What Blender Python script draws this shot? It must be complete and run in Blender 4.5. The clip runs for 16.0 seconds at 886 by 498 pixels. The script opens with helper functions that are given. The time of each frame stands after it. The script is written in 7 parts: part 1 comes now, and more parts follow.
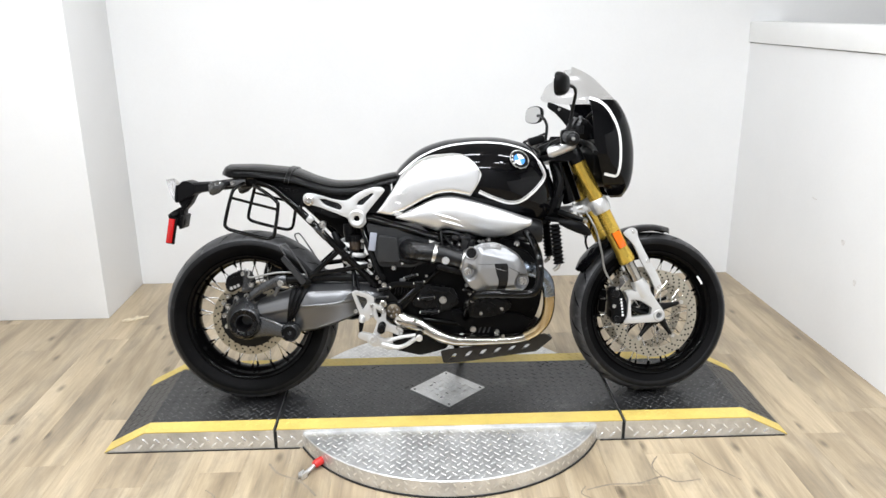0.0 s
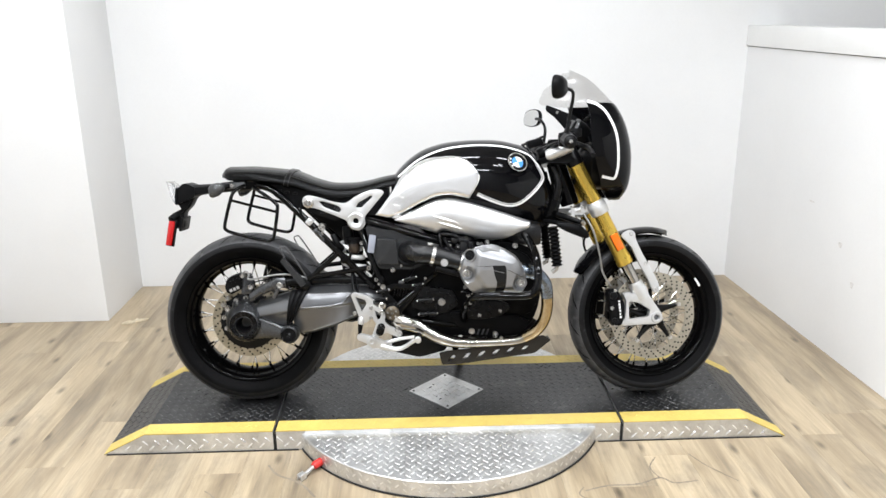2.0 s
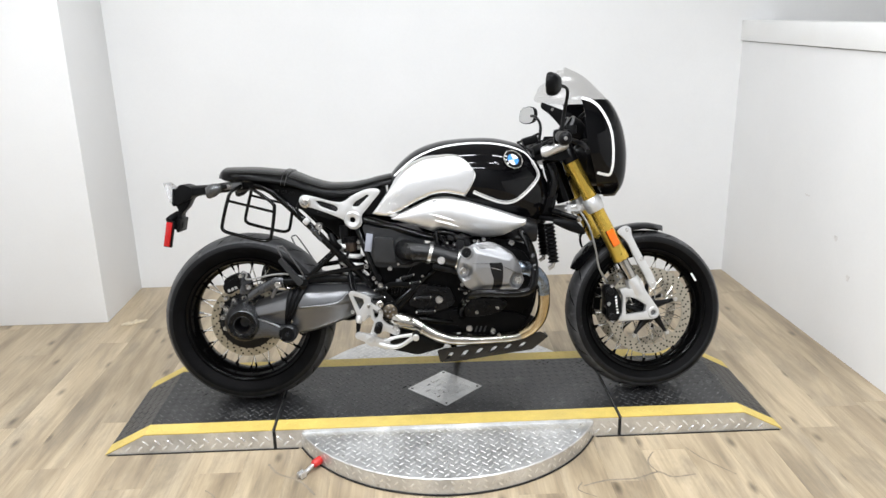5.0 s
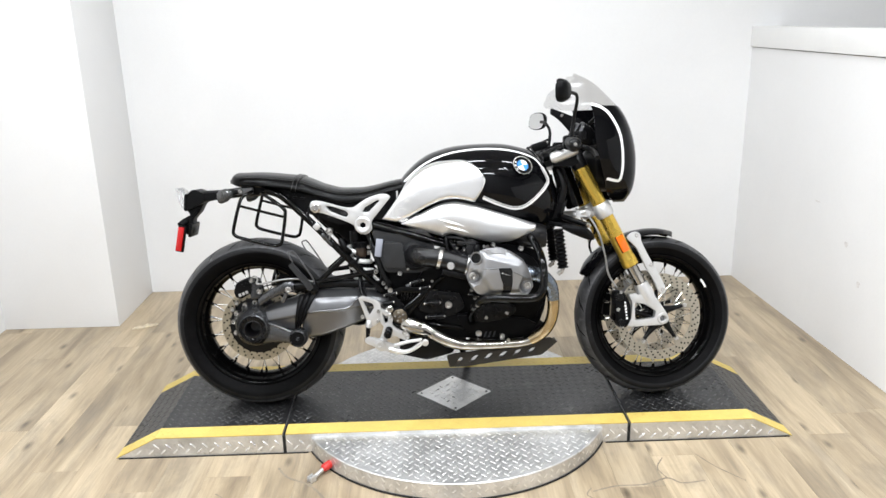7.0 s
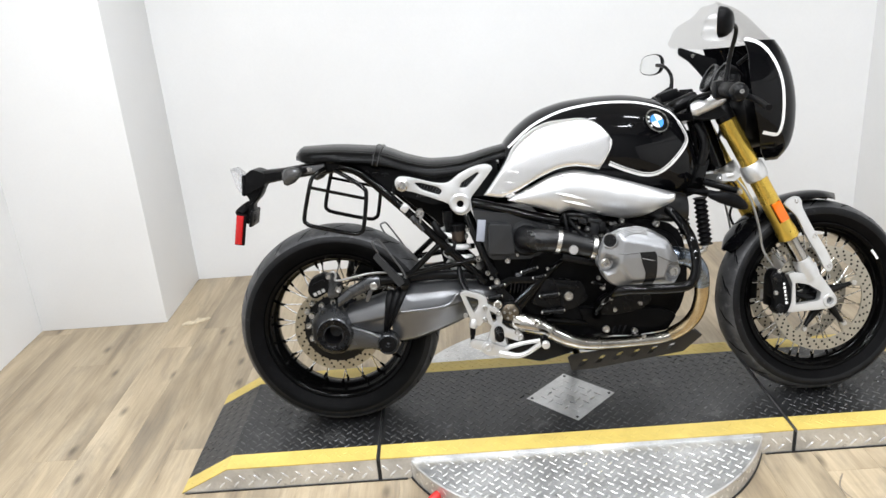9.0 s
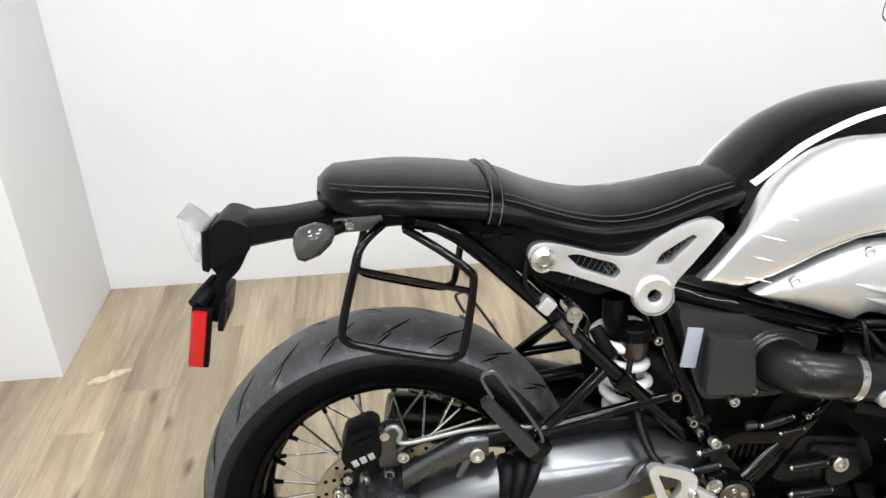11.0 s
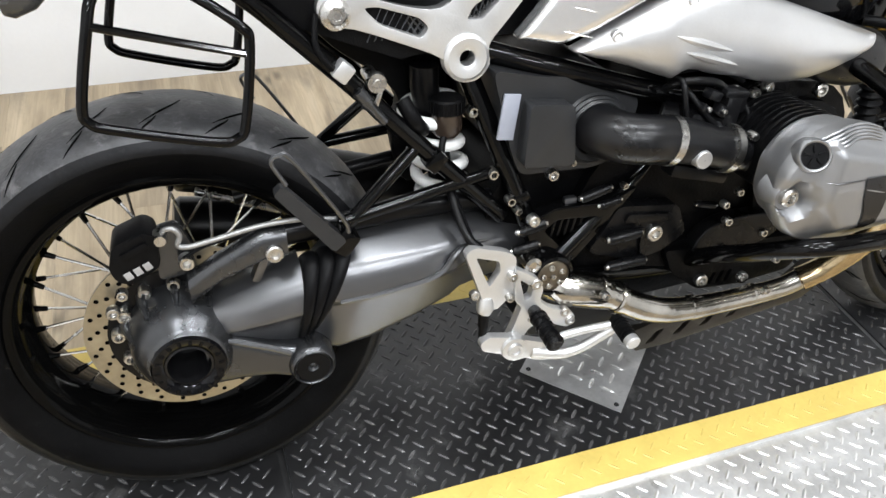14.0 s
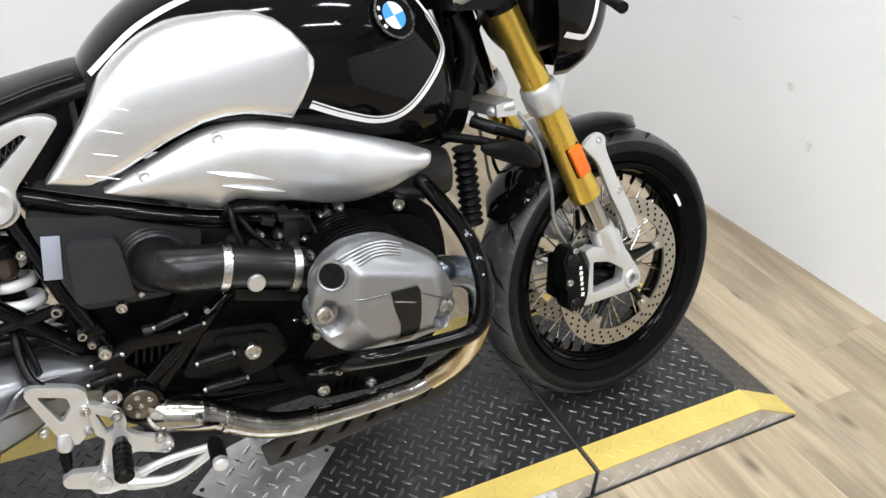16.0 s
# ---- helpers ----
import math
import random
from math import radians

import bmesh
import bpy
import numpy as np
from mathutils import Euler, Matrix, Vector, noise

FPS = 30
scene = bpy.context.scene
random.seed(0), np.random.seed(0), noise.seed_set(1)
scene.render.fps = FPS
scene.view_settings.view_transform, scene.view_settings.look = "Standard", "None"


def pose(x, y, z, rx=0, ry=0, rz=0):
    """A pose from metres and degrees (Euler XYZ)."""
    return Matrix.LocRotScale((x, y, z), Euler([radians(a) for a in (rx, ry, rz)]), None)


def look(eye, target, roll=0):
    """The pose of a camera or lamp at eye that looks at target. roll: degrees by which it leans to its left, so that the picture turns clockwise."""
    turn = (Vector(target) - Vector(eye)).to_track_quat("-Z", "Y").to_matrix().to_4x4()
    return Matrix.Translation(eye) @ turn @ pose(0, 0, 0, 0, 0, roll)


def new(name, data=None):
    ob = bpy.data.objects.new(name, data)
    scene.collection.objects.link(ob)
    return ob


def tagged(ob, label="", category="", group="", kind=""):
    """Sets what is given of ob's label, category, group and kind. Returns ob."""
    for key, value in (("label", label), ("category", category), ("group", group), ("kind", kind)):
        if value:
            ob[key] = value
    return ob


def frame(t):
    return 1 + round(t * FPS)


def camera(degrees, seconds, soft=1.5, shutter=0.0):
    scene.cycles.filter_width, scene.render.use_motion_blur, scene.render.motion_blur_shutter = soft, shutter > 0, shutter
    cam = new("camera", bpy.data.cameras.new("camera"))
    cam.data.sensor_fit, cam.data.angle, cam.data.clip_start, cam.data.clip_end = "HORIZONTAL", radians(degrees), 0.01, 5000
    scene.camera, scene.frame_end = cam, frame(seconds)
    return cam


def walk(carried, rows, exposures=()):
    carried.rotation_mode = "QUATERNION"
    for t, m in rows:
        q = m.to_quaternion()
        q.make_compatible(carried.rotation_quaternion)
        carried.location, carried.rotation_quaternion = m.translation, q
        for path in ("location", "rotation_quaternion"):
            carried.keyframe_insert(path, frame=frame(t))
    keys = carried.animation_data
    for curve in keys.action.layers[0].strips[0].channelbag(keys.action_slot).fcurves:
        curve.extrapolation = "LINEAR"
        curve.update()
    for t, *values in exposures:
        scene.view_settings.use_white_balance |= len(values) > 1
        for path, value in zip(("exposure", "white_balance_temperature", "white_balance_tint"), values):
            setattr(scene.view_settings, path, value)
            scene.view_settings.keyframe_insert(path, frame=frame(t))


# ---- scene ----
cam = camera(60.1, 16.0)
PATH = [
    (0, (-0.104, -2.638, 1.465), (-0.038, -0.731, 0.867), -0.5),
    (0.5, (-0.107, -2.639, 1.467), (-0.042, -0.731, 0.87), -0.5),
    (1, (-0.106, -2.643, 1.468), (-0.043, -0.733, 0.876), -0.4),
    (1.5, (-0.104, -2.65, 1.466), (-0.039, -0.74, 0.875), -0.5),
    (2, (-0.101, -2.652, 1.464), (-0.034, -0.742, 0.875), -0.5),
    (2.5, (-0.101, -2.652, 1.464), (-0.032, -0.743, 0.871), -0.5),
    (3, (-0.098, -2.657, 1.467), (-0.018, -0.747, 0.88), -0.7),
    (3.5, (-0.096, -2.661, 1.467), (-0.026, -0.748, 0.887), -1.0),
    (4, (-0.089, -2.658, 1.468), (-0.018, -0.748, 0.877), -1.2),
    (6.5, (-0.098, -2.673, 1.465), (-0.044, -0.764, 0.87), -1.1),
    (7, (-0.097, -2.673, 1.471), (-0.05, -0.76, 0.89), -1.2),
    (7.5, (-0.108, -2.665, 1.473), (-0.056, -0.752, 0.891), -1.4),
    (8, (-0.16, -2.623, 1.471), (-0.06, -0.717, 0.874), -1.1),
    (8.2, (-0.185, -2.571, 1.482), (-0.058, -0.68, 0.841), -2.1),
    (8.5, (-0.282, -2.486, 1.458), (-0.181, -0.607, 0.782), -2.8),
    (8.7, (-0.305, -2.39, 1.41), (-0.257, -0.508, 0.735), -3.6),
    (9, (-0.351, -2.166, 1.421), (-0.374, -0.29, 0.726), -4.4),
    (9.3, (-0.431, -1.957, 1.443), (-0.41, -0.08, 0.755), -5.0),
    (9.5, (-0.461, -1.83, 1.421), (-0.331, 0.054, 0.763), -4.6),
    (9.6, (-0.508, -1.765, 1.412), (-0.361, 0.108, 0.718), -4.9),
    (9.7, (-0.536, -1.697, 1.421), (-0.408, 0.167, 0.709), -5.3),
    (11.8, (-0.747, -0.771, 1.272), (-0.609, 0.867, 0.133), 2.6),
    (12, (-0.749, -0.779, 1.253), (-0.632, 0.817, 0.053), 3.2),
    (12.5, (-0.74, -0.799, 1.214), (-0.636, 0.678, -0.131), 2.5),
    (13, (-0.731, -0.816, 1.194), (-0.605, 0.592, -0.222), 2.7),
    (13.5, (-0.697, -0.827, 1.196), (-0.388, 0.603, -0.168), 3.8),
    (14, (-0.66, -0.853, 1.205), (-0.097, 0.566, -0.088), 4.4),
    (14.5, (-0.632, -0.889, 1.21), (0.165, 0.46, -0.034), 5.7),
    (15, (-0.536, -0.911, 1.22), (0.445, 0.373, 0.042), 4.0),
    (15.5, (-0.359, -0.987, 1.245), (0.591, 0.358, 0.111), 4.3),
    (16, (-0.182, -1.048, 1.303), (0.59, 0.428, 0.195), 3.4),
]
EXPOSURE = [(0, -0.29), (2, -0.25), (3, -0.33), (4, -0.47), (6.5, -0.28), (8.5, -0.24), (9, -0.33), (9.5, -0.37), (12, -0.18), (13, -0.22), (14.5, -0.23), (16, -0.42)]
walk(cam, [(t, look(eye, target, roll)) for t, eye, target, roll in PATH], EXPOSURE)

# ---- light and exposure ----
world = bpy.data.worlds.new("room_air")
world.use_nodes = True
world.node_tree.nodes["Background"].inputs[0].default_value = (1.0, 0.97, 0.93, 1)
world.node_tree.nodes["Background"].inputs[1].default_value = 0.05
scene.world = world
CEILING = 2.9
LAMP_SPOTS = [(-1.2, -0.3, 26), (0.0, -0.3, 26), (1.1, -0.3, 22), (-1.2, -1.6, 34), (0.0, -1.6, 34), (1.1, -1.6, 30), (-1.0, -3.0, 50), (0.4, -3.0, 50), (2.65, -1.6, 3)]


# ---- small toolbox ----
def finish(bm, name, angle=38):
    bmesh.ops.recalc_face_normals(bm, faces=bm.faces)
    me = bpy.data.meshes.new(name)
    bm.to_mesh(me)
    bm.free()
    for p in me.polygons:
        p.use_smooth = True
    me.set_sharp_from_angle(angle=radians(angle))
    return me


def part(name, bm, material, parent=None, label="", angle=38):
    me = finish(bm, name, angle)
    me.materials.append(material)
    ob = new(name, me)
    ob.parent = parent
    if label:
        tagged(ob, label)
    return ob


def thing(name, label, category, m=None, group="", kind=""):
    ob = new(name)
    if m is not None:
        ob.matrix_basis = m
    return tagged(ob, label, category, group, kind)


def B():
    return bmesh.new()


def spline(keys):
    """A smooth curve through rows of (x, a, b, ...); gives the row's values at any x."""
    k = np.array(keys, float)
    xs, ys = k[:, 0], k[:, 1:]
    d = np.diff(ys, axis=0) / np.diff(xs)[:, None]
    m = np.vstack([d[:1], (d[:-1] + d[1:]) / 2, d[-1:]])
    flat = d[:-1] * d[1:] <= 0
    m[1:-1][flat] = 0

    def at(x):
        x = min(max(x, xs[0]), xs[-1])
        i = min(max(int(np.searchsorted(xs, x)) - 1, 0), len(xs) - 2)
        h = xs[i + 1] - xs[i]
        t = (x - xs[i]) / h
        return ((2 * t**3 - 3 * t**2 + 1) * ys[i] + (t**3 - 2 * t**2 + t) * h * m[i]
                + (3 * t**2 - 2 * t**3) * ys[i + 1] + (t**3 - t**2) * h * m[i + 1])
    return at


def smooth_path(pts, n=6, closed=False):
    p = [Vector(q) for q in pts]
    out, c = [], len(p)
    for i in range(c if closed else c - 1):
        a = p[(i - 1) % c] if closed or i else p[0]
        b, d = p[i], p[(i + 1) % c]
        e = p[(i + 2) % c] if closed or i + 2 < c else p[-1]
        for j in range(n):
            t = j / n
            out.append(0.5 * (2 * b + (d - a) * t + (2 * a - 5 * b + 4 * d - e) * t * t + (3 * b - a - 3 * d + e) * t**3))
    if not closed:
        out.append(p[-1])
    return out


def loft(bm, rings, closed=True, cap=True):
    rows = [[bm.verts.new(v) for v in r] for r in rings]
    n = len(rows[0])
    for a, b in zip(rows, rows[1:]):
        for i in range(n if closed else n - 1):
            j = (i + 1) % n
            bm.faces.new((a[i], a[j], b[j], b[i]))
    if cap and closed:
        bm.faces.new(rows[0][::-1])
        bm.faces.new(rows[-1])
    return bm


def tube(bm, pts, r, n=10, smooth=0, cap=True):
    """A round bar along the points; r is one radius or one per given point."""
    p = [Vector(q) for q in pts]
    rr = list(r) if isinstance(r, (list, tuple)) else [r] * len(p)
    if smooth:
        q = smooth_path(p, smooth)
        rr = [rr[min(i // smooth, len(rr) - 2)] * (1 - (i % smooth) / smooth) + rr[min(i // smooth, len(rr) - 2) + 1] * ((i % smooth) / smooth) for i in range(len(q) - 1)] + [rr[-1]]
        p = q
    t0 = (p[1] - p[0]).normalized()
    u = t0.orthogonal().normalized()
    rings = []
    for i, c in enumerate(p):
        t = ((p[min(i + 1, len(p) - 1)] - c).normalized() + (c - p[max(i - 1, 0)]).normalized())
        t = t.normalized() if t.length > 1e-6 else t0
        u = (u - u.dot(t) * t).normalized()
        w = t.cross(u)
        rings.append([c + rr[i] * (math.cos(2 * math.pi * k / n) * u + math.sin(2 * math.pi * k / n) * w) for k in range(n)])
    return loft(bm, rings, True, cap)


def lathe(bm, prof, c, n=32, axis="y", closed=False, arc=None):
    """Turns rows of (radius, height) round an axis through c."""
    c = Vector(c)
    rings = []
    a0, a1 = arc or (0, 2 * math.pi)
    m = n if arc is None else n + 1
    for k in range(m):
        a = a0 + (a1 - a0) * k / n
        ca, sa = math.cos(a), math.sin(a)
        row = []
        for r, h in prof:
            d = {"y": (r * ca, h, r * sa), "x": (h, r * ca, r * sa), "z": (r * ca, r * sa, h)}[axis]
            row.append(c + Vector(d))
        rings.append(row)
    rows = [[bm.verts.new(v) for v in r] for r in rings]
    q = len(prof)
    for k in range(n):
        a, b = rows[k], rows[(k + 1) % m]
        for i in range(q if closed else q - 1):
            j = (i + 1) % q
            bm.faces.new((a[i], a[j], b[j], b[i]))
    bmesh.ops.remove_doubles(bm, verts=[v for r in rows for v in r], dist=1e-6)
    return bm


def plate(bm, outline, y0, y1, holes=(), bevel=0.0, seg=2):
    """A flat plate in the x-z plane between y0 and y1, with holes through it."""
    t = bmesh.new()
    edges = []
    for loop in (outline, *holes):
        vs = [t.verts.new((q[0], y0, q[1])) for q in loop]
        edges += [t.edges.new((vs[i], vs[(i + 1) % len(vs)])) for i in range(len(vs))]
    faces = [f for f in bmesh.ops.triangle_fill(t, use_beauty=True, use_dissolve=False, edges=edges)["geom"] if isinstance(f, bmesh.types.BMFace)]
    ext = bmesh.ops.extrude_face_region(t, geom=faces)["geom"]
    bmesh.ops.translate(t, verts=[v for v in ext if isinstance(v, bmesh.types.BMVert)], vec=(0, y1 - y0, 0))
    bmesh.ops.recalc_face_normals(t, faces=t.faces)
    if bevel:
        sharp = [e for e in t.edges if len(e.link_faces) == 2 and e.calc_face_angle(0) > 1.2 and abs(e.verts[0].co.y - e.verts[1].co.y) < 1e-6]
        bmesh.ops.bevel(t, geom=sharp, offset=bevel, segments=seg, profile=0.6, affect="EDGES", clamp_overlap=True)
    add(bm, t)
    return bm


def add(bm, other, m=None):
    me = bpy.data.meshes.new("tmp")
    other.to_mesh(me)
    other.free()
    if m is not None:
        me.transform(m)
    bm.from_mesh(me)
    bpy.data.meshes.remove(me)


def box(bm, c, s, bevel=0.0, turn=(0, 0, 0), seg=2, taper=1.0):
    t = bmesh.new()
    bmesh.ops.create_cube(t, size=1, matrix=Matrix.Diagonal((*s, 1)))
    for v in t.verts:
        if v.co.z > 0:
            v.co.x *= taper
            v.co.y *= taper
    if bevel:
        bmesh.ops.bevel(t, geom=t.edges[:], offset=bevel, segments=seg, profile=0.6, affect="EDGES")
    add(bm, t, pose(*c, *turn))
    return bm


def screw(bm, x, y, z, r=0.007, d=0.006):
    t = bmesh.new()
    lathe(t, [(0.0004, -d * 0.3), (r * 0.5, -d * 0.3), (r * 0.56, -d), (r * 0.85, -d), (r, -d * 0.75), (r, 0.004)], (0, 0, 0), 12)
    add(bm, t, pose(x, y, z))
    return bm


def screws(name, rows, parent, material=None, side=-1):
    """One screw object for each row of x, y, z, radius, head height."""
    for x, y, z, r, d in rows:
        bm = screw(bmesh.new(), x, -abs(y), z, r, d)
        if side > 0:
            bmesh.ops.scale(bm, verts=bm.verts, vec=(1, -1, 1))
        part(name, bm, material or ZINC, parent)


def circle(x, z, r, n=20):
    return [(x + r * math.cos(2 * math.pi * i / n), z + r * math.sin(2 * math.pi * i / n)) for i in range(n)]


def soft(outline, n=4):
    """A closed outline of (x, z), rounded through its points."""
    return [(v.x, v.z) for v in smooth_path([(a, 0, b) for a, b in outline], n, True)]


def rounded(outline, r, n=4):
    """A closed outline with its corners cut round at radius r."""
    p = [Vector((a, b)) for a, b in outline]
    out = []
    for i, b in enumerate(p):
        a, c = p[i - 1], p[(i + 1) % len(p)]
        q = min(r, (a - b).length * 0.45, (c - b).length * 0.45)
        s, e = b + (a - b).normalized() * q, b + (c - b).normalized() * q
        for k in range(n + 1):
            t = k / n
            out.append(tuple((1 - t) ** 2 * s + 2 * t * (1 - t) * b + t * t * e))
    return out


# ---- materials ----
def nodes_of(name):
    m = bpy.data.materials.new(name)
    m.use_nodes = True
    nt = m.node_tree
    return m, nt, nt.nodes["Principled BSDF"]


def node(nt, kind, **sets):
    n = nt.nodes.new(kind)
    for k, v in sets.items():
        if k in n.inputs:
            n.inputs[k].default_value = v
    return n


def mat(name, base, rough=0.5, metal=0.0, var=0.15, scale=14.0, fine=180.0, bump=0.06, rvar=0.12, coat=0.0, spec=0.5, dirt=None, dirt_at=0.62, stretch=(1, 1, 1)):
    """Colour with a broad and a fine variation, roughness wear and fine relief."""
    m, nt, p = nodes_of(name)
    L = nt.links.new
    tc = node(nt, "ShaderNodeTexCoord")
    mp = node(nt, "ShaderNodeMapping")
    mp.inputs["Scale"].default_value = stretch
    L(tc.outputs["Object"], mp.inputs[0])
    big = node(nt, "ShaderNodeTexNoise", Scale=scale, Detail=5.0, Roughness=0.6)
    small = node(nt, "ShaderNodeTexNoise", Scale=fine, Detail=3.0)
    L(mp.outputs[0], big.inputs["Vector"])
    L(mp.outputs[0], small.inputs["Vector"])
    ramp = node(nt, "ShaderNodeValToRGB")
    ramp.color_ramp.elements[0].position, ramp.color_ramp.elements[1].position = 0.3, 0.72
    ramp.color_ramp.elements[0].color = (*[c * (1 - var) for c in base], 1)
    ramp.color_ramp.elements[1].color = (*[min(1, c * (1 + var)) for c in base], 1)
    L(big.outputs[0], ramp.inputs[0])
    colour = ramp.outputs[0]
    fineramp = node(nt, "ShaderNodeMapRange")
    fineramp.inputs["To Min"].default_value, fineramp.inputs["To Max"].default_value = 1 - var * 0.6, 1 + var * 0.6
    L(small.outputs[0], fineramp.inputs["Value"])
    mul = node(nt, "ShaderNodeVectorMath")
    mul.operation = "SCALE"
    L(colour, mul.inputs[0])
    L(fineramp.outputs[0], mul.inputs["Scale"])
    colour = mul.outputs[0]
    if dirt:
        spots = node(nt, "ShaderNodeTexNoise", Scale=scale * 2.3, Detail=8.0, Roughness=0.7)
        L(tc.outputs["Object"], spots.inputs["Vector"])
        cut = node(nt, "ShaderNodeMapRange")
        cut.inputs["From Min"].default_value, cut.inputs["From Max"].default_value = dirt_at, dirt_at + 0.12
        L(spots.outputs[0], cut.inputs["Value"])
        mix = node(nt, "ShaderNodeMix")
        mix.data_type = "RGBA"
        L(cut.outputs[0], mix.inputs["Factor"])
        L(colour, mix.inputs["A"])
        mix.inputs["B"].default_value = (*dirt, 1)
        colour = mix.outputs["Result"]
    L(colour, p.inputs["Base Color"])
    rr = node(nt, "ShaderNodeMapRange")
    rr.inputs["To Min"].default_value, rr.inputs["To Max"].default_value = max(0.02, rough - rvar), min(1, rough + rvar)
    L(big.outputs[0], rr.inputs["Value"])
    L(rr.outputs[0], p.inputs["Roughness"])
    p.inputs["Metallic"].default_value = metal
    p.inputs["Specular IOR Level"].default_value = spec
    if coat:
        p.inputs["Coat Weight"].default_value = coat
        p.inputs["Coat Roughness"].default_value = 0.04
    if bump:
        b = node(nt, "ShaderNodeBump", Strength=bump, Distance=0.002)
        L(small.outputs[0], b.inputs["Height"])
        L(b.outputs[0], p.inputs["Normal"])
    return m


def wood_material():
    m, nt, p = nodes_of("weathered_oak_vinyl")
    L = nt.links.new
    tc = node(nt, "ShaderNodeTexCoord")
    info = node(nt, "ShaderNodeObjectInfo")
    off = node(nt, "ShaderNodeVectorMath")
    off.operation = "ADD"
    comb = node(nt, "ShaderNodeCombineXYZ")
    scale = node(nt, "ShaderNodeMath")
    scale.operation = "MULTIPLY"
    scale.inputs[1].default_value = 37.0
    L(info.outputs["Random"], scale.inputs[0])
    L(scale.outputs[0], comb.inputs[0])
    L(scale.outputs[0], comb.inputs[1])
    L(tc.outputs["Object"], off.inputs[0])
    L(comb.outputs[0], off.inputs[1])

    def streak(sx, sy, detail, rough=0.6):
        mp = node(nt, "ShaderNodeMapping")
        mp.inputs["Scale"].default_value = (sx, sy, 1)
        L(off.outputs[0], mp.inputs[0])
        n = node(nt, "ShaderNodeTexNoise", Scale=1.0, Detail=detail, Roughness=rough, Distortion=0.6)
        L(mp.outputs[0], n.inputs["Vector"])
        return n.outputs[0]
    broad, grain, patch = streak(9, 1.1, 5), streak(120, 4.5, 5), streak(6.5, 1.7, 6, 0.68)
    tone = node(nt, "ShaderNodeValToRGB")
    e = tone.color_ramp.elements
    e[0].position, e[0].color = 0.3, (0.226, 0.176, 0.119, 1)
    e[1].position, e[1].color = 0.7, (0.525, 0.43, 0.3, 1)
    mid = e.new(0.45)
    mid.color = (0.37, 0.292, 0.192, 1)
    mid = e.new(0.58)
    mid.color = (0.47, 0.377, 0.253, 1)
    L(broad, tone.inputs[0])
    grey = node(nt, "ShaderNodeValToRGB")
    g = grey.color_ramp.elements
    g[0].position, g[0].color = 0.5, (0, 0, 0, 1)
    g[1].position, g[1].color = 0.66, (1, 1, 1, 1)
    L(patch, grey.inputs[0])
    mix = node(nt, "ShaderNodeMix")
    mix.data_type = "RGBA"
    half = node(nt, "ShaderNodeMath")
    half.operation = "MULTIPLY"
    half.inputs[1].default_value = 0.55
    L(grey.outputs[0], half.inputs[0])
    L(half.outputs[0], mix.inputs["Factor"])
    L(tone.outputs[0], mix.inputs["A"])
    mix.inputs["B"].default_value = (0.215, 0.18, 0.134, 1)
    amount = node(nt, "ShaderNodeMapRange")
    amount.inputs["From Min"].default_value, amount.inputs["From Max"].default_value = 0.3, 0.7
    amount.inputs["To Min"].default_value, amount.inputs["To Max"].default_value = 0.84, 1.1
    L(grain, amount.inputs["Value"])
    each = node(nt, "ShaderNodeMapRange")
    each.inputs["To Min"].default_value, each.inputs["To Max"].default_value = 0.84, 1.06
    L(info.outputs["Random"], each.inputs["Value"])
    both = node(nt, "ShaderNodeMath")
    both.operation = "MULTIPLY"
    L(amount.outputs[0], both.inputs[0])
    L(each.outputs[0], both.inputs[1])
    mul = node(nt, "ShaderNodeVectorMath")
    mul.operation = "SCALE"
    L(mix.outputs["Result"], mul.inputs[0])
    L(both.outputs[0], mul.inputs["Scale"])
    knots = node(nt, "ShaderNodeTexVoronoi", Scale=1.0)
    knots.voronoi_dimensions = "2D"
    mp = node(nt, "ShaderNodeMapping")
    mp.inputs["Scale"].default_value = (4.2, 1.8, 1)
    L(off.outputs[0], mp.inputs[0])
    L(mp.outputs[0], knots.inputs["Vector"])
    kr = node(nt, "ShaderNodeMapRange")
    kr.inputs["From Min"].default_value, kr.inputs["From Max"].default_value = 0.015, 0.075
    kr.inputs["To Min"].default_value, kr.inputs["To Max"].default_value = 0.45, 1.0
    L(knots.outputs["Distance"], kr.inputs["Value"])
    mul2 = node(nt, "ShaderNodeVectorMath")
    mul2.operation = "SCALE"
    L(mul.outputs[0], mul2.inputs[0])
    L(kr.outputs[0], mul2.inputs["Scale"])
    L(mul2.outputs[0], p.inputs["Base Color"])
    p.inputs["Roughness"].default_value = 0.36
    b = node(nt, "ShaderNodeBump", Strength=0.15, Distance=0.001)
    L(grain, b.inputs["Height"])
    L(b.outputs[0], p.inputs["Normal"])
    return m


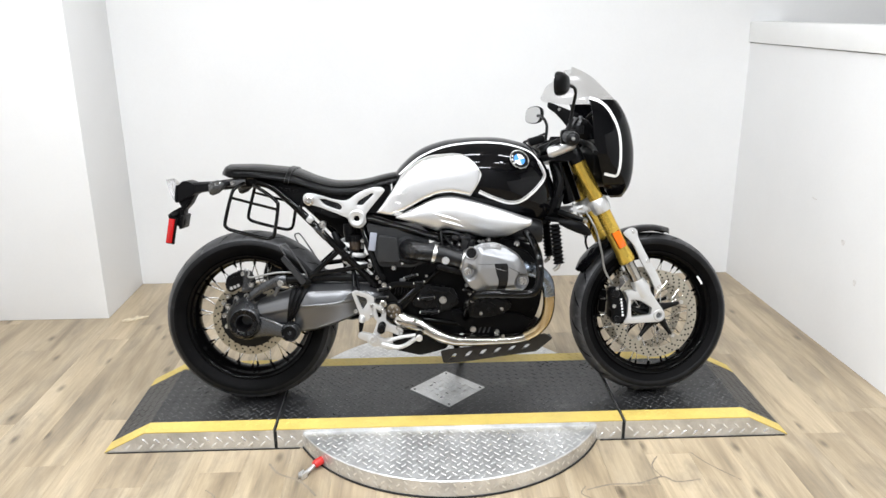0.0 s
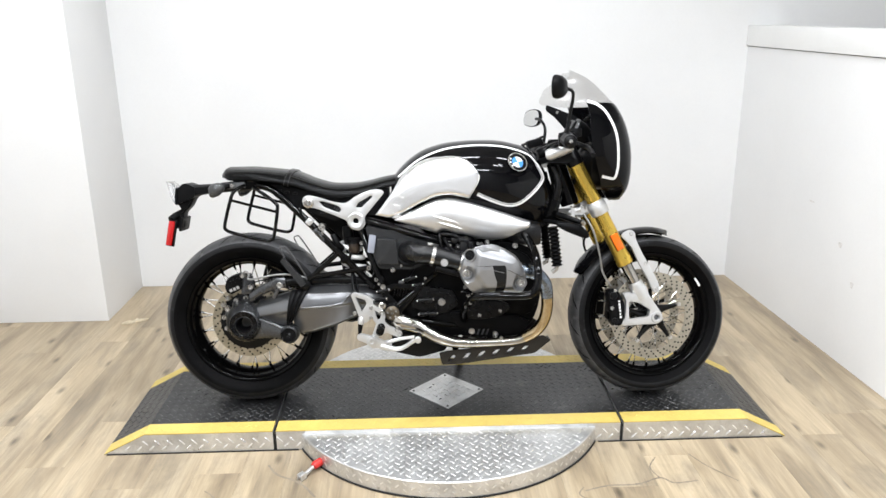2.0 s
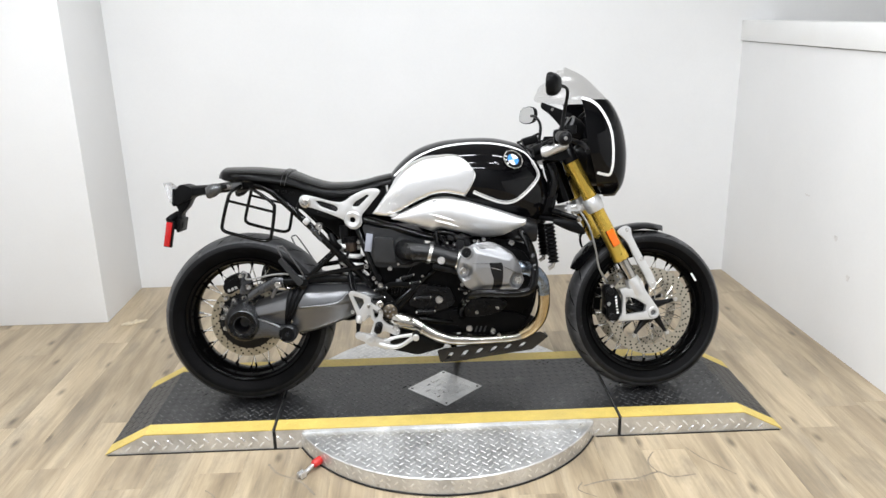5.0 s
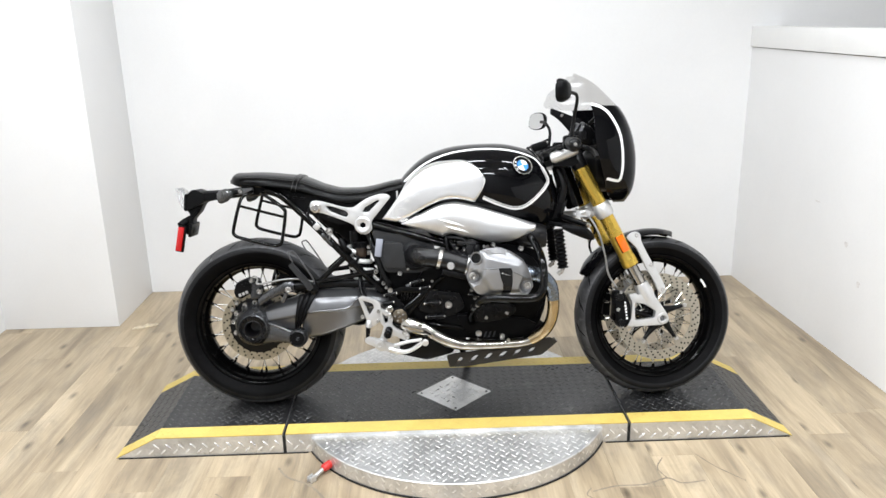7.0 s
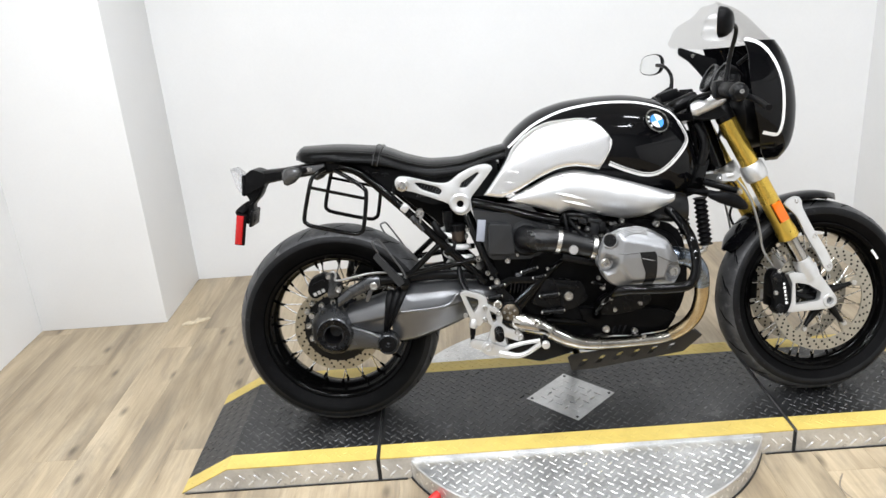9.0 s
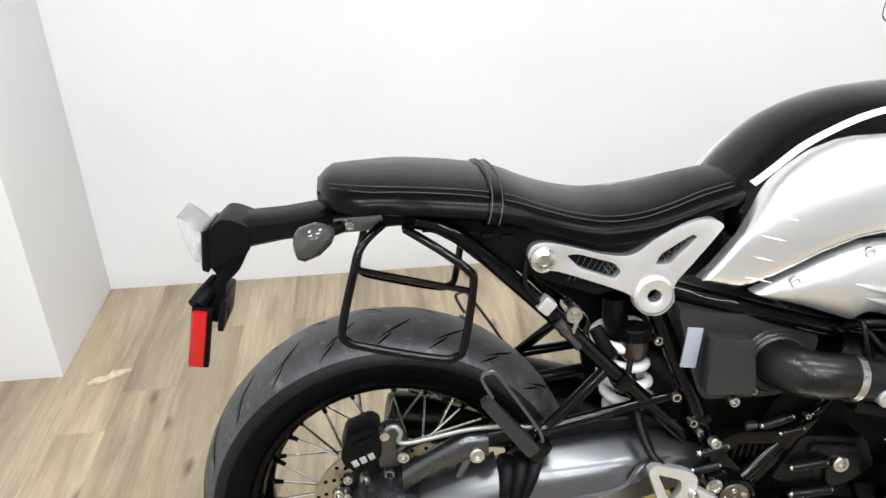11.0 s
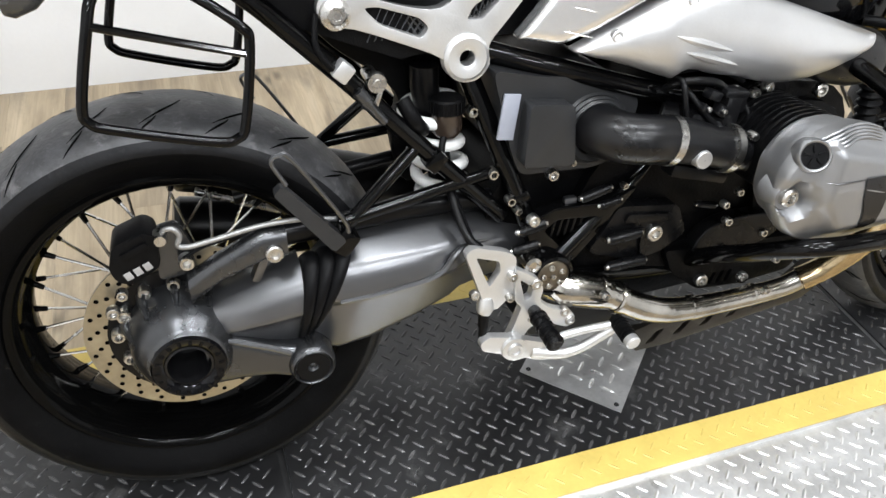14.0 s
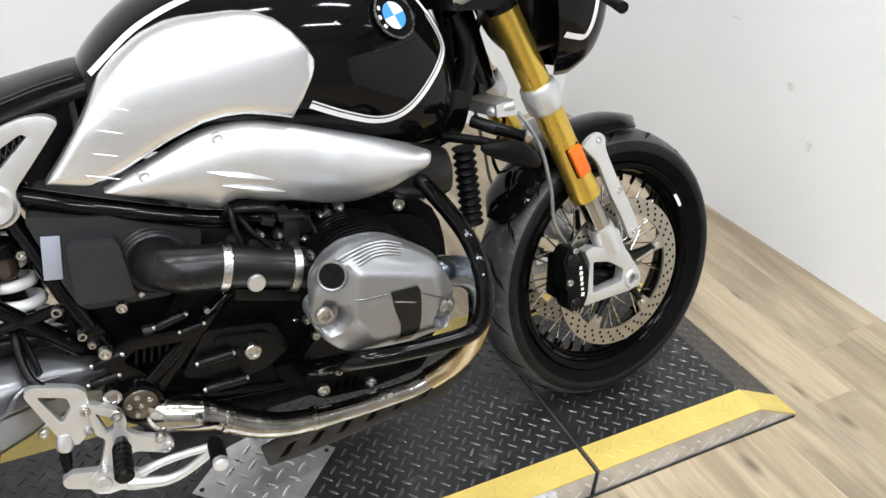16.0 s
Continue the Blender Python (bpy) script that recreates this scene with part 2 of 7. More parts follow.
WOOD = wood_material()
WALL = mat("white_wall_paint", (0.775, 0.776, 0.775), 0.6, var=0.03, scale=1.3, fine=90, bump=0.12, spec=0.3)
# grey tone only cuts the light bounced back from the unseen closing wall
WALL_GREY = mat("dim_closing_wall", (0.3, 0.3, 0.302), 0.6, var=0.04, scale=1.3, fine=90, bump=0.12, spec=0.3)
WALL_TRIM = mat("white_trim_paint", (0.8, 0.8, 0.79), 0.4, var=0.03, scale=3, fine=60, bump=0.05)
CEIL = mat("ceiling_tile", (0.72, 0.72, 0.7), 0.85, var=0.06, scale=6, fine=140, bump=0.3)
TREAD_BLACK = mat("black_painted_checker_plate", (0.013, 0.013, 0.0135), 0.34, spec=0.6, var=0.5, scale=5, fine=45, bump=0.22, dirt=(0.07, 0.069, 0.067), dirt_at=0.57)
TREAD_BUMP = mat("worn_black_tread", (0.03, 0.03, 0.031), 0.3, spec=0.75, var=0.5, scale=7, fine=30, bump=0.2, dirt=(0.15, 0.15, 0.147), dirt_at=0.55)
YELLOW = mat("yellow_floor_paint", (0.63, 0.475, 0.125), 0.45, var=0.12, scale=9, fine=120, bump=0.15, dirt=(0.3, 0.22, 0.06), dirt_at=0.66)
STEEL = mat("bright_checker_steel", (0.64, 0.64, 0.635), 0.36, 0.75, var=0.22, scale=10, fine=120, bump=0.12, dirt=(0.33, 0.32, 0.3), dirt_at=0.6)
STEEL_BUMP = mat("polished_steel_tread", (0.82, 0.82, 0.81), 0.3, 0.85, var=0.1, scale=12, fine=150, bump=0.08)
SEAM = mat("black_gap_rubber", (0.012, 0.012, 0.012), 0.8)
RUBBER = mat("tyre_rubber", (0.003, 0.003, 0.0032), 0.48, spec=0.04, var=0.35, scale=16, fine=260, bump=0.2, dirt=(0.008, 0.008, 0.008), dirt_at=0.6)
SHOULDER = mat("tyre_shoulder", (0.0065, 0.0065, 0.007), 0.4, spec=0.15, var=0.4, scale=18, fine=220, bump=0.25, dirt=(0.02, 0.02, 0.0215), dirt_at=0.58)
# dust plus the light from above, both put into the tread colour
TREAD_DUST_LIT = mat("dusty_lit_tyre_tread", (0.04, 0.04, 0.0415), 0.42, spec=0.4, var=0.5, scale=18, fine=200, bump=0.3, dirt=(0.095, 0.094, 0.095), dirt_at=0.54)
GROOVE = mat("tyre_groove", (0.002, 0.002, 0.002), 0.9, spec=0.02)
GLOSS = mat("gloss_black_paint", (0.0025, 0.0025, 0.003), 0.08, var=0.1, bump=0.0, rvar=0.03, coat=0.24, spec=0.06)
RIM = mat("gloss_black_rim", (0.0016, 0.0016, 0.0016), 0.12, var=0.2, bump=0.02, rvar=0.04, coat=0.09, spec=0.03)
BLACK = mat("satin_black_metal", (0.003, 0.003, 0.0033), 0.32, spec=0.15, var=0.3, scale=30, bump=0.08, coat=0.06)
FRAME = mat("black_powder_coat", (0.0014, 0.0014, 0.0015), 0.1, spec=0.1, var=0.2, scale=30, bump=0.03, coat=0.2, rvar=0.04)
PLASTIC = mat("black_plastic", (0.003, 0.003, 0.0033), 0.4, spec=0.09, var=0.2, scale=40, fine=500, bump=0.2)
ENGINE = mat("black_engine_casting", (0.0018, 0.0018, 0.002), 0.36, spec=0.07, var=0.4, scale=25, fine=300, bump=0.35)
AIRBOX = mat("dark_grey_plastic", (0.018, 0.0185, 0.0195), 0.34, spec=0.32, var=0.1, scale=20, fine=500, bump=0.1)
INLET = mat("dark_duct_plastic", (0.0045, 0.0045, 0.005), 0.3, spec=0.32, var=0.08, scale=20, fine=500, bump=0.06)
LEATHER = mat("black_seat_leather", (0.0012, 0.0012, 0.0012), 0.24, spec=0.1, var=0.2, scale=20, fine=420, bump=0.1, rvar=0.05)
STITCH = mat("grey_stitching", (0.07, 0.068, 0.066), 0.7)
BRUSHED = mat("brushed_aluminium", (0.82, 0.82, 0.82), 0.24, 0.9, var=0.04, scale=5, fine=300, bump=0.06, rvar=0.05, stretch=(1, 1, 8))
ALU_MATT = mat("satin_silver_aluminium", (0.63, 0.63, 0.63), 0.38, 0.85, var=0.05, scale=12, fine=400, bump=0.06)
WHITE_ALU = mat("pale_anodised_aluminium", (0.6, 0.6, 0.595), 0.38, 0.78, var=0.06, scale=16, fine=350, bump=0.1, rvar=0.06)
CAST = mat("grey_cast_housing", (0.14, 0.142, 0.147), 0.3, 0.9, var=0.05, scale=9, fine=500, bump=0.06, rvar=0.05)
HEADGREY = mat("silver_grey_engine_cover", (0.29, 0.293, 0.3), 0.42, 0.88, var=0.05, scale=14, fine=500, bump=0.1, rvar=0.05)
# base darkened to carry the black deck and engine mirrored in the chrome
CHROME = mat("dark_reflecting_chrome", (0.34, 0.325, 0.3), 0.17, 1.0, var=0.3, scale=22, bump=0.02, rvar=0.08)
BRAID = mat("braided_steel", (0.3, 0.3, 0.295), 0.42, 0.8, var=0.15, scale=90, fine=600, bump=0.3)
# blotchy colour paints in the pipe's dark and bright reflections
PIPE = mat("mottled_exhaust_steel", (0.36, 0.345, 0.315), 0.16, 1.0, var=0.35, scale=16, fine=26, bump=0.9, rvar=0.08)
SATIN = mat("satin_black_casting", (0.0032, 0.0032, 0.0035), 0.28, spec=0.16, var=0.2, scale=25, fine=350, bump=0.15)
DARKCAST = mat("dark_grey_casting", (0.08, 0.082, 0.086), 0.27, 0.88, var=0.05, scale=9, fine=500, bump=0.06, rvar=0.05)
BLUED = mat("heat_blued_steel", (0.15, 0.175, 0.21), 0.26, 1.0, var=0.25, scale=30, bump=0.04)
HEADER = mat("heat_tinted_steel", (0.42, 0.33, 0.2), 0.22, 1.0, var=0.3, scale=14, bump=0.04, rvar=0.1)
DISC = mat("brake_disc_steel", (0.37, 0.34, 0.28), 0.34, 0.92, var=0.12, scale=30, fine=300, bump=0.1)
# the tan includes the wooden floor's reflection, mixed into the base colour
DISC_TAN = mat("dusty_tan_brake_disc", (0.36, 0.325, 0.25), 0.34, 0.92, var=0.18, scale=30, bump=0.1)
SPOKE = mat("bright_steel_spoke", (0.72, 0.71, 0.68), 0.24, 1.0, var=0.08, scale=40, bump=0.0)
SKID = mat("dull_bronze_black_plate", (0.02, 0.0175, 0.014), 0.42, 0.3, spec=0.4, var=0.2, scale=12, fine=300, bump=0.15)
FLOOR_BED = mat("brown_floor_bed", (0.16, 0.125, 0.08), 0.8)
GOLD = mat("gold_anodised_fork", (0.6, 0.41, 0.075), 0.27, 0.85, var=0.03, scale=6, fine=300, bump=0.02, rvar=0.03)
WHITE = mat("white_pinstripe", (0.82, 0.82, 0.81), 0.3, var=0.02, bump=0)
SPRING = mat("white_coil_spring", (0.78, 0.78, 0.76), 0.35, var=0.08, bump=0.05)
ZINC = mat("zinc_screw", (0.48, 0.47, 0.45), 0.28, 1.0, var=0.2, scale=60, bump=0.05)
BROWN = mat("dark_brake_fluid", (0.035, 0.025, 0.019), 0.2, var=0.3)
PIVOT = mat("bronzed_pivot_cap", (0.13, 0.108, 0.08), 0.3, 0.9, var=0.2, scale=40, bump=0.1)
BLUE = mat("badge_blue", (0.06, 0.26, 0.7), 0.2, var=0.03, bump=0)
RED_GRIP = mat("red_rubber_grip", (0.55, 0.03, 0.025), 0.45, var=0.12, scale=40, bump=0.1)
PAPER = mat("pale_label", (0.25, 0.265, 0.31), 0.5, var=0.05)
LEAF = mat("crumpled_tan_paper", (0.6, 0.52, 0.38), 0.8, var=0.25, scale=60)
SCUFF = mat("grey_scuff", (0.3, 0.29, 0.28), 0.7, var=0.3)
SMUDGE = mat("faint_wall_smudge", (0.69, 0.675, 0.66), 0.7, var=0.15, scale=40)
CRACK = mat("dull_floor_crack", (0.25, 0.21, 0.16), 0.7, var=0.3)


def lens_material(name, colour, rough=0.12, through_part=0.35):
    m, nt, p = nodes_of(name)
    p.inputs["Base Color"].default_value = (*colour, 1)
    p.inputs["Roughness"].default_value = rough
    p.inputs["Transmission Weight"].default_value = through_part
    wave = node(nt, "ShaderNodeTexVoronoi", Scale=160.0)
    tc = node(nt, "ShaderNodeTexCoord")
    nt.links.new(tc.outputs["Object"], wave.inputs["Vector"])
    b = node(nt, "ShaderNodeBump", Strength=0.35, Distance=0.001)
    nt.links.new(wave.outputs["Distance"], b.inputs["Height"])
    nt.links.new(b.outputs[0], p.inputs["Normal"])
    return m


RED_LENS = lens_material("red_reflector", (0.47, 0.008, 0.009), 0.12, 0.2)
ORANGE_LENS = lens_material("orange_reflector", (0.8, 0.15, 0.006), 0.12, 0.15)
CLEAR_LENS = lens_material("clear_lens", (0.85, 0.85, 0.86), 0.08, 0.85)
SMOKE_LENS = lens_material("smoked_lens", (0.06, 0.06, 0.06), 0.12, 0.4)


def glass_material():
    m, nt, p = nodes_of("smoked_screen")
    nt.nodes.remove(p)
    out = nt.nodes["Material Output"]
    clear = node(nt, "ShaderNodeBsdfTransparent")
    clear.inputs[0].default_value = (0.91, 0.907, 0.903, 1)
    gloss = node(nt, "ShaderNodeBsdfGlossy", Roughness=0.25)
    mix = node(nt, "ShaderNodeMixShader")
    mix.inputs[0].default_value = 0.035
    nt.links.new(clear.outputs[0], mix.inputs[1])
    nt.links.new(gloss.outputs[0], mix.inputs[2])
    nt.links.new(mix.outputs[0], out.inputs[0])
    return m


SCREEN = glass_material()
MIRROR, _nt, _p = nodes_of("mirror_glass")
_p.inputs["Base Color"].default_value, _p.inputs["Metallic"].default_value, _p.inputs["Roughness"].default_value = (0.85, 0.86, 0.86, 1), 1, 0.02
LAMP, _nt, _p = nodes_of("lamp_diffuser")
_p.inputs["Base Color"].default_value = (0.9, 0.9, 0.9, 1)
_p.inputs["Emission Color"].default_value, _p.inputs["Emission Strength"].default_value = (1, 0.96, 0.9, 1), 6.0

# ---- room ----
LEFT, RIGHT, BACK, FRONT = -2.225, 1.674, 1.485, -3.6
FAR = 3.7


def slab(name, a, b, material, kind="structure", label="", category="wall", bevel=0.0):
    bm = B()
    c = [(p + q) / 2 for p, q in zip(a, b)]
    box(bm, c, [abs(q - p) for p, q in zip(a, b)], bevel)
    return tagged(part(name, bm, material, None), label, category, "", kind)


slab("wall_back", (LEFT - 0.12, BACK, 0), (FAR + 0.12, BACK + 0.12, CEILING), WALL, label="plain white painted back wall behind the motorcycle")
slab("wall_pier", (LEFT, 0.978, 0), (-1.655, BACK, CEILING), WALL, label="white painted square pier beside the back wall", bevel=0.004)
slab("wall_left", (LEFT - 0.12, FRONT - 0.12, 0), (LEFT, BACK, CEILING), WALL, label="white painted side wall")
# added wall out of view; its grey dims what the bike reflects
slab("wall_front", (LEFT, FRONT - 0.12, 0), (FAR + 0.12, FRONT, CEILING), WALL_GREY, label="unseen wall added to close the room, toned grey to dim reflections")
slab("wall_far", (FAR, FRONT, 0), (FAR + 0.12, BACK, CEILING), WALL, label="white painted wall beyond the low partition")
low_wall = slab("wall_low", (RIGHT, FRONT, 0), (RIGHT + 0.12, BACK, 1.282), WALL, label="low white painted partition wall beside the platform")
low_cap = slab("wall_low_cap", (RIGHT - 0.012, FRONT, 1.286), (RIGHT + 0.14, BACK - 0.002, 1.39), WALL_TRIM, label="white painted cap board on the low partition", category="trim", bevel=0.003)
# the partition runs a little out of square
SKEW = Matrix.Translation((RIGHT, BACK, 0)) @ Matrix.Rotation(radians(1.9), 4, "Z") @ Matrix.Translation((-RIGHT, -BACK, 0))
low_wall.matrix_basis = SKEW
low_cap.matrix_basis = SKEW
slab("ceiling", (LEFT - 0.12, FRONT - 0.12, CEILING), (FAR + 0.12, BACK + 0.12, CEILING + 0.1), CEIL, label="pale tiled ceiling", category="ceiling")
slab("sub_floor", (LEFT - 0.12, FRONT - 0.12, -0.12), (FAR + 0.12, BACK + 0.12, -0.005), FLOOR_BED, label="brown floor bed under the planks", category="floor")

for lx, ly, watts in LAMP_SPOTS:
    lamp = thing("ceiling_light", "long white ceiling light with a pale diffuser", "lamp", pose(lx, ly, CEILING), "ceiling lights")
    part("housing", box(B(), (0, 0, -0.025), (0.66, 0.18, 0.05), 0.006), WALL_TRIM, lamp)
    part("diffuser", box(B(), (0, 0, -0.058), (0.6, 0.12, 0.014), 0.004), LAMP, lamp)
    data = bpy.data.lights.new("tube_light", "AREA")
    data.shape, data.size, data.size_y, data.energy, data.color = "RECTANGLE", 0.6, 0.12, watts, (0.918, 0.958, 1.015)
    tube_light = new("tube_light", data)
    tube_light.matrix_basis = pose(lx, ly, CEILING - 0.08)

# ---- platform ----
DECK, Y_NEAR, Y_FAR, STRIPE = 0.077, -0.268, 0.288, 0.068
SEAM_X, CREST, TIP = 0.612, 1.06, 1.205
platform = thing("display_platform", "black checker-plate turntable platform with yellow painted edges and bright steel skirts", "platform", pose(0, 0, 0))


def deck_height(x):
    a = abs(x)
    return DECK if a <= CREST else DECK + (0.004 - DECK) * (a - CREST) / (TIP - CREST)


def lozenges(bm, spots, lift, length=0.025, width=0.0058, high=0.0016):
    """Raised tread marks: (x, y, turn) rows on a surface whose height lift(x, y) gives."""
    verts, faces = [], []
    for x, y, a in spots:
        ca, sa = math.cos(a), math.sin(a)
        base = len(verts)
        for u, v, h in ((-0.5, 0, 0), (-0.25, -0.5, 0), (0.25, -0.5, 0), (0.5, 0, 0), (0.25, 0.5, 0), (-0.25, 0.5, 0), (-0.27, 0, 1), (0.27, 0, 1)):
            px, py = x + length * u * ca - width * v * sa, y + length * u * sa + width * v * ca
            verts.append((px, py, lift(px, py) + high * h))
        faces += [tuple(base + k for k in f) for f in ((0, 1, 6), (1, 2, 7, 6), (2, 3, 7), (3, 4, 7), (4, 5, 6, 7), (5, 0, 6))]
    vs = [bm.verts.new(v) for v in verts]
    for f in faces:
        bm.faces.new([vs[k] for k in f])
    return bm


def tread_spots(x0, x1, y0, y1, pitch=0.0245, keep=lambda x, y: True):
    """Checker-plate marks: a grid set at 45 degrees, every mark pointing at the middle of the next."""
    out = []
    r = pitch / math.sqrt(2)
    for a in range(math.ceil(x0 / r), math.floor(x1 / r) + 1):
        for b in range(math.ceil(y0 / r), math.floor(y1 / r) + 1):
            if (a + b) % 2:
                continue
            x, y = a * r, b * r
            if x0 + 0.009 < x < x1 - 0.009 and y0 + 0.009 < y < y1 - 0.009 and keep(x, y):
                u = (a + b) // 2
                v = (b - a) // 2
                out.append((x, y, math.pi / 4 if (u + v) % 2 else -math.pi / 4))
    return out


def deck_strip(bm, x0, x1, y0, y1, up, low=None):
    """A slab that follows the deck's top between x0 and x1, up above it."""
    xs = sorted({x0, x1, *[s for s in (-CREST, CREST) if x0 < s < x1]})
    rings = []
    for x in xs:
        z = deck_height(x) + up
        b = z - 0.004 if low is None else low
        rings.append([(x, y0, b), (x, y1, b), (x, y1, z), (x, y0, z)])
    return loft(bm, rings)


def in_diamond(x, y, r=0.15):
    return abs(x) + abs(y) < r


for name, x0, x1 in (("ramp_section", -TIP, -SEAM_X - 0.006), ("centre_section", -SEAM_X + 0.006, SEAM_X - 0.006), ("ramp_section", SEAM_X + 0.006, TIP)):
    body = part(name, deck_strip(B(), x0, x1, Y_NEAR, Y_FAR, -0.003, 0.002), STEEL, platform, "bright steel checker-plate body", 20)
    part("deck_plate", deck_strip(B(), x0, x1, Y_NEAR + STRIPE, Y_FAR - STRIPE, 0.0), TREAD_BLACK, body, "worn black painted checker plate", 20)
    for y0, y1 in ((Y_NEAR, Y_NEAR + STRIPE), (Y_FAR - STRIPE, Y_FAR)):
        stripe = part("edge_stripe", deck_strip(B(), x0, x1, y0, y1, 0.0005), YELLOW, body, "yellow painted edge stripe", 20)
        lozenges(bm := B(), tread_spots(x0, x1, y0, y1), lambda x, y: deck_height(x) + 0.0003, high=0.0014)
        tagged(part("stripe_tread", bm, YELLOW, body, "", 10), kind="stuff")
    lozenges(bm := B(), tread_spots(x0, x1, Y_NEAR + STRIPE, Y_FAR - STRIPE, keep=lambda x, y: not in_diamond(x, y)), lambda x, y: deck_height(x))
    tagged(part("deck_tread", bm, TREAD_BUMP, body, "", 10), kind="stuff")
    # tread marks on the upright skirts
    for side, y in ((-1, Y_NEAR), (1, Y_FAR)):
        t = B()
        lozenges(t, [(x, z, a) for x, z, a in tread_spots(x0, x1, -0.004, 0.075, 0.03) if z < deck_height(x) - 0.014], lambda x, z: 0.0, 0.03, 0.007, 0.0022)
        bm = B()
        add(bm, t, Matrix.Translation((0, y, 0)) @ Matrix.Rotation(radians(90), 4, "X") if side < 0 else Matrix(((1, 0, 0, 0), (0, 0, 1, y), (0, 1, 0, 0), (0, 0, 0, 1))))
        tagged(part("skirt_tread", bm, STEEL_BUMP, body, "", 10), kind="stuff")

DISC_R, DISC_TOP = 0.582, 0.062
disc = part("turntable_disc", lathe(B(), [(0.001, DISC_TOP), (DISC_R - 0.003, DISC_TOP), (DISC_R, DISC_TOP - 0.003), (DISC_R, 0.006), (0.001, 0.006)], (0, 0, 0), 128, "z"), STEEL, platform, "round bright steel checker-plate turntable", 30)
lozenges(bm := B(), tread_spots(-0.58, 0.58, -0.58, 0.58, 0.0255, keep=lambda x, y: math.hypot(x, y) < DISC_R - 0.014 and not (Y_NEAR - 0.012 < y < Y_FAR + 0.012)), lambda x, y: DISC_TOP, 0.0255, 0.006)
tagged(part("disc_tread", bm, STEEL_BUMP, disc, "", 10), kind="stuff")
bm = B()
for i in range(140):
    a = 2 * math.pi * i / 140
    for z in ((0.022, 0.046) if i % 2 else (0.034,)):
        t = B()
        lozenges(t, [(0, 0, math.pi / 4 if i % 2 else -math.pi / 4)], lambda x, y: 0.0, 0.02, 0.006, 0.0012)
        add(bm, t, Matrix.Rotation(a, 4, "Z") @ Matrix.Translation((DISC_R, 0, z)) @ Matrix.Rotation(radians(90), 4, "Y"))
tagged(part("rim_tread", bm, STEEL_BUMP, disc, "", 10), kind="stuff")
part("base_ring", lathe(B(), [(0.5, 0.006), (DISC_R + 0.003, 0.006), (DISC_R + 0.003, 0.0), (0.5, 0.0)], (0, 0, 0), 128, "z", True), SEAM, disc, "black rubber ring under the disc")
centre_plate = part("diamond_plate", B(), STEEL, platform)
bm = B()
A = 0.1435
loft(bm, [[(-A, 0, DECK), (0, -A, DECK), (A, 0, DECK), (0, A, DECK)], [(-A, 0, DECK + 0.002), (0, -A, DECK + 0.002), (A, 0, DECK + 0.002), (0, A, DECK + 0.002)]])
old = centre_plate.data
centre_plate.data = finish(bm, "diamond_plate", 15)
centre_plate.data.materials.append(STEEL)
bpy.data.meshes.remove(old)
lozenges(bm := B(), tread_spots(-A, A, -A, A, 0.031, keep=lambda x, y: abs(x) + abs(y) < A - 0.014), lambda x, y: DECK + 0.002, 0.031, 0.0075)
tagged(part("plate_tread", bm, STEEL_BUMP, centre_plate, "", 10), kind="stuff")
for x, y in ((-0.125, 0), (0.125, 0), (0, -0.125), (0, 0.125)):
    lathe(bm := B(), [(0.0005, DECK + 0.0035), (0.004, DECK + 0.0035), (0.005, DECK + 0.002)], (x, y, 0), 14, "z")
    part("plate_screw", bm, SEAM, centre_plate)
tagged(centre_plate, "square bright steel plate set cornerwise in the deck")
for x in (-SEAM_X, SEAM_X):
    part("seam_strip", deck_strip(B(), x - 0.006, x + 0.006, Y_NEAR + 0.004, Y_FAR - 0.004, -0.012, 0.0), SEAM, platform, "dark gap between the sections")
for i, (x0, x1) in enumerate(((-TIP + 0.01, -SEAM_X), (-SEAM_X, -0.53), (0.53, SEAM_X), (SEAM_X, TIP - 0.01))):
    part("foot_strip", box(B(), ((x0 + x1) / 2, Y_NEAR - 0.001, 0.0018), (x1 - x0, 0.005, 0.0035)), SEAM, platform, "black rubber strip along the floor")

# locking lever with a red grip beside the disc
lever = thing("locking_lever", "small steel lever with a red rubber grip beside the disc", "lever", pose(-0.462, -0.408, 0.0, 0, 0, -38))
part("grip", lathe(B(), [(0.0005, -0.002), (0.009, 0), (0.0135, 0.006), (0.014, 0.03), (0.0125, 0.05), (0.011, 0.056), (0.0005, 0.058)], (0, 0, 0.022), 18, "y"), RED_GRIP, lever, "red rubber grip")
part("shank", tube(B(), [(0, 0.0, 0.02), (0, -0.03, 0.013), (0, -0.05, 0.012)], [0.006, 0.007, 0.008], 12), STEEL, lever)
part("clevis", box(box(box(B(), (-0.008, -0.052, 0.012), (0.004, 0.026, 0.022), 0.002), (0.008, -0.052, 0.012), (0.004, 0.026, 0.022), 0.002), (0, -0.052, 0.006), (0.014, 0.012, 0.012), 0.002), STEEL, lever)

# ---- motorcycle ----
LEAN_ANGLE = 9.5
bike = thing("motorcycle", "black and silver roadster motorcycle with gold fork and half fairing", "motorcycle", pose(0, -0.019, 0.072, -LEAN_ANGLE, 0, 0))
R_AX, F_AX = (-0.715, 0.003, 0.3205), (0.763, 0.0, 0.303)


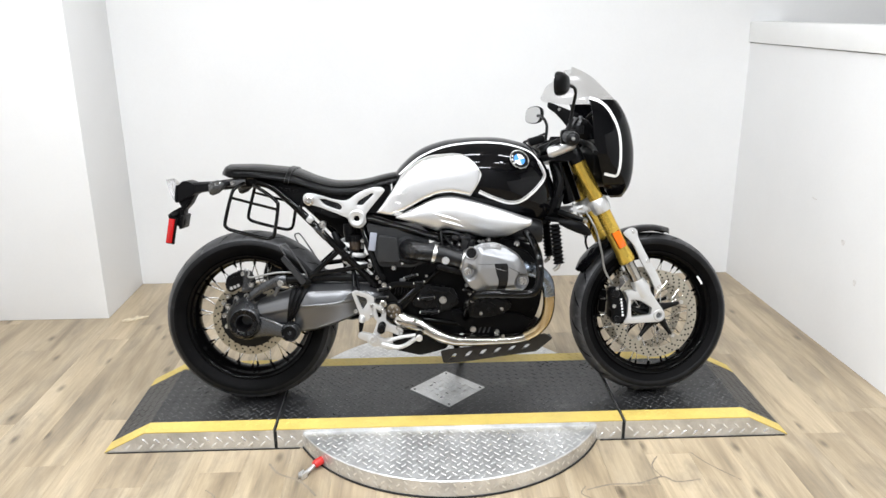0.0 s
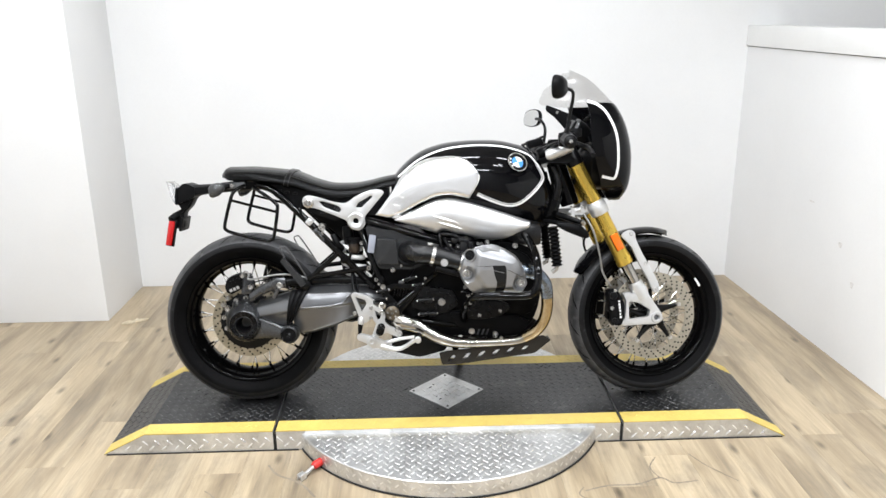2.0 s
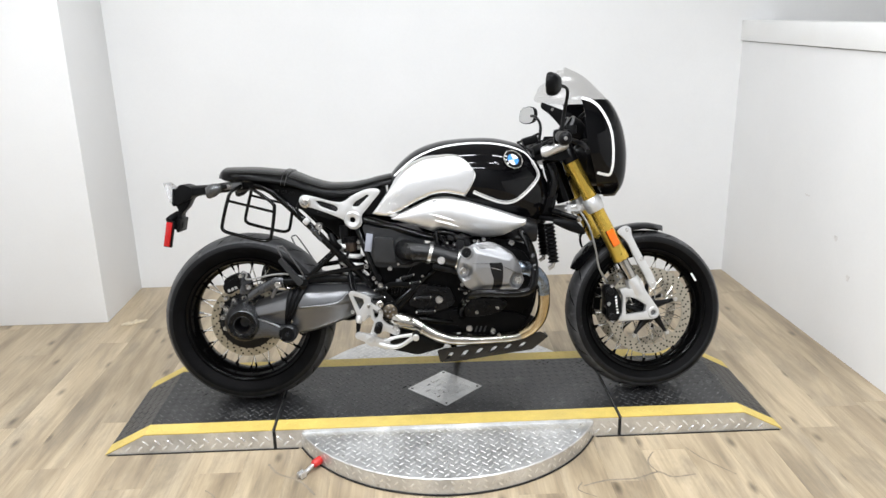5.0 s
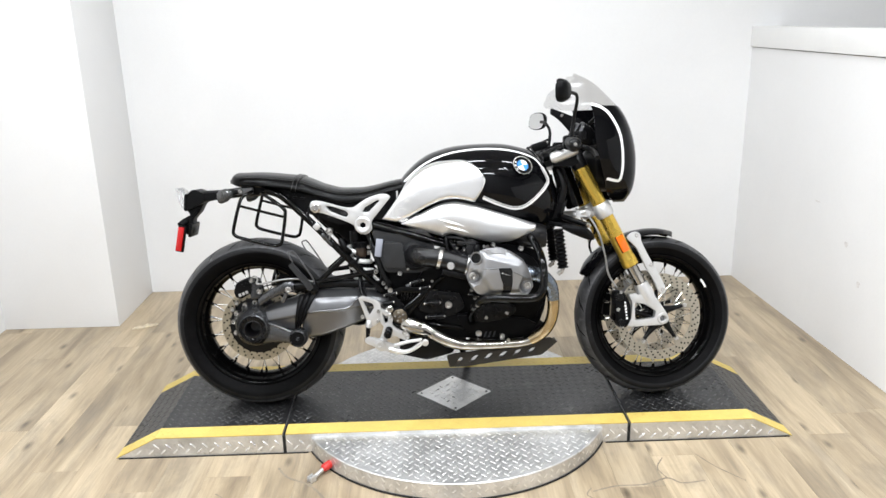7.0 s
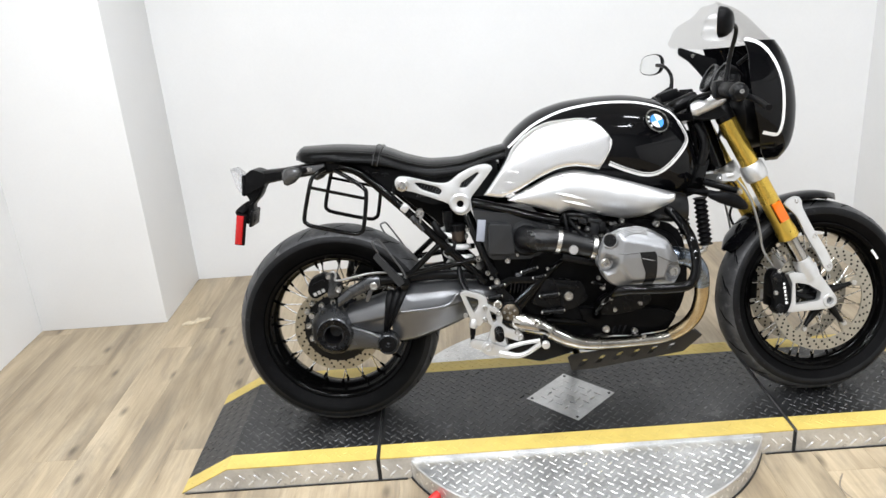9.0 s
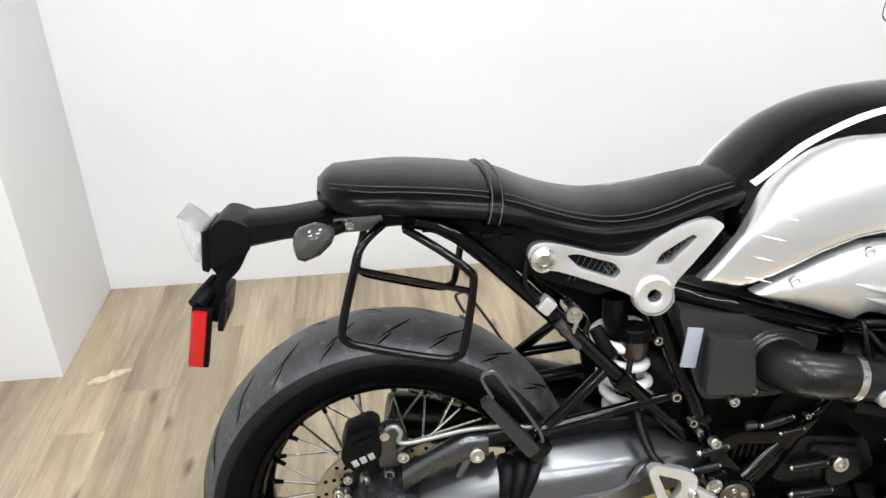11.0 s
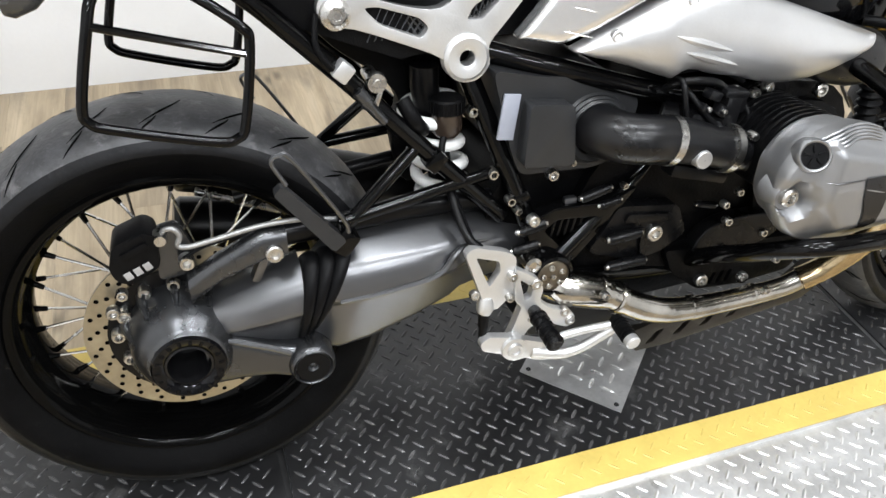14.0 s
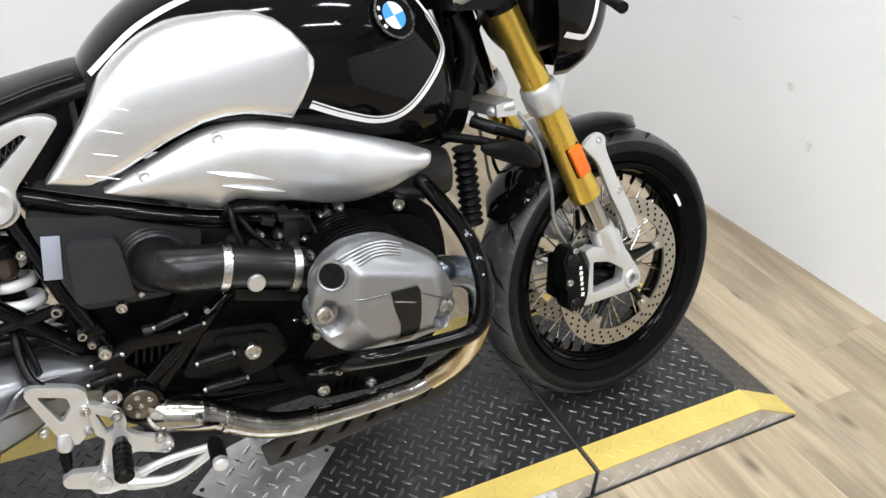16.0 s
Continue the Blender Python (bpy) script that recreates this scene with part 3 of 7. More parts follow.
def wheel(name, axle, tyre_r, tyre_w, rim_r, rim_w, spokes, hub_r, hub_w, label):
    """Rim with its tyre, hub, wire spokes and nipples as sub-parts."""
    w = rim_w / 2
    rim_prof = [(rim_r, -w), (rim_r + 0.004, -w + 0.004), (rim_r - 0.004, -w + 0.012), (rim_r - 0.012, -w * 0.55), (rim_r - 0.022, 0), (rim_r - 0.012, w * 0.55), (rim_r - 0.004, w - 0.012), (rim_r + 0.004, w - 0.004), (rim_r, w),
                (rim_r - 0.006, w - 0.001), (rim_r - 0.013, w * 0.9), (rim_r - 0.017, w * 0.66), (rim_r - 0.021, w * 0.4), (rim_r - 0.0285, w * 0.3), (rim_r - 0.03, 0), (rim_r - 0.0285, -w * 0.3), (rim_r - 0.021, -w * 0.4), (rim_r - 0.017, -w * 0.66), (rim_r - 0.013, -w * 0.9), (rim_r - 0.006, -w + 0.001)]
    rim = part(name, lathe(B(), rim_prof, axle, 72, "y", True), RIM, bike, label, 50)
    t = tyre_w / 2
    prof = []
    for k in range(17):
        a = -math.pi / 2 + math.pi * k / 16
        s = math.sin(a)
        c = math.cos(a)
        side = rim_r + 0.004 + (tyre_r - rim_r - 0.004) * 0.46
        prof.append((side + (tyre_r - side) * c**1.0 if c > 1e-6 else side, t * s))
    prof = [(rim_r + 0.001, -w + 0.006), (rim_r + 0.012, -w - 0.001), (rim_r + 0.026, -t * 0.95)] + prof + [(rim_r + 0.026, t * 0.95), (rim_r + 0.012, w + 0.001), (rim_r + 0.001, w - 0.006)]
    tyre = part("tyre", lathe(B(), prof, axle, 96, "y", False), RUBBER, rim, "black road tyre, dusty tread coloured lighter as if lit from above", 60)
    tyre.data.materials.append(TREAD_DUST_LIT)
    tyre.data.materials.append(SHOULDER)
    # three tones by radius: crown painted as lit from above, shoulder fades it
    for face in tyre.data.polygons:
        r = math.hypot(face.center.x - axle[0], face.center.z - axle[2])
        share = (r - rim_r) / (tyre_r - rim_r)
        face.material_index = 1 if share > 0.68 else 2 if share > 0.42 else 0

    def tread_r(y):
        s = min(1, abs(y) / t)
        side = rim_r + 0.004 + (tyre_r - rim_r - 0.004) * 0.46
        return side + (tyre_r - side) * math.sqrt(max(0, 1 - s * s)) ** 1.0
    bm = B()
    rows = 22 if tyre_w > 0.15 else 18
    GROOVE_W = 0.0029 if tyre_w > 0.15 else 0.0044
    for i in range(rows):
        for sgn in (-1, 1):
            a0 = 2 * math.pi * (i + (0.5 if sgn > 0 else 0)) / rows
            for y0, y1, da, wd in ((0.014, 0.062, 0.17, GROOVE_W), (0.05, 0.078, 0.1, 0.8 * GROOVE_W)):
                y0, y1 = y0 * tyre_w / 0.18, y1 * tyre_w / 0.18
                off = 0 if y0 < 0.02 * tyre_w / 0.18 else 0.1
                left, right = [], []
                for k in range(7):
                    u = k / 6
                    y = sgn * (y0 + (y1 - y0) * u)
                    a = a0 + off + da * u**1.3
                    r = tread_r(y) + 0.0006
                    g = wd * math.sin(math.pi * min(0.97, max(0.06, u))) / r + 0.0006
                    left.append((axle[0] + r * math.cos(a - g), axle[1] + y, axle[2] + r * math.sin(a - g)))
                    right.append((axle[0] + r * math.cos(a + g), axle[1] + y, axle[2] + r * math.sin(a + g)))
                loft(bm, [left, right], False, False)
    tagged(part("tread_pattern", bm, GROOVE, rim), kind="stuff")
    h = hub_w / 2
    hub = part("hub", lathe(B(), [(0.02, -h - 0.012), (hub_r * 0.75, -h - 0.006), (hub_r, -h), (hub_r, -h + 0.008), (hub_r * 0.7, -h + 0.016), (hub_r * 0.62, 0), (hub_r * 0.7, h - 0.016), (hub_r, h - 0.008), (hub_r, h), (hub_r * 0.75, h + 0.006), (0.02, h + 0.012)], axle, 40), BLACK, rim)
    r1 = rim_r - 0.029
    kinds = []
    for side in (-1, 1):
        for lean in (-1, 1):
            a = radians(34 * lean)
            p0 = (hub_r * 0.94 * math.cos(a), side * (h - 0.002 - (0.006 if lean > 0 else 0)), hub_r * 0.94 * math.sin(a))
            p1 = (r1 + 0.004, side * w * 0.22, 0)
            bm = B()
            tube(bm, [p0, p1], 0.0021, 6)
            count = len(bm.faces)
            q = Vector(p1) + (Vector(p0) - Vector(p1)).normalized() * 0.018
            tube(bm, [p1, q], [0.0048, 0.0036], 8)
            for i, f in enumerate(bm.faces):
                f.material_index = int(i >= count)
            me = finish(bm, "spoke")
            me.materials.append(SPOKE)
            me.materials.append(RIM)
            kinds.append(me)
    for i in range(spokes):
        ob = new("spoke", kinds[i % 4])
        ob.parent = rim
        ob.matrix_basis = Matrix.Translation(axle) @ Matrix.Rotation(-2 * math.pi * (i + 0.5 * (i % 2)) / spokes, 4, "Y")
    return rim


def brake_disc(parent, axle, y, r_in, r_out, material, scallops, holes, thick=0.005, label=""):
    outer = []
    n = scallops * 8 if scallops else 96
    for i in range(n):
        a = 2 * math.pi * i / n
        d = 0.0045 * max(0, math.cos(a * scallops)) ** 3 if scallops else 0
        outer.append((axle[0] + (r_out - d) * math.cos(a), axle[2] + (r_out - d) * math.sin(a)))
    ob = part("brake_disc", plate(B(), outer, y - thick / 2, y + thick / 2, [circle(axle[0], axle[2], r_in, 72)]), material, parent, label, 30)
    bm = B()
    span = r_out - r_in
    for i in range(holes):
        a = 2 * math.pi * i / holes
        for k in range(3):
            b = a + k * 2 * math.pi / holes / 3.2
            r = r_in + span * (0.22 + 0.28 * k)
            for s in (-1, 1):
                c = B()
                bmesh.ops.create_circle(c, cap_ends=True, segments=10, radius=0.0034)
                add(bm, c, Matrix.Translation((axle[0] + r * math.cos(b), y + s * (thick / 2 + 0.0004), axle[2] + r * math.sin(b))) @ Matrix.Rotation(radians(90), 4, "X"))
    tagged(part("drilling", bm, GROOVE, parent), kind="stuff")
    return ob


rear = wheel("rear_wheel", R_AX, 0.3125, 0.18, 0.229, 0.145, 40, 0.062, 0.09, "gloss black spoked rear rim")
front = wheel("front_wheel", F_AX, 0.2975, 0.122, 0.229, 0.095, 40, 0.05, 0.08, "gloss black spoked front rim")
brake_disc(rear, R_AX, -0.072, 0.098, 0.134, DISC_TAN, 0, 26, label="drilled rear brake disc")
part("disc_carrier", lathe(B(), [(0.05, -0.072), (0.1, -0.076), (0.104, -0.08), (0.05, -0.085)], R_AX, 48, "y", True), BLACK, rear)
for y in (-0.068, 0.068):
    brake_disc(front, F_AX, y, 0.127, 0.161, DISC, 0, 34, label="drilled front brake disc with inner lugs")
    for i in range(5):
        a = 2 * math.pi * i / 5 + 0.3
        spot = Matrix.Translation(F_AX) @ Matrix.Rotation(-a, 4, "Y")
        bm = B()
        add(bm, plate(B(), rounded([(0.13, -0.02), (0.13, 0.02), (0.112, 0.013), (0.1, 0.012), (0.1, -0.012), (0.112, -0.013)], 0.005), y - 0.0022, y + 0.0022, [], 0.0008), spot)
        part("disc_lug", bm, DISC, front)
        bm = B()
        add(bm, tube(B(), [(0.02, y * 0.8, 0.012), (0.055, y * 0.86, 0.006), (0.085, y * 0.92, 0.002), (0.108, y * 0.95, 0.0)], [0.02, 0.012, 0.0075, 0.0065], 12), spot)
        part("carrier_arm", bm, BLACK, front)
        bm = B()
        add(bm, lathe(B(), [(0.0005, y - 0.006), (0.0065, y - 0.006), (0.008, y - 0.004), (0.008, y + 0.006), (0.0005, y + 0.006)], (0.109, 0, 0), 14), spot)
        part("disc_button", bm, ZINC, front)
part("valve_sticker", loft(B(), [[(F_AX[0] + r * math.cos(a), y, F_AX[2] + r * math.sin(a)) for a in (0.42, 0.5, 0.58)] for r, y in ((0.2155, -0.0455), (0.222, -0.0478))], False, False), WHITE, front, "pale sticker on the rim")

# tank
TANK = spline([(-0.19, 0.822, 0.76, 0.075), (-0.165, 0.856, 0.735, 0.1), (-0.096, 0.915, 0.715, 0.135), (-0.013, 0.947, 0.715, 0.158), (0.07, 0.958, 0.712, 0.168), (0.152, 0.96, 0.7, 0.17),
               (0.246, 0.948, 0.675, 0.158), (0.318, 0.918, 0.66, 0.132), (0.36, 0.868, 0.665, 0.108), (0.388, 0.81, 0.7, 0.075)])


def tank_y(x, z):
    top, bot, w = TANK(x)
    mid = bot + 0.4 * (top - bot)
    if z >= mid:
        q = min(0.999, (z - mid) / (top - mid))
        return w * (1 - q**2.7) ** 0.5
    q = min(1, (mid - z) / (mid - bot))
    return w * (1 - 0.3 * q * q)


rings = []
for i in range(49):
    x = -0.19 + (0.388 + 0.19) * i / 48
    top, bot, w = TANK(x)
    mid = bot + 0.4 * (top - bot)
    zs = [bot + (mid - bot) * k / 6 for k in range(6)] + [mid + (top - mid) * math.sin(math.pi / 2 * k / 16) for k in range(17)]
    right_side = [(x, -(tank_y(x, z) if z < top - 1e-5 else 0.0), z) for z in zs]
    rings.append(right_side + [(x, -y, z) for _, y, z in right_side[-2::-1]])
tank = part("fuel_tank", loft(B(), rings), GLOSS, bike, "gloss black fuel tank with white pinstripes", 60)


def bend(rows):
    k = np.array(rows, float)
    return lambda x: float(np.interp(x, k[:, 0], k[:, 1]))


def skin_patch(bm, x0, x1, low, high, depth, out, edge=0.012, nx=56, nz=16, side=-1):
    """A shaped cover whose outer face is depth(x, z) + out from the middle plane, rounded towards its edges."""
    grid, inner = [], []
    for i in range(nx + 1):
        u = i / nx
        x = x0 + (x1 - x0) * (0.5 - 0.5 * math.cos(math.pi * u))
        a, b = low(x), max(high(x), low(x) + 0.0008)
        row, back = [], []
        for k in range(nz + 1):
            v = 0.5 - 0.5 * math.cos(math.pi * k / nz)
            z = a + (b - a) * v
            d = min(z - a, b - z, (x - x0) * 0.9, (x1 - x) * 0.9)
            f = math.sqrt(max(0, 1 - (1 - min(1, d / edge)) ** 2))
            row.append((x, side * (depth(x, z) - 0.004 + (out + 0.004) * f), z))
            back.append((x, side * (depth(x, z) - 0.02), z))
        grid.append(row)
        inner.append(back)
    loft(bm, grid, False, False)
    rim = lambda g: [r[0] for r in g] + g[-1][1:-1] + [r[-1] for r in g[::-1]] + g[0][1:-1][::-1]
    loft(bm, [rim(grid), rim(inner)], True, False)
    bmesh.ops.remove_doubles(bm, verts=bm.verts, dist=1e-5)
    return bm


PANEL_HIGH = bend([(-0.247, 0.702), (-0.225, 0.73), (-0.197, 0.768), (-0.175, 0.802), (-0.156, 0.833), (-0.13, 0.858), (-0.097, 0.882), (-0.065, 0.896), (-0.038, 0.902), (0.02, 0.906), (0.05, 0.904), (0.075, 0.893), (0.095, 0.876), (0.112, 0.855), (0.122, 0.835)])
PANEL_LOW = bend([(-0.247, 0.699), (-0.195, 0.69), (-0.15, 0.708), (-0.09, 0.742), (-0.04, 0.764), (-0.01, 0.77), (0.019, 0.771), (0.05, 0.765), (0.082, 0.757), (0.1, 0.782), (0.114, 0.806), (0.122, 0.832)])


PANEL_W = spline([(-0.25, 0.118), (-0.17, 0.137), (-0.1, 0.15), (0.0, 0.165), (0.07, 0.17), (0.122, 0.172)])


def panel_depth(x, z):
    top = max(TANK(x)[0], PANEL_HIGH(x) + 0.04)
    mid = 0.8 + 0.25 * x
    q = min(0.98, max(0, (z - mid) / (top - mid)))
    return max(float(PANEL_W(x)[0]) * (1 - q**2.7) ** 0.5, tank_y(x, z) if x > -0.16 else 0)


for side in (-1, 1):
    part("tank_panel", skin_patch(B(), -0.247, 0.122, PANEL_LOW, PANEL_HIGH, panel_depth, 0.006, side=side), BRUSHED, tank, "brushed aluminium knee panel", 60)
    for k in range(4):
        x0, z0 = -0.205 + 0.012 * k, 0.712 + 0.03 * k
        pts = [(x0 + 0.05 * q / 4, side * (panel_depth(x0 + 0.05 * q / 4, z0 - 0.012 * q / 4) + 0.0049), z0 - 0.012 * q / 4) for q in range(5)]
        part("panel_pleat", tube(B(), pts, [0.0004, 0.0013, 0.0016, 0.0013, 0.0004], 8), BRUSHED, tank)
DUCT_HIGH = bend([(-0.179, 0.686), (-0.12, 0.714), (-0.06, 0.743), (-0.03, 0.754), (0.009, 0.759), (0.04, 0.756), (0.085, 0.744), (0.175, 0.714), (0.24, 0.692), (0.285, 0.677), (0.297, 0.672)])
DUCT_LOW = bend([(-0.179, 0.683), (-0.1, 0.658), (-0.032, 0.634), (-0.018, 0.642), (-0.003, 0.645), (0.036, 0.633), (0.08, 0.626), (0.1, 0.619), (0.135, 0.611), (0.167, 0.608), (0.2, 0.611), (0.235, 0.618), (0.265, 0.628), (0.285, 0.642), (0.293, 0.652), (0.297, 0.666)])


def duct_depth(x, z):
    m = (DUCT_HIGH(x) + DUCT_LOW(x)) / 2
    h = max(0.02, (DUCT_HIGH(x) - DUCT_LOW(x)) / 2)
    return 0.132 + 0.042 * math.sqrt(max(0, 1 - min(1, ((z - m) / h) ** 2) * 0.8)) * float(np.interp(x, [-0.18, -0.05, 0.15, 0.3], [0.3, 0.8, 1.0, 0.85]))


for side in (-1, 1):
    duct = part("intake_cover", skin_patch(B(), -0.179, 0.297, DUCT_LOW, DUCT_HIGH, duct_depth, 0.006, 0.008, side=side), ALU_MATT, bike, "satin silver intake cover with two raised gills", 60)
    for x0, z0, x1, z1 in ((-0.046, 0.699, 0.045, 0.672), (-0.028, 0.676, 0.06, 0.65)):
        pts = [(x0 + (x1 - x0) * k / 5, side * (duct_depth(x0 + (x1 - x0) * k / 5, z0 + (z1 - z0) * k / 5) + 0.006), z0 + (z1 - z0) * k / 5) for k in range(6)]
        part("gill", tube(B(), pts, [0.0008, 0.004, 0.006, 0.006, 0.004, 0.0008], 8), ALU_MATT, duct)
    screws("cover_screw", [(x, duct_depth(x, z) + 0.004, z, 0.0085, 0.004) for x, z in ((-0.024, 0.741), (-0.126, 0.702))], duct, ALU_MATT, side=side)
    rings = []
    for x, zc, hh, wy in ((0.15, 0.66, 0.035, 0.155), (0.2, 0.652, 0.04, 0.164), (0.25, 0.64, 0.046, 0.169), (0.29, 0.632, 0.046, 0.171), (0.325, 0.627, 0.042, 0.169), (0.335, 0.626, 0.038, 0.166), (0.337, 0.626, 0.028, 0.16)):
        rings.append([(x, side * (wy - 0.032 + 0.032 * math.cos(a)), zc + hh * math.sin(a)) for a in [2 * math.pi * k / 28 for k in range(28)]])
    part("intake_mouth", loft(B(), rings), INLET, duct, "black plastic intake mouth")


def ribbon(bm, pts, width, depth, out, side=-1, shift=0.0):
    """A painted line on a surface: pts are (x, z); depth(x, z) is the surface's distance from the middle plane."""
    p = [Vector((a, b)) for a, b in pts]
    lines = [[], []]
    for i, c in enumerate(p):
        d = (p[min(i + 1, len(p) - 1)] - p[max(i - 1, 0)]).normalized()
        nrm = Vector((-d.y, d.x)) * width / 2
        off = Vector((-d.y, d.x)) * shift
        for k, q in enumerate((c + off + nrm, c + off - nrm)):
            lines[k].append((q.x, side * (depth(q.x, q.y) + out), q.y))
    return loft(bm, lines, False, False)


line = [(v.x, v.z) for v in smooth_path([(a, 0, b) for a, b in ((0.112, 0.772), (0.165, 0.748), (0.219, 0.731), (0.262, 0.737), (0.309, 0.771), (0.345, 0.81), (0.349, 0.832), (0.33, 0.872))], 8)]
tops = [(v.x, v.z) for v in smooth_path([(a, 0, b) for a, b in ((0.33, 0.872), (0.3, 0.905), (0.226, 0.931), (0.145, 0.9405), (0.065, 0.938), (-0.016, 0.924), (-0.096, 0.889), (-0.165, 0.832))], 8)]
for side in (-1, 1):
    part("pinstripe", ribbon(B(), line, 0.0125, tank_y, 0.0015, side), WHITE, tank, "white pinstripe", 60)
    part("stripe_line", ribbon(B(), line, 0.0018, tank_y, 0.0024, side, 0.0027), GLOSS, tank, "thin black line in the pinstripe", 60)
    bm = B()
    ribbon(bm, [(x, min(z, TANK(x)[0] - 0.004)) for x, z in tops], 0.006, tank_y, 0.0025, side)
    part("pinstripe", bm, WHITE, tank, "white pinstripe", 60)
    # round badge
    by = tank_y(0.254, 0.878)
    e = 0.01
    nx = Vector((-(tank_y(0.254 + e, 0.878) - tank_y(0.254 - e, 0.878)) / (2 * e), 1, -(tank_y(0.254, 0.878 + e) - tank_y(0.254, 0.878 - e)) / (2 * e))).normalized()
    nrm = Vector((nx.x, side * nx.y, nx.z))
    turn = Matrix.Translation((0.254, side * (by + 0.002), 0.878)) @ nrm.to_track_quat("Z", "Y").to_matrix().to_4x4()
    bm = B()
    lathe(t := B(), [(0.0005, 0.002), (0.035, 0.002), (0.0355, 0.0035), (0.034, 0.005), (0.0335, 0.004), (0.0005, 0.004)], (0, 0, 0), 40, "z")
    add(bm, t, turn)
    badge = part("badge", bm, PLASTIC, tank, "round badge with blue and white quarters in a chrome ring")
    lathe(t := B(), [(0.0335, 0.003), (0.0365, 0.003), (0.0365, 0.006), (0.0335, 0.006)], (0, 0, 0), 40, "z", True)
    bm = B()
    add(bm, t, turn)
    part("badge_ring", bm, ZINC, badge)
    for a in (60, 90, 120):
        bm = B()
        add(bm, box(B(), (0, 0.0275, 0.0044), (0.006, 0.005, 0.0012), 0.0004), turn @ Matrix.Rotation(radians(a), 4, "Z"))
        part("badge_mark", bm, WHITE, badge)
    for k in range(4):
        lathe(t := B(), [(0.0005, 0.0046), (0.021, 0.0046)], (0, 0, 0), 8, "z", arc=(k * math.pi / 2 + 0.2, (k + 1) * math.pi / 2 + 0.2))
        bm = B()
        add(bm, t, turn)
        part("badge_quarter", bm, BLUE if k % 2 else WHITE, badge)

# seat
SEAT = spline([(-0.795, 0.862, 0.846, 0.045), (-0.775, 0.876, 0.832, 0.095), (-0.7, 0.876, 0.824, 0.128), (-0.6, 0.868, 0.812, 0.134), (-0.53, 0.857, 0.797, 0.134), (-0.46, 0.829, 0.777, 0.126), (-0.38, 0.812, 0.754, 0.12),
               (-0.33, 0.812, 0.759, 0.114), (-0.28, 0.818, 0.776, 0.105), (-0.22, 0.832, 0.793, 0.094), (-0.165, 0.842, 0.8, 0.085)])


def seat_ring(x, grow=0.0, n=36):
    top, bot, w = SEAT(x)
    mid, h = (top + bot) / 2, (top - bot) / 2 + grow
    out = []
    for k in range(n):
        a = 2 * math.pi * k / n
        ca, sa = math.cos(a), math.sin(a)
        y = (w + grow) * math.copysign(abs(ca) ** 0.45, ca)
        z = mid + h * math.copysign(abs(sa) ** (0.55 if sa > 0 else 0.4), sa)
        z -= 0.016 * (abs(y) / w) ** 2 if sa > 0 else 0
        out.append((x, y, z))
    return out


seat = part("seat", loft(B(), [seat_ring(-0.795 + 0.63 * i / 60) for i in range(61)]), LEATHER, bike, "black leather seat with pale stitching", 60)
part("seat_strap", loft(B(), [[(v[0] + (v[2] - 0.83) * 0.25, v[1], v[2]) for v in seat_ring(x, g)] for x, g in ((-0.562, -0.002), (-0.561, 0.003), (-0.54, 0.003), (-0.539, -0.002))]), LEATHER, seat, "black leather strap across the seat", 50)
for x in (-0.558, -0.543):
    pts = [(v[0] + (v[2] - 0.83) * 0.25, v[1], v[2]) for v in seat_ring(x, 0.0034)]
    part("strap_stitching", tube(B(), pts[:21], 0.0006, 5), STITCH, seat, "pale thread stitching on the strap")
    part("strap_stitching", tube(B(), pts[-8:], 0.0006, 5), STITCH, seat, "pale thread stitching on the strap")
for z_share in (0.8, 0.71):
    for side in (-1, 1):
        pts = []
        for i in range(49):
            x = -0.775 + 0.59 * i / 48
            top, bot, w = SEAT(x)
            z = bot + (top - bot) * z_share
            q = (z - (top + bot) / 2) / ((top - bot) / 2)
            ring = seat_ring(x, 0.0012, 72)
            best = min((v for v in ring if v[1] * side > 0), key=lambda v: abs(v[2] - z))
            pts.append((x, best[1], z))
        part("stitching", tube(B(), smooth_path(pts[::4], 4), 0.0005, 5), STITCH, seat, "pale thread stitching")

# silver side casting under the seat
tri = soft([(-0.503, 0.75), (-0.498, 0.768), (-0.478, 0.773), (-0.44, 0.764), (-0.395, 0.75), (-0.352, 0.745), (-0.32, 0.765), (-0.29, 0.78), (-0.255, 0.79), (-0.23, 0.789), (-0.217, 0.78), (-0.224, 0.768), (-0.26, 0.725), (-0.285, 0.694), (-0.284, 0.668), (-0.3, 0.65), (-0.32, 0.648), (-0.338, 0.658), (-0.35, 0.682), (-0.4, 0.705), (-0.46, 0.728), (-0.49, 0.733)], 3)
slot_a = rounded([(-0.448, 0.752), (-0.43, 0.752), (-0.378, 0.735), (-0.366, 0.722), (-0.376, 0.71), (-0.428, 0.731)], 0.006)
slot_b = rounded([(-0.317, 0.728), (-0.308, 0.744), (-0.262, 0.77), (-0.255, 0.766), (-0.296, 0.727)], 0.005)
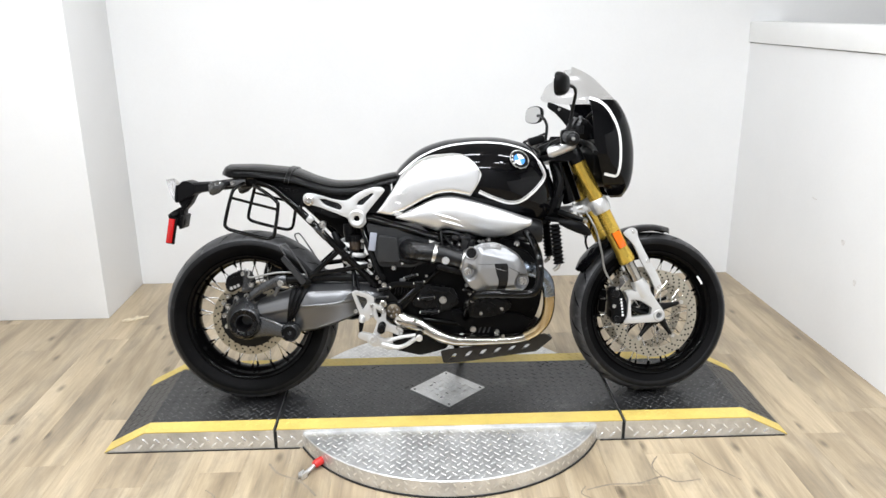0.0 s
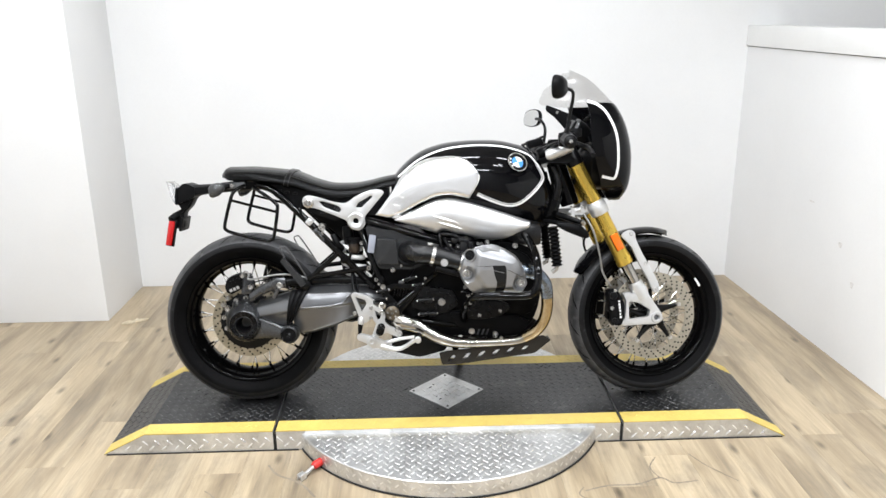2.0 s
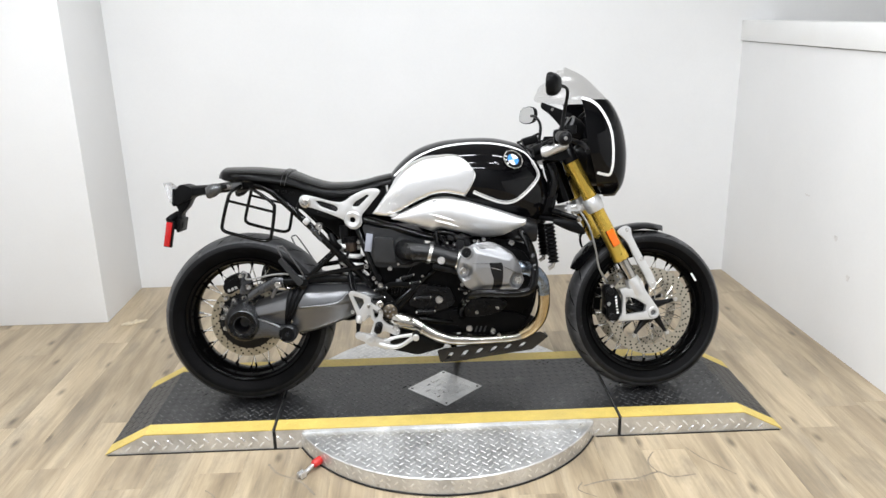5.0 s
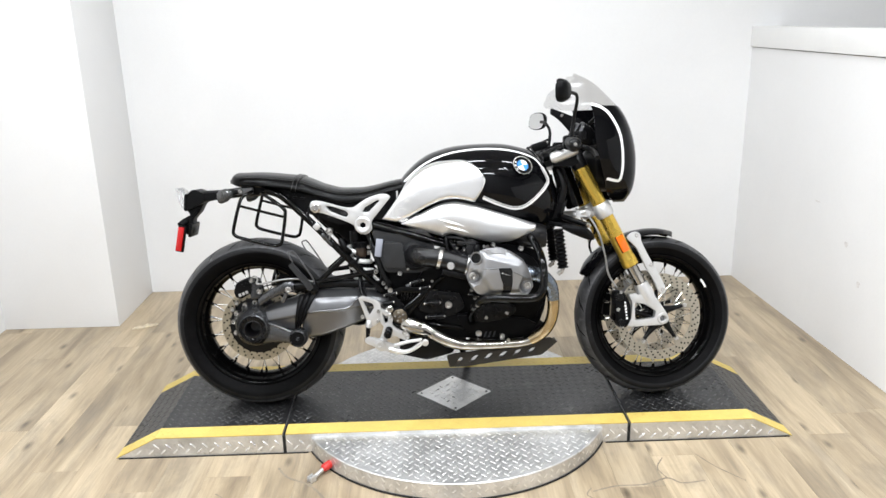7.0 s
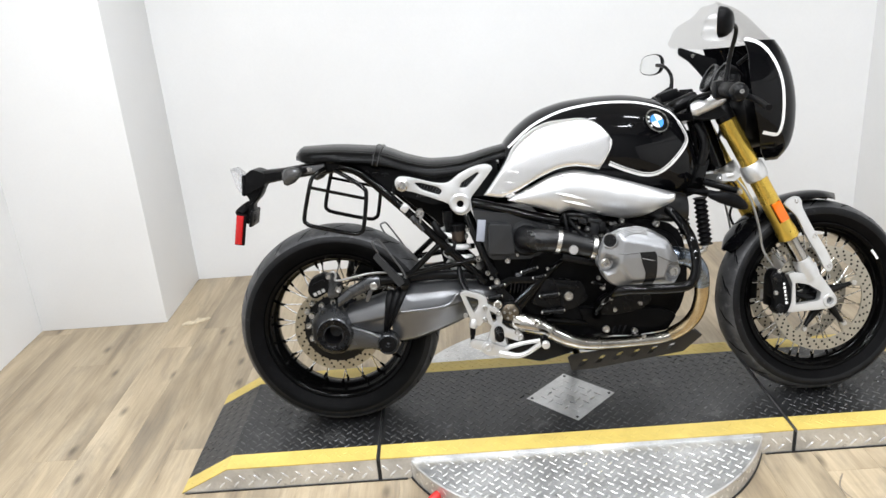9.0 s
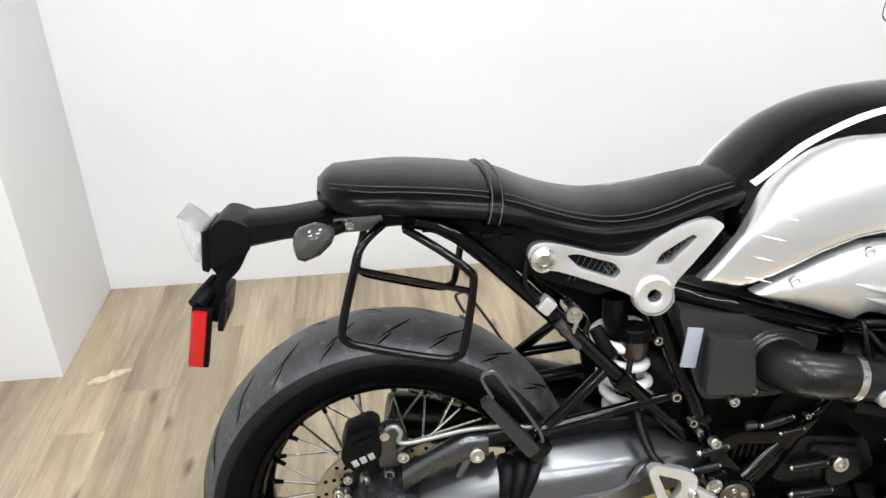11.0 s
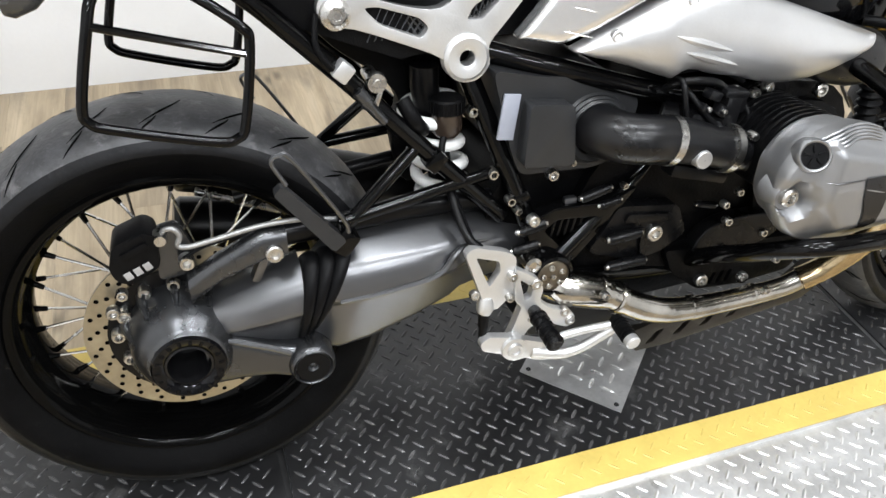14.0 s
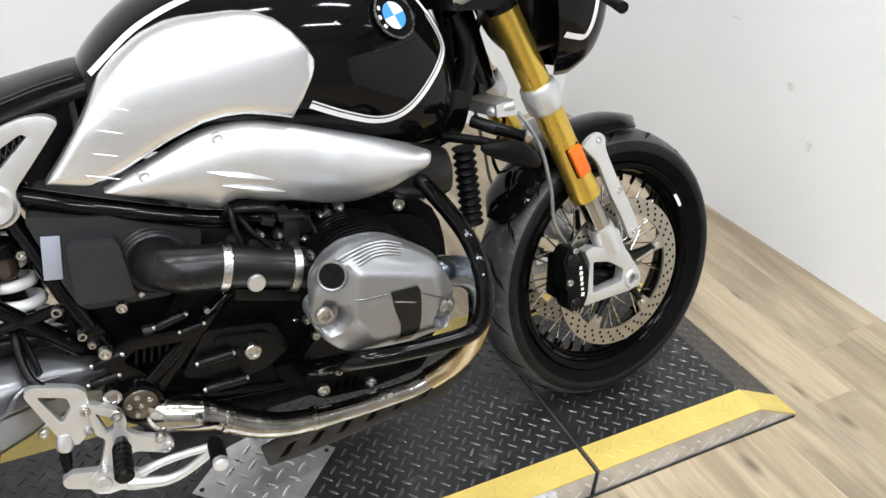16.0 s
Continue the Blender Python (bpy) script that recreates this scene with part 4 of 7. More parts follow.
for side in (-1, 1):
    y0, y1 = sorted((side * 0.112, side * 0.09))
    holder = part("side_casting", plate(B(), tri, y0, y1, [slot_a, slot_b, circle(-0.317, 0.681, 0.0125)], 0.004), WHITE_ALU, bike, "pale aluminium side casting with two meshed slots", 40)
    bm = B()
    for k in range(8):
        x = -0.442 + 0.009 * k
        tube(bm, [(x, side * 0.098, 0.755 - 0.3 * (x + 0.45)), (x + 0.02, side * 0.098, 0.71)], 0.0012, 5)
        tube(bm, [(x + 0.02, side * 0.099, 0.752 - 0.3 * (x + 0.45)), (x, side * 0.099, 0.708)], 0.0012, 5)
    part("slot_mesh", bm, DARKCAST, holder)
    bm = B()
    for k in range(6):
        x = -0.314 + 0.009 * k
        z = 0.736 + 0.006 * k
        tube(bm, [(x, side * 0.098, z + 0.012), (x + 0.01, side * 0.098, z - 0.016)], 0.0012, 5)
        tube(bm, [(x + 0.01, side * 0.099, z + 0.012), (x, side * 0.099, z - 0.016)], 0.0012, 5)
    part("slot_mesh", bm, DARKCAST, holder)
    part("boss_back", lathe(B(), [(0.0005, side * 0.086), (0.026, side * 0.086), (0.026, side * 0.082), (0.0005, side * 0.082)], (-0.317, 0, 0.681), 20), PLASTIC, holder)
    part("slot_back", plate(B(), rounded([(-0.46, 0.757), (-0.36, 0.735), (-0.3, 0.778), (-0.25, 0.775), (-0.3, 0.715), (-0.36, 0.7)], 0.01), side * 0.088, side * 0.085), PLASTIC, holder)
    t = lathe(B(), [(0.0105, -0.012), (0.014, -0.014), (0.026, -0.014), (0.0305, -0.01), (0.0315, 0.004), (0.0105, 0.004)], (0, 0, 0), 32, "y", True)
    bm = B()
    add(bm, t, pose(-0.317, -0.105, 0.681) if side < 0 else pose(-0.317, 0.105, 0.681, 0, 0, 180))
    part("pivot_boss", bm, WHITE_ALU, holder, "round pivot boss")
    t = lathe(B(), [(0.0005, -0.009), (0.006, -0.009), (0.007, -0.011), (0.01, -0.011), (0.013, -0.008), (0.0185, -0.006), (0.0195, 0)], (0, 0, 0), 24)
    bm = B()
    add(bm, t, pose(-0.482, -0.111, 0.748) if side < 0 else pose(-0.482, 0.111, 0.748, 0, 0, 180))
    part("seat_bolt", bm, ZINC, holder, "large seat-frame bolt")

# chassis tubes
for side in (-1, 1):
    s = side
    for pts, r in (([(-0.66, s * 0.1, 0.815), (-0.6, s * 0.105, 0.79), (-0.482, s * 0.107, 0.676), (-0.384, s * 0.11, 0.572), (-0.256, s * 0.11, 0.44)], 0.0125),
                   ([(-0.305, s * 0.078, 0.655), (-0.25, s * 0.112, 0.51), (-0.196, s * 0.12, 0.372)], 0.0145),
                   ([(-0.378, s * 0.11, 0.572), (-0.49, s * 0.13, 0.475)], 0.009),
                   ([(-0.275, s * 0.11, 0.512), (-0.5, s * 0.13, 0.482)], 0.009),
                   ([(-0.02, s * 0.12, 0.5), (-0.055, s * 0.13, 0.475), (-0.185, s * 0.15, 0.372)], [0.006, 0.011, 0.012]),
                   ([(-0.3, s * 0.082, 0.684), (-0.181, s * 0.115, 0.652), (0.0, s * 0.125, 0.602), (0.16, s * 0.11, 0.6), (0.33, s * 0.05, 0.7)], 0.0145),
                   ([(-0.19, s * 0.13, 0.345), (-0.161, s * 0.13, 0.33), (-0.036, s * 0.13, 0.309), (0.07, s * 0.12, 0.293)], 0.0135),
                   ([(0.31, s * 0.06, 0.63), (0.36, s * 0.06, 0.7), (0.43, s * 0.03, 0.78)], 0.016)):
        part("frame_tube", tube(B(), pts, r, 12, 3), FRAME, bike, "black powder-coated frame tube")
part("frame_collar", box(B(), (-0.36, -0.112, 0.545), (0.02, 0.03, 0.03), 0.004, (0, 45, 0)), FRAME, bike)
part("frame_collar", box(B(), (-0.235, -0.115, 0.47), (0.02, 0.03, 0.03), 0.004, (0, 65, 0)), FRAME, bike)
part("steering_head", tube(B(), [(0.405, 0, 0.9), (0.47, 0, 0.72)], 0.034, 20), FRAME, bike)
for z in (0.76, 0.735):
    part("frame_gusset", plate(B(), rounded([(0.31, 0.63), (0.4, 0.66), (0.43, 0.76), (0.36, 0.75)], 0.02), -0.075 if z > 0.75 else 0.055, -0.055 if z > 0.75 else 0.075, [], 0.003), FRAME, bike)
part("cast_web", plate(B(), rounded([(-0.235, 0.44), (-0.19, 0.46), (-0.1, 0.455), (-0.055, 0.475), (-0.165, 0.35), (-0.21, 0.35)], 0.01), -0.15, -0.125, [rounded([(-0.205, 0.425), (-0.185, 0.44), (-0.115, 0.435), (-0.17, 0.385)], 0.006)], 0.003), FRAME, bike, "black frame web with a triangular opening")
bm = B()
lathe(bm, [(0.0005, -0.17), (0.023, -0.17), (0.027, -0.167), (0.03, -0.16), (0.032, -0.12), (0.0005, -0.12)], (-0.194, 0, 0.356), 32)
cap = part("pivot_cap", bm, PIVOT, bike, "round bolted swingarm pivot cap")
part("cap_ring", lathe(B(), [(0.0275, -0.1705), (0.033, -0.169), (0.0345, -0.162), (0.0345, -0.12), (0.0275, -0.12)], (-0.194, 0, 0.356), 36, "y", True), FRAME, cap, "black ring round the pivot cap")
screws("cap_screw", [(-0.194 + 0.016 * math.cos(a), 0.169, 0.356 + 0.016 * math.sin(a), 0.0048, 0.004) for a in (0.5, 1.76, 3.0, 4.27, 5.53)] + [(-0.194, 0.169, 0.356, 0.0045, 0.004)], bike)

# tail
tail = part("tail_bracket", loft(B(), [[(x, y * w, z + h * v) for y, v in ((-1, -0.7), (-0.8, -1), (0.8, -1), (1, -0.7), (1, 0.6), (0.7, 1), (-0.7, 1), (-1, 0.6))] for x, z, w, h in ((-0.66, 0.812, 0.06, 0.018), (-0.76, 0.806, 0.05, 0.018), (-0.85, 0.797, 0.045, 0.017), (-0.905, 0.792, 0.045, 0.02))]), PLASTIC, bike, "black plastic tail bracket")
box_line = [(-0.895, 0.806), (-0.92, 0.818), (-0.935, 0.82), (-0.958, 0.8), (-0.962, 0.752), (-0.955, 0.747), (-0.92, 0.762), (-0.897, 0.77)]
lamp_body = part("tail_light", plate(B(), rounded(box_line, 0.006), -0.048, 0.048, [], 0.01, 3), PLASTIC, bike, "black tail light housing")
part("light_bezel", plate(B(), rounded([(-0.954, 0.806), (-0.962, 0.804), (-0.968, 0.746), (-0.958, 0.742)], 0.003), -0.051, 0.051, [], 0.003), GLOSS, lamp_body)
part("tail_lens", plate(B(), rounded([(-0.964, 0.8), (-0.977, 0.812), (-0.996, 0.828), (-0.992, 0.806), (-0.986, 0.777), (-0.976, 0.755), (-0.966, 0.748)], 0.005), -0.043, 0.043, [], 0.008, 2), CLEAR_LENS, lamp_body, "clear tail light lens")
bracket = part("plate_bracket", plate(B(), soft([(-0.955, 0.762), (-0.9, 0.776), (-0.908, 0.757), (-0.92, 0.735), (-0.943, 0.71), (-0.942, 0.68), (-0.948, 0.656), (-0.968, 0.655), (-0.98, 0.668), (-0.98, 0.692), (-0.967, 0.706), (-0.954, 0.726), (-0.962, 0.745)], 3), -0.026, 0.026, [], 0.005), PLASTIC, bike, "black number plate bracket")
part("bracket_rib", plate(B(), soft([(-0.94, 0.755), (-0.918, 0.758), (-0.93, 0.735), (-0.95, 0.715), (-0.957, 0.72), (-0.945, 0.735)], 3), -0.03, -0.024, [], 0.002), PLASTIC, bracket)
part("plate_holder", box(B(), (-0.95, 0.0, 0.672), (0.01, 0.1, 0.05), 0.004, (0, 12, 0)), PLASTIC, bracket)
refl = part("red_reflector", box(B(), (-0.986, -0.058, 0.643), (0.021, 0.012, 0.088), 0.002, (0, 11, 0)), RED_LENS, bracket, "rectangular red side reflector")
part("reflector_frame", box(B(), (-0.984, -0.05, 0.643), (0.03, 0.012, 0.096), 0.003, (0, 11, 0)), PLASTIC, bracket)
part("reflector_arm", tube(B(), [(-0.985, -0.045, 0.69), (-0.975, -0.03, 0.7), (-0.96, 0, 0.71)], 0.014, 10), PLASTIC, bracket)
for side in (-1, 1):
    dx, dz = (0.0, 0.0) if side < 0 else (0.05, -0.01)
    stalk = part("rear_indicator", box(B(), (-0.738 + dx, side * 0.088, 0.812 + dz), (0.07, 0.008, 0.022), 0.003, (0, -4, side * 8)), CAST, bike, "grey indicator bracket")
    part("indicator_stem", tube(B(), [(-0.762 + dx, side * 0.09, 0.81 + dz), (-0.785 + dx, side * 0.105, 0.805 + dz)], [0.009, 0.008], 12), PLASTIC, stalk)
    screws("bracket_screw", [(-0.75 + dx, 0.094, 0.812 + dz, 0.0075, 0.005)], stalk, side=side)
    pod = tube(B(), [(-0.826, 0, 0.79), (-0.823, 0, 0.791), (-0.815, 0, 0.794), (-0.795, 0, 0.801), (-0.779, 0, 0.806), (-0.773, 0, 0.808)], [0.006, 0.019, 0.0255, 0.0245, 0.014, 0.004], 28)
    for v in pod.verts:
        v.co = (v.co.x + dx + 0.25 * (v.co.z - 0.798), side * 0.112 + v.co.y * 0.85, v.co.z + dz)
    part("indicator_lens", pod, SMOKE_LENS, stalk, "smoked grey indicator lens")

# luggage hoops
for side in (-1, 1):
    y = side * 0.142
    dx = 0.0 if side < 0 else 0.02
    hoop = part("pannier_hoop", tube(B(), [(-0.705 + dx, side * 0.1, 0.812), (-0.735 + dx, side * 0.13, 0.793), (-0.748 + dx, y, 0.76), (-0.77 + dx, y, 0.68), (-0.766 + dx, y, 0.66), (-0.74 + dx, y, 0.648), (-0.64 + dx, y, 0.621), (-0.613 + dx, y, 0.622), (-0.601 + dx, y, 0.64), (-0.586 + dx, y, 0.728), (-0.592 + dx, y, 0.75), (-0.628 + dx, side * 0.13, 0.778), (-0.675 + dx, side * 0.105, 0.805)], 0.0062, 10, 5), FRAME, bike, "black tubular pannier hoop")
    part("hoop_bar", tube(B(), [(-0.748 + dx, y, 0.764), (-0.67 + dx, y, 0.742), (-0.59 + dx, y, 0.72)], 0.0048, 8), FRAME, hoop)
for k in range(6):
    box(bm := B(), (-0.67 + 0.028 * k, -0.1, 0.806 - 0.005 * k), (0.018, 0.01, 0.008), 0.002)
    part("rack_clip", bm, PLASTIC, bike)
part("under_seat_tray", loft(B(), [[(x, y * w, z + h * v) for y, v in ((-1, -1), (1, -1), (1, 1), (-1, 1))] for x, z, w, h in ((-0.72, 0.83, 0.085, 0.012), (-0.6, 0.803, 0.093, 0.022), (-0.52, 0.772, 0.098, 0.042), (-0.4, 0.738, 0.1, 0.055), (-0.28, 0.748, 0.088, 0.05), (-0.2, 0.745, 0.075, 0.05))]), PLASTIC, bike)
part("cable_sleeve", box(B(), (-0.479, -0.12, 0.682), (0.022, 0.02, 0.024), 0.004, (0, 42, 0)), WHITE_ALU, bike, "pale cable tag")
part("cable_plug", tube(B(), [(-0.462, -0.122, 0.655), (-0.45, -0.124, 0.638), (-0.448, -0.124, 0.635), (-0.43, -0.124, 0.612)], [0.0085, 0.0095, 0.0075, 0.0065], 10), DARKCAST, bike)
part("seat_cable", tube(B(), [(-0.505, -0.11, 0.75), (-0.508, -0.12, 0.71), (-0.48, -0.122, 0.675)], 0.004, 8, 4), PLASTIC, bike)

# passenger pegs with wire guards
for side in (-1, 1):
    y = side * 0.15
    t = loft(B(), [[(u * w, side * v, h) for u, v in ((-1, -0.008), (1, -0.008), (1, 0.008), (-1, 0.008))] for h, w in ((0.062, 0.005), (0.058, 0.0085), (-0.05, 0.0115), (-0.056, 0.009))])
    bm = B()
    add(bm, t, Matrix.Translation((-0.538, y, 0.505)) @ Matrix.Rotation(radians(-38), 4, "Y"))
    peg = part("passenger_peg", bm, AIRBOX, bike, "folded black rubber passenger peg", 30)
    t = loft(B(), [[(u * w, side * v - side * 0.002, h) for u, v in ((-1, 0.006), (1, 0.006), (1, 0.0095), (-1, 0.0095))] for h, w in ((0.05, 0.003), (-0.044, 0.007))])
    bm = B()
    add(bm, t, Matrix.Translation((-0.538, y, 0.505)) @ Matrix.Rotation(radians(-38), 4, "Y"))
    part("peg_pad", bm, SHOULDER, peg)
    part("peg_guard", tube(B(), [(-0.565, y * 1.05, 0.56), (-0.58, y * 1.05, 0.592), (-0.57, y * 1.05, 0.6), (-0.555, y * 1.05, 0.592), (-0.5, y * 1.05, 0.505), (-0.492, y * 1.05, 0.48)], 0.0028, 8, 5), CAST, peg, "bent steel wire guard")
    part("peg_joint", box(B(), (-0.497, side * 0.14, 0.462), (0.03, 0.035, 0.035), 0.006, (0, 40, 0)), FRAME, peg)

# rear shock
sx = Vector((-0.352, -0.045, 0.625)), Vector((-0.316, -0.04, 0.43))
bm = B()
pts = []
for i in range(161):
    t = i / 160
    a = 2 * math.pi * 5.3 * t
    c = sx[0] + (sx[1] - sx[0]) * (0.1 + 0.9 * t)
    pts.append(c + Vector((0.036 * math.cos(a), 0.036 * math.sin(a), 0)))
shock = part("shock_spring", tube(bm, pts, 0.0088, 10), SPRING, bike, "white coil spring of the rear shock")
part("shock_body", tube(B(), [sx[0] + Vector((0, 0, 0.03)), sx[0], sx[1]], [0.02, 0.02, 0.018], 18), BLACK, shock)
part("reservoir_cap", lathe(B(), [(0.0005, 0.617), (0.022, 0.617), (0.0245, 0.614), (0.0245, 0.597), (0.0005, 0.597)], (-0.33, -0.075, 0), 28, "z"), PLASTIC, bike, "ribbed black reservoir cap")
bm = B()
for k in range(24):
    a = 2 * math.pi * k / 24
    box(bm, (-0.33 + 0.0245 * math.cos(a), -0.075 + 0.0245 * math.sin(a), 0.606), (0.003, 0.002, 0.017), 0, (0, 0, math.degrees(a)))
part("cap_ribs", bm, PLASTIC, bike)
part("brake_reservoir", lathe(B(), [(0.0005, 0.597), (0.022, 0.597), (0.022, 0.57), (0.016, 0.562), (0.0005, 0.562)], (-0.33, -0.075, 0), 28, "z"), BROWN, bike, "small brake fluid reservoir")
bm = B()
tube(bm, [(-0.33, -0.08, 0.58), (-0.345, -0.1, 0.54), (-0.325, -0.11, 0.47), (-0.315, -0.135, 0.43)], 0.005, 8, 6)
tube(bm, [(-0.40, -0.1, 0.63), (-0.385, -0.11, 0.6), (-0.37, -0.09, 0.58)], 0.011, 10, 4)
part("brake_hose", bm, PLASTIC, bike)
lathe(bm := B(), [(0.0005, -0.126), (0.005, -0.126), (0.006, -0.122), (0.012, -0.122), (0.0135, -0.119), (0.0135, -0.113), (0.009, -0.111), (0.009, -0.07), (0.0005, -0.07)], (-0.437, 0, 0.662), 28)
adjuster = part("preload_adjuster", bm, ZINC, bike, "bright knurled preload adjuster")
part("adjuster_lever", box(B(), (-0.437, -0.118, 0.64), (0.007, 0.006, 0.026), 0.002, (0, 20, 0)), ZINC, adjuster)
for x, y, z, r in ((-0.3, -0.09, 0.6, 0.008), (-0.275, -0.11, 0.512, 0.008), (-0.25, -0.12, 0.47, 0.007), (-0.24, -0.125, 0.455, 0.006)):
    screws("frame_screw", [(x, y, z, r, 0.012)], bike)
part("rear_strut", tube(B(), [(-0.62, 0.09, 0.43), (-0.3, 0.09, 0.47)], 0.012, 10), BLACK, bike)

# final drive and swingarm on the right side
HUB = (-0.717, 0, 0.325)
bm = lathe(B(), [(0.0005, -0.055), (0.08, -0.055), (0.083, -0.062), (0.083, -0.074), (0.077, -0.078), (0.076, -0.1), (0.072, -0.12), (0.067, -0.136), (0.06, -0.148), (0.053, -0.158), (0.049, -0.166), (0.045, -0.168), (0.034, -0.168), (0.031, -0.164), (0.029, -0.11), (0.0005, -0.1)], HUB, 56)
drive = part("final_drive", bm, DARKCAST, bike, "grey cast final drive housing with a hollow axle", 40)
part("hub_ring", lathe(B(), [(0.031, -0.162), (0.047, -0.163), (0.0485, -0.168), (0.046, -0.1725), (0.036, -0.171), (0.031, -0.166)], HUB, 48, "y", True), GLOSS, drive, "black ring round the hollow axle")
for k in range(18):
    a = 2 * math.pi * k / 18
    bm = B()
    add(bm, box(B(), (0.0405, -0.172, 0), (0.007, 0.0016, 0.0045), 0.0006), Matrix.Translation(HUB) @ Matrix.Rotation(a, 4, "Y"))
    part("ring_tooth", bm, PLASTIC, drive)
part("axle_sleeve", lathe(B(), [(0.028, -0.168), (0.031, -0.167), (0.0295, -0.125), (0.02, -0.112), (0.0005, -0.11), (0.0005, -0.113), (0.018, -0.115), (0.0265, -0.128)], HUB, 40, "y", True), INLET, drive, "dark hollow axle")
for a in (58, 92, 126, 160, 205):
    ca, sa = math.cos(radians(a)), math.sin(radians(a))
    tube(bm := B(), [(HUB[0] + 0.08 * ca, -0.068, HUB[2] + 0.08 * sa), (HUB[0] + 0.079 * ca, -0.095, HUB[2] + 0.079 * sa), (HUB[0] + 0.07 * ca, -0.128, HUB[2] + 0.07 * sa)], [0.008, 0.007, 0.003], 8)
    part("housing_rib", bm, DARKCAST, drive)
for x, z, y, r in ((-0.79, 0.368, -0.082, 0.0105), (-0.803, 0.336, -0.08, 0.0095), (-0.758, 0.398, -0.082, 0.009), (-0.796, 0.296, -0.08, 0.009), (-0.72, 0.409, -0.09, 0.009)):
    screws("housing_screw", [(x, y, z, r, 0.012)], drive)


def beam(bm, rows, n=24, p=0.7):
    """A cast arm: rows of x, z, y, half-height, half-depth."""
    rings = []
    for x, z, y, hz, hy in rows:
        rings.append([(x, y + hy * math.copysign(abs(math.cos(a)) ** p, math.cos(a)), z + hz * math.copysign(abs(math.sin(a)) ** p, math.sin(a))) for a in [2 * math.pi * k / n for k in range(n)]])
    return loft(bm, rings)


def facet_arm(bm, rows):
    """A cast arm with flat faces: rows of x, z, half-height, y of the front face, y of the back, drop of the keel."""
    rings = []
    for x, z, h, yf, yb, drop in rows:
        d = yb - yf
        shape = [(yb, z + h), (yf + 0.62 * d, z + h), (yf + 0.1 * d, z + 0.55 * h), (yf, z - 0.08 * h), (yf + 0.1 * d, z - 0.24 * h), (yf + 0.34 * d, z - 0.9 * h - drop), (yb - 0.1 * d, z - h - drop), (yb, z - 0.8 * h)]
        rings.append([(x, y, w) for y, w in rounded(shape, 0.24 * h, 5)])
    return loft(bm, rings)


part("drive_neck", facet_arm(B(), [(-0.68, 0.352, 0.042, -0.142, -0.07, 0.0), (-0.655, 0.357, 0.046, -0.152, -0.08, 0.004), (-0.6, 0.368, 0.052, -0.162, -0.09, 0.012), (-0.556, 0.377, 0.056, -0.168, -0.09, 0.02)]), CAST, drive, "grey cast neck of the drive", 40)
part("drive_lug", beam(B(), [(-0.695, 0.305, -0.125, 0.045, 0.02), (-0.65, 0.305, -0.135, 0.036, 0.02), (-0.61, 0.297, -0.142, 0.026, 0.021), (-0.565, 0.287, -0.15, 0.027, 0.022)], 24, 0.55), DARKCAST, drive, "dark cast link lug", 30)
part("lug_rib", tube(B(), [(-0.668, -0.15, 0.342), (-0.64, -0.157, 0.334), (-0.61, -0.163, 0.324), (-0.585, -0.168, 0.312)], [0.003, 0.0042, 0.0042, 0.003], 8, 4), CAST, drive)
bm = lathe(B(), [(0.0005, -0.174), (0.005, -0.172), (0.008, -0.176), (0.022, -0.176), (0.0245, -0.174), (0.0275, -0.179), (0.0315, -0.175), (0.033, -0.165), (0.033, -0.13), (0.0005, -0.13)], (-0.558, 0, 0.288), 32)
part("link_bolt", bm, DARKCAST, drive, "round link bolt with a black washer")
bm = lathe(B(), [(0.008, -0.1765), (0.0235, -0.1765), (0.0235, -0.178), (0.008, -0.178)], (-0.558, 0, 0.288), 32, "y", True)
part("link_washer", bm, PLASTIC, drive)
rings = []
for i in range(37):
    t = i / 36
    g = 0.0585 + 0.006 * abs(math.sin(t * math.pi * 3)) ** 0.6
    z = 0.375 + 0.013 * t
    rings.append([(-0.54 + 0.02 * math.sin(a) + 0.068 * (t - 0.5) * (0.66 + 0.34 * math.sin(a)), -0.13 + 0.66 * g * math.cos(a), z + g * math.sin(a)) for a in [2 * math.pi * k / 32 for k in range(32)]])
part("rubber_boot", loft(B(), rings), PLASTIC, drive, "black rubber bellows on the drive shaft")
arm = part("swingarm", facet_arm(B(), [(-0.545, 0.383, 0.04, -0.15, -0.1, 0.06), (-0.515, 0.388, 0.062, -0.17, -0.09, 0.05), (-0.47, 0.39, 0.063, -0.173, -0.085, 0.045), (-0.4, 0.395, 0.058, -0.17, -0.08, 0.034), (-0.345, 0.4, 0.05, -0.162, -0.078, 0.026), (-0.325, 0.4, 0.046, -0.15, -0.076, 0.022), (-0.27, 0.392, 0.046, -0.135, -0.07, 0.01), (-0.2, 0.372, 0.048, -0.122, -0.065, 0.0)]), CAST, bike, "grey cast single-sided swingarm with soft facets", 40)
part("arm_rib", tube(B(), [(-0.512, -0.17, 0.382), (-0.45, -0.1725, 0.386), (-0.388, -0.169, 0.391), (-0.362, -0.166, 0.402), (-0.347, -0.163, 0.42), (-0.325, -0.152, 0.426), (-0.29, -0.142, 0.422)], [0.003, 0.0036, 0.004, 0.0045, 0.0045, 0.004, 0.002], 8, 5), CAST, arm)
part("drain_hose", tube(B(), [(-0.335, -0.1, 0.5), (-0.333, -0.135, 0.465), (-0.325, -0.16, 0.44), (-0.31, -0.17, 0.425), (-0.298, -0.172, 0.41)], 0.0065, 10, 5), BLACK, bike, "black rubber hose")
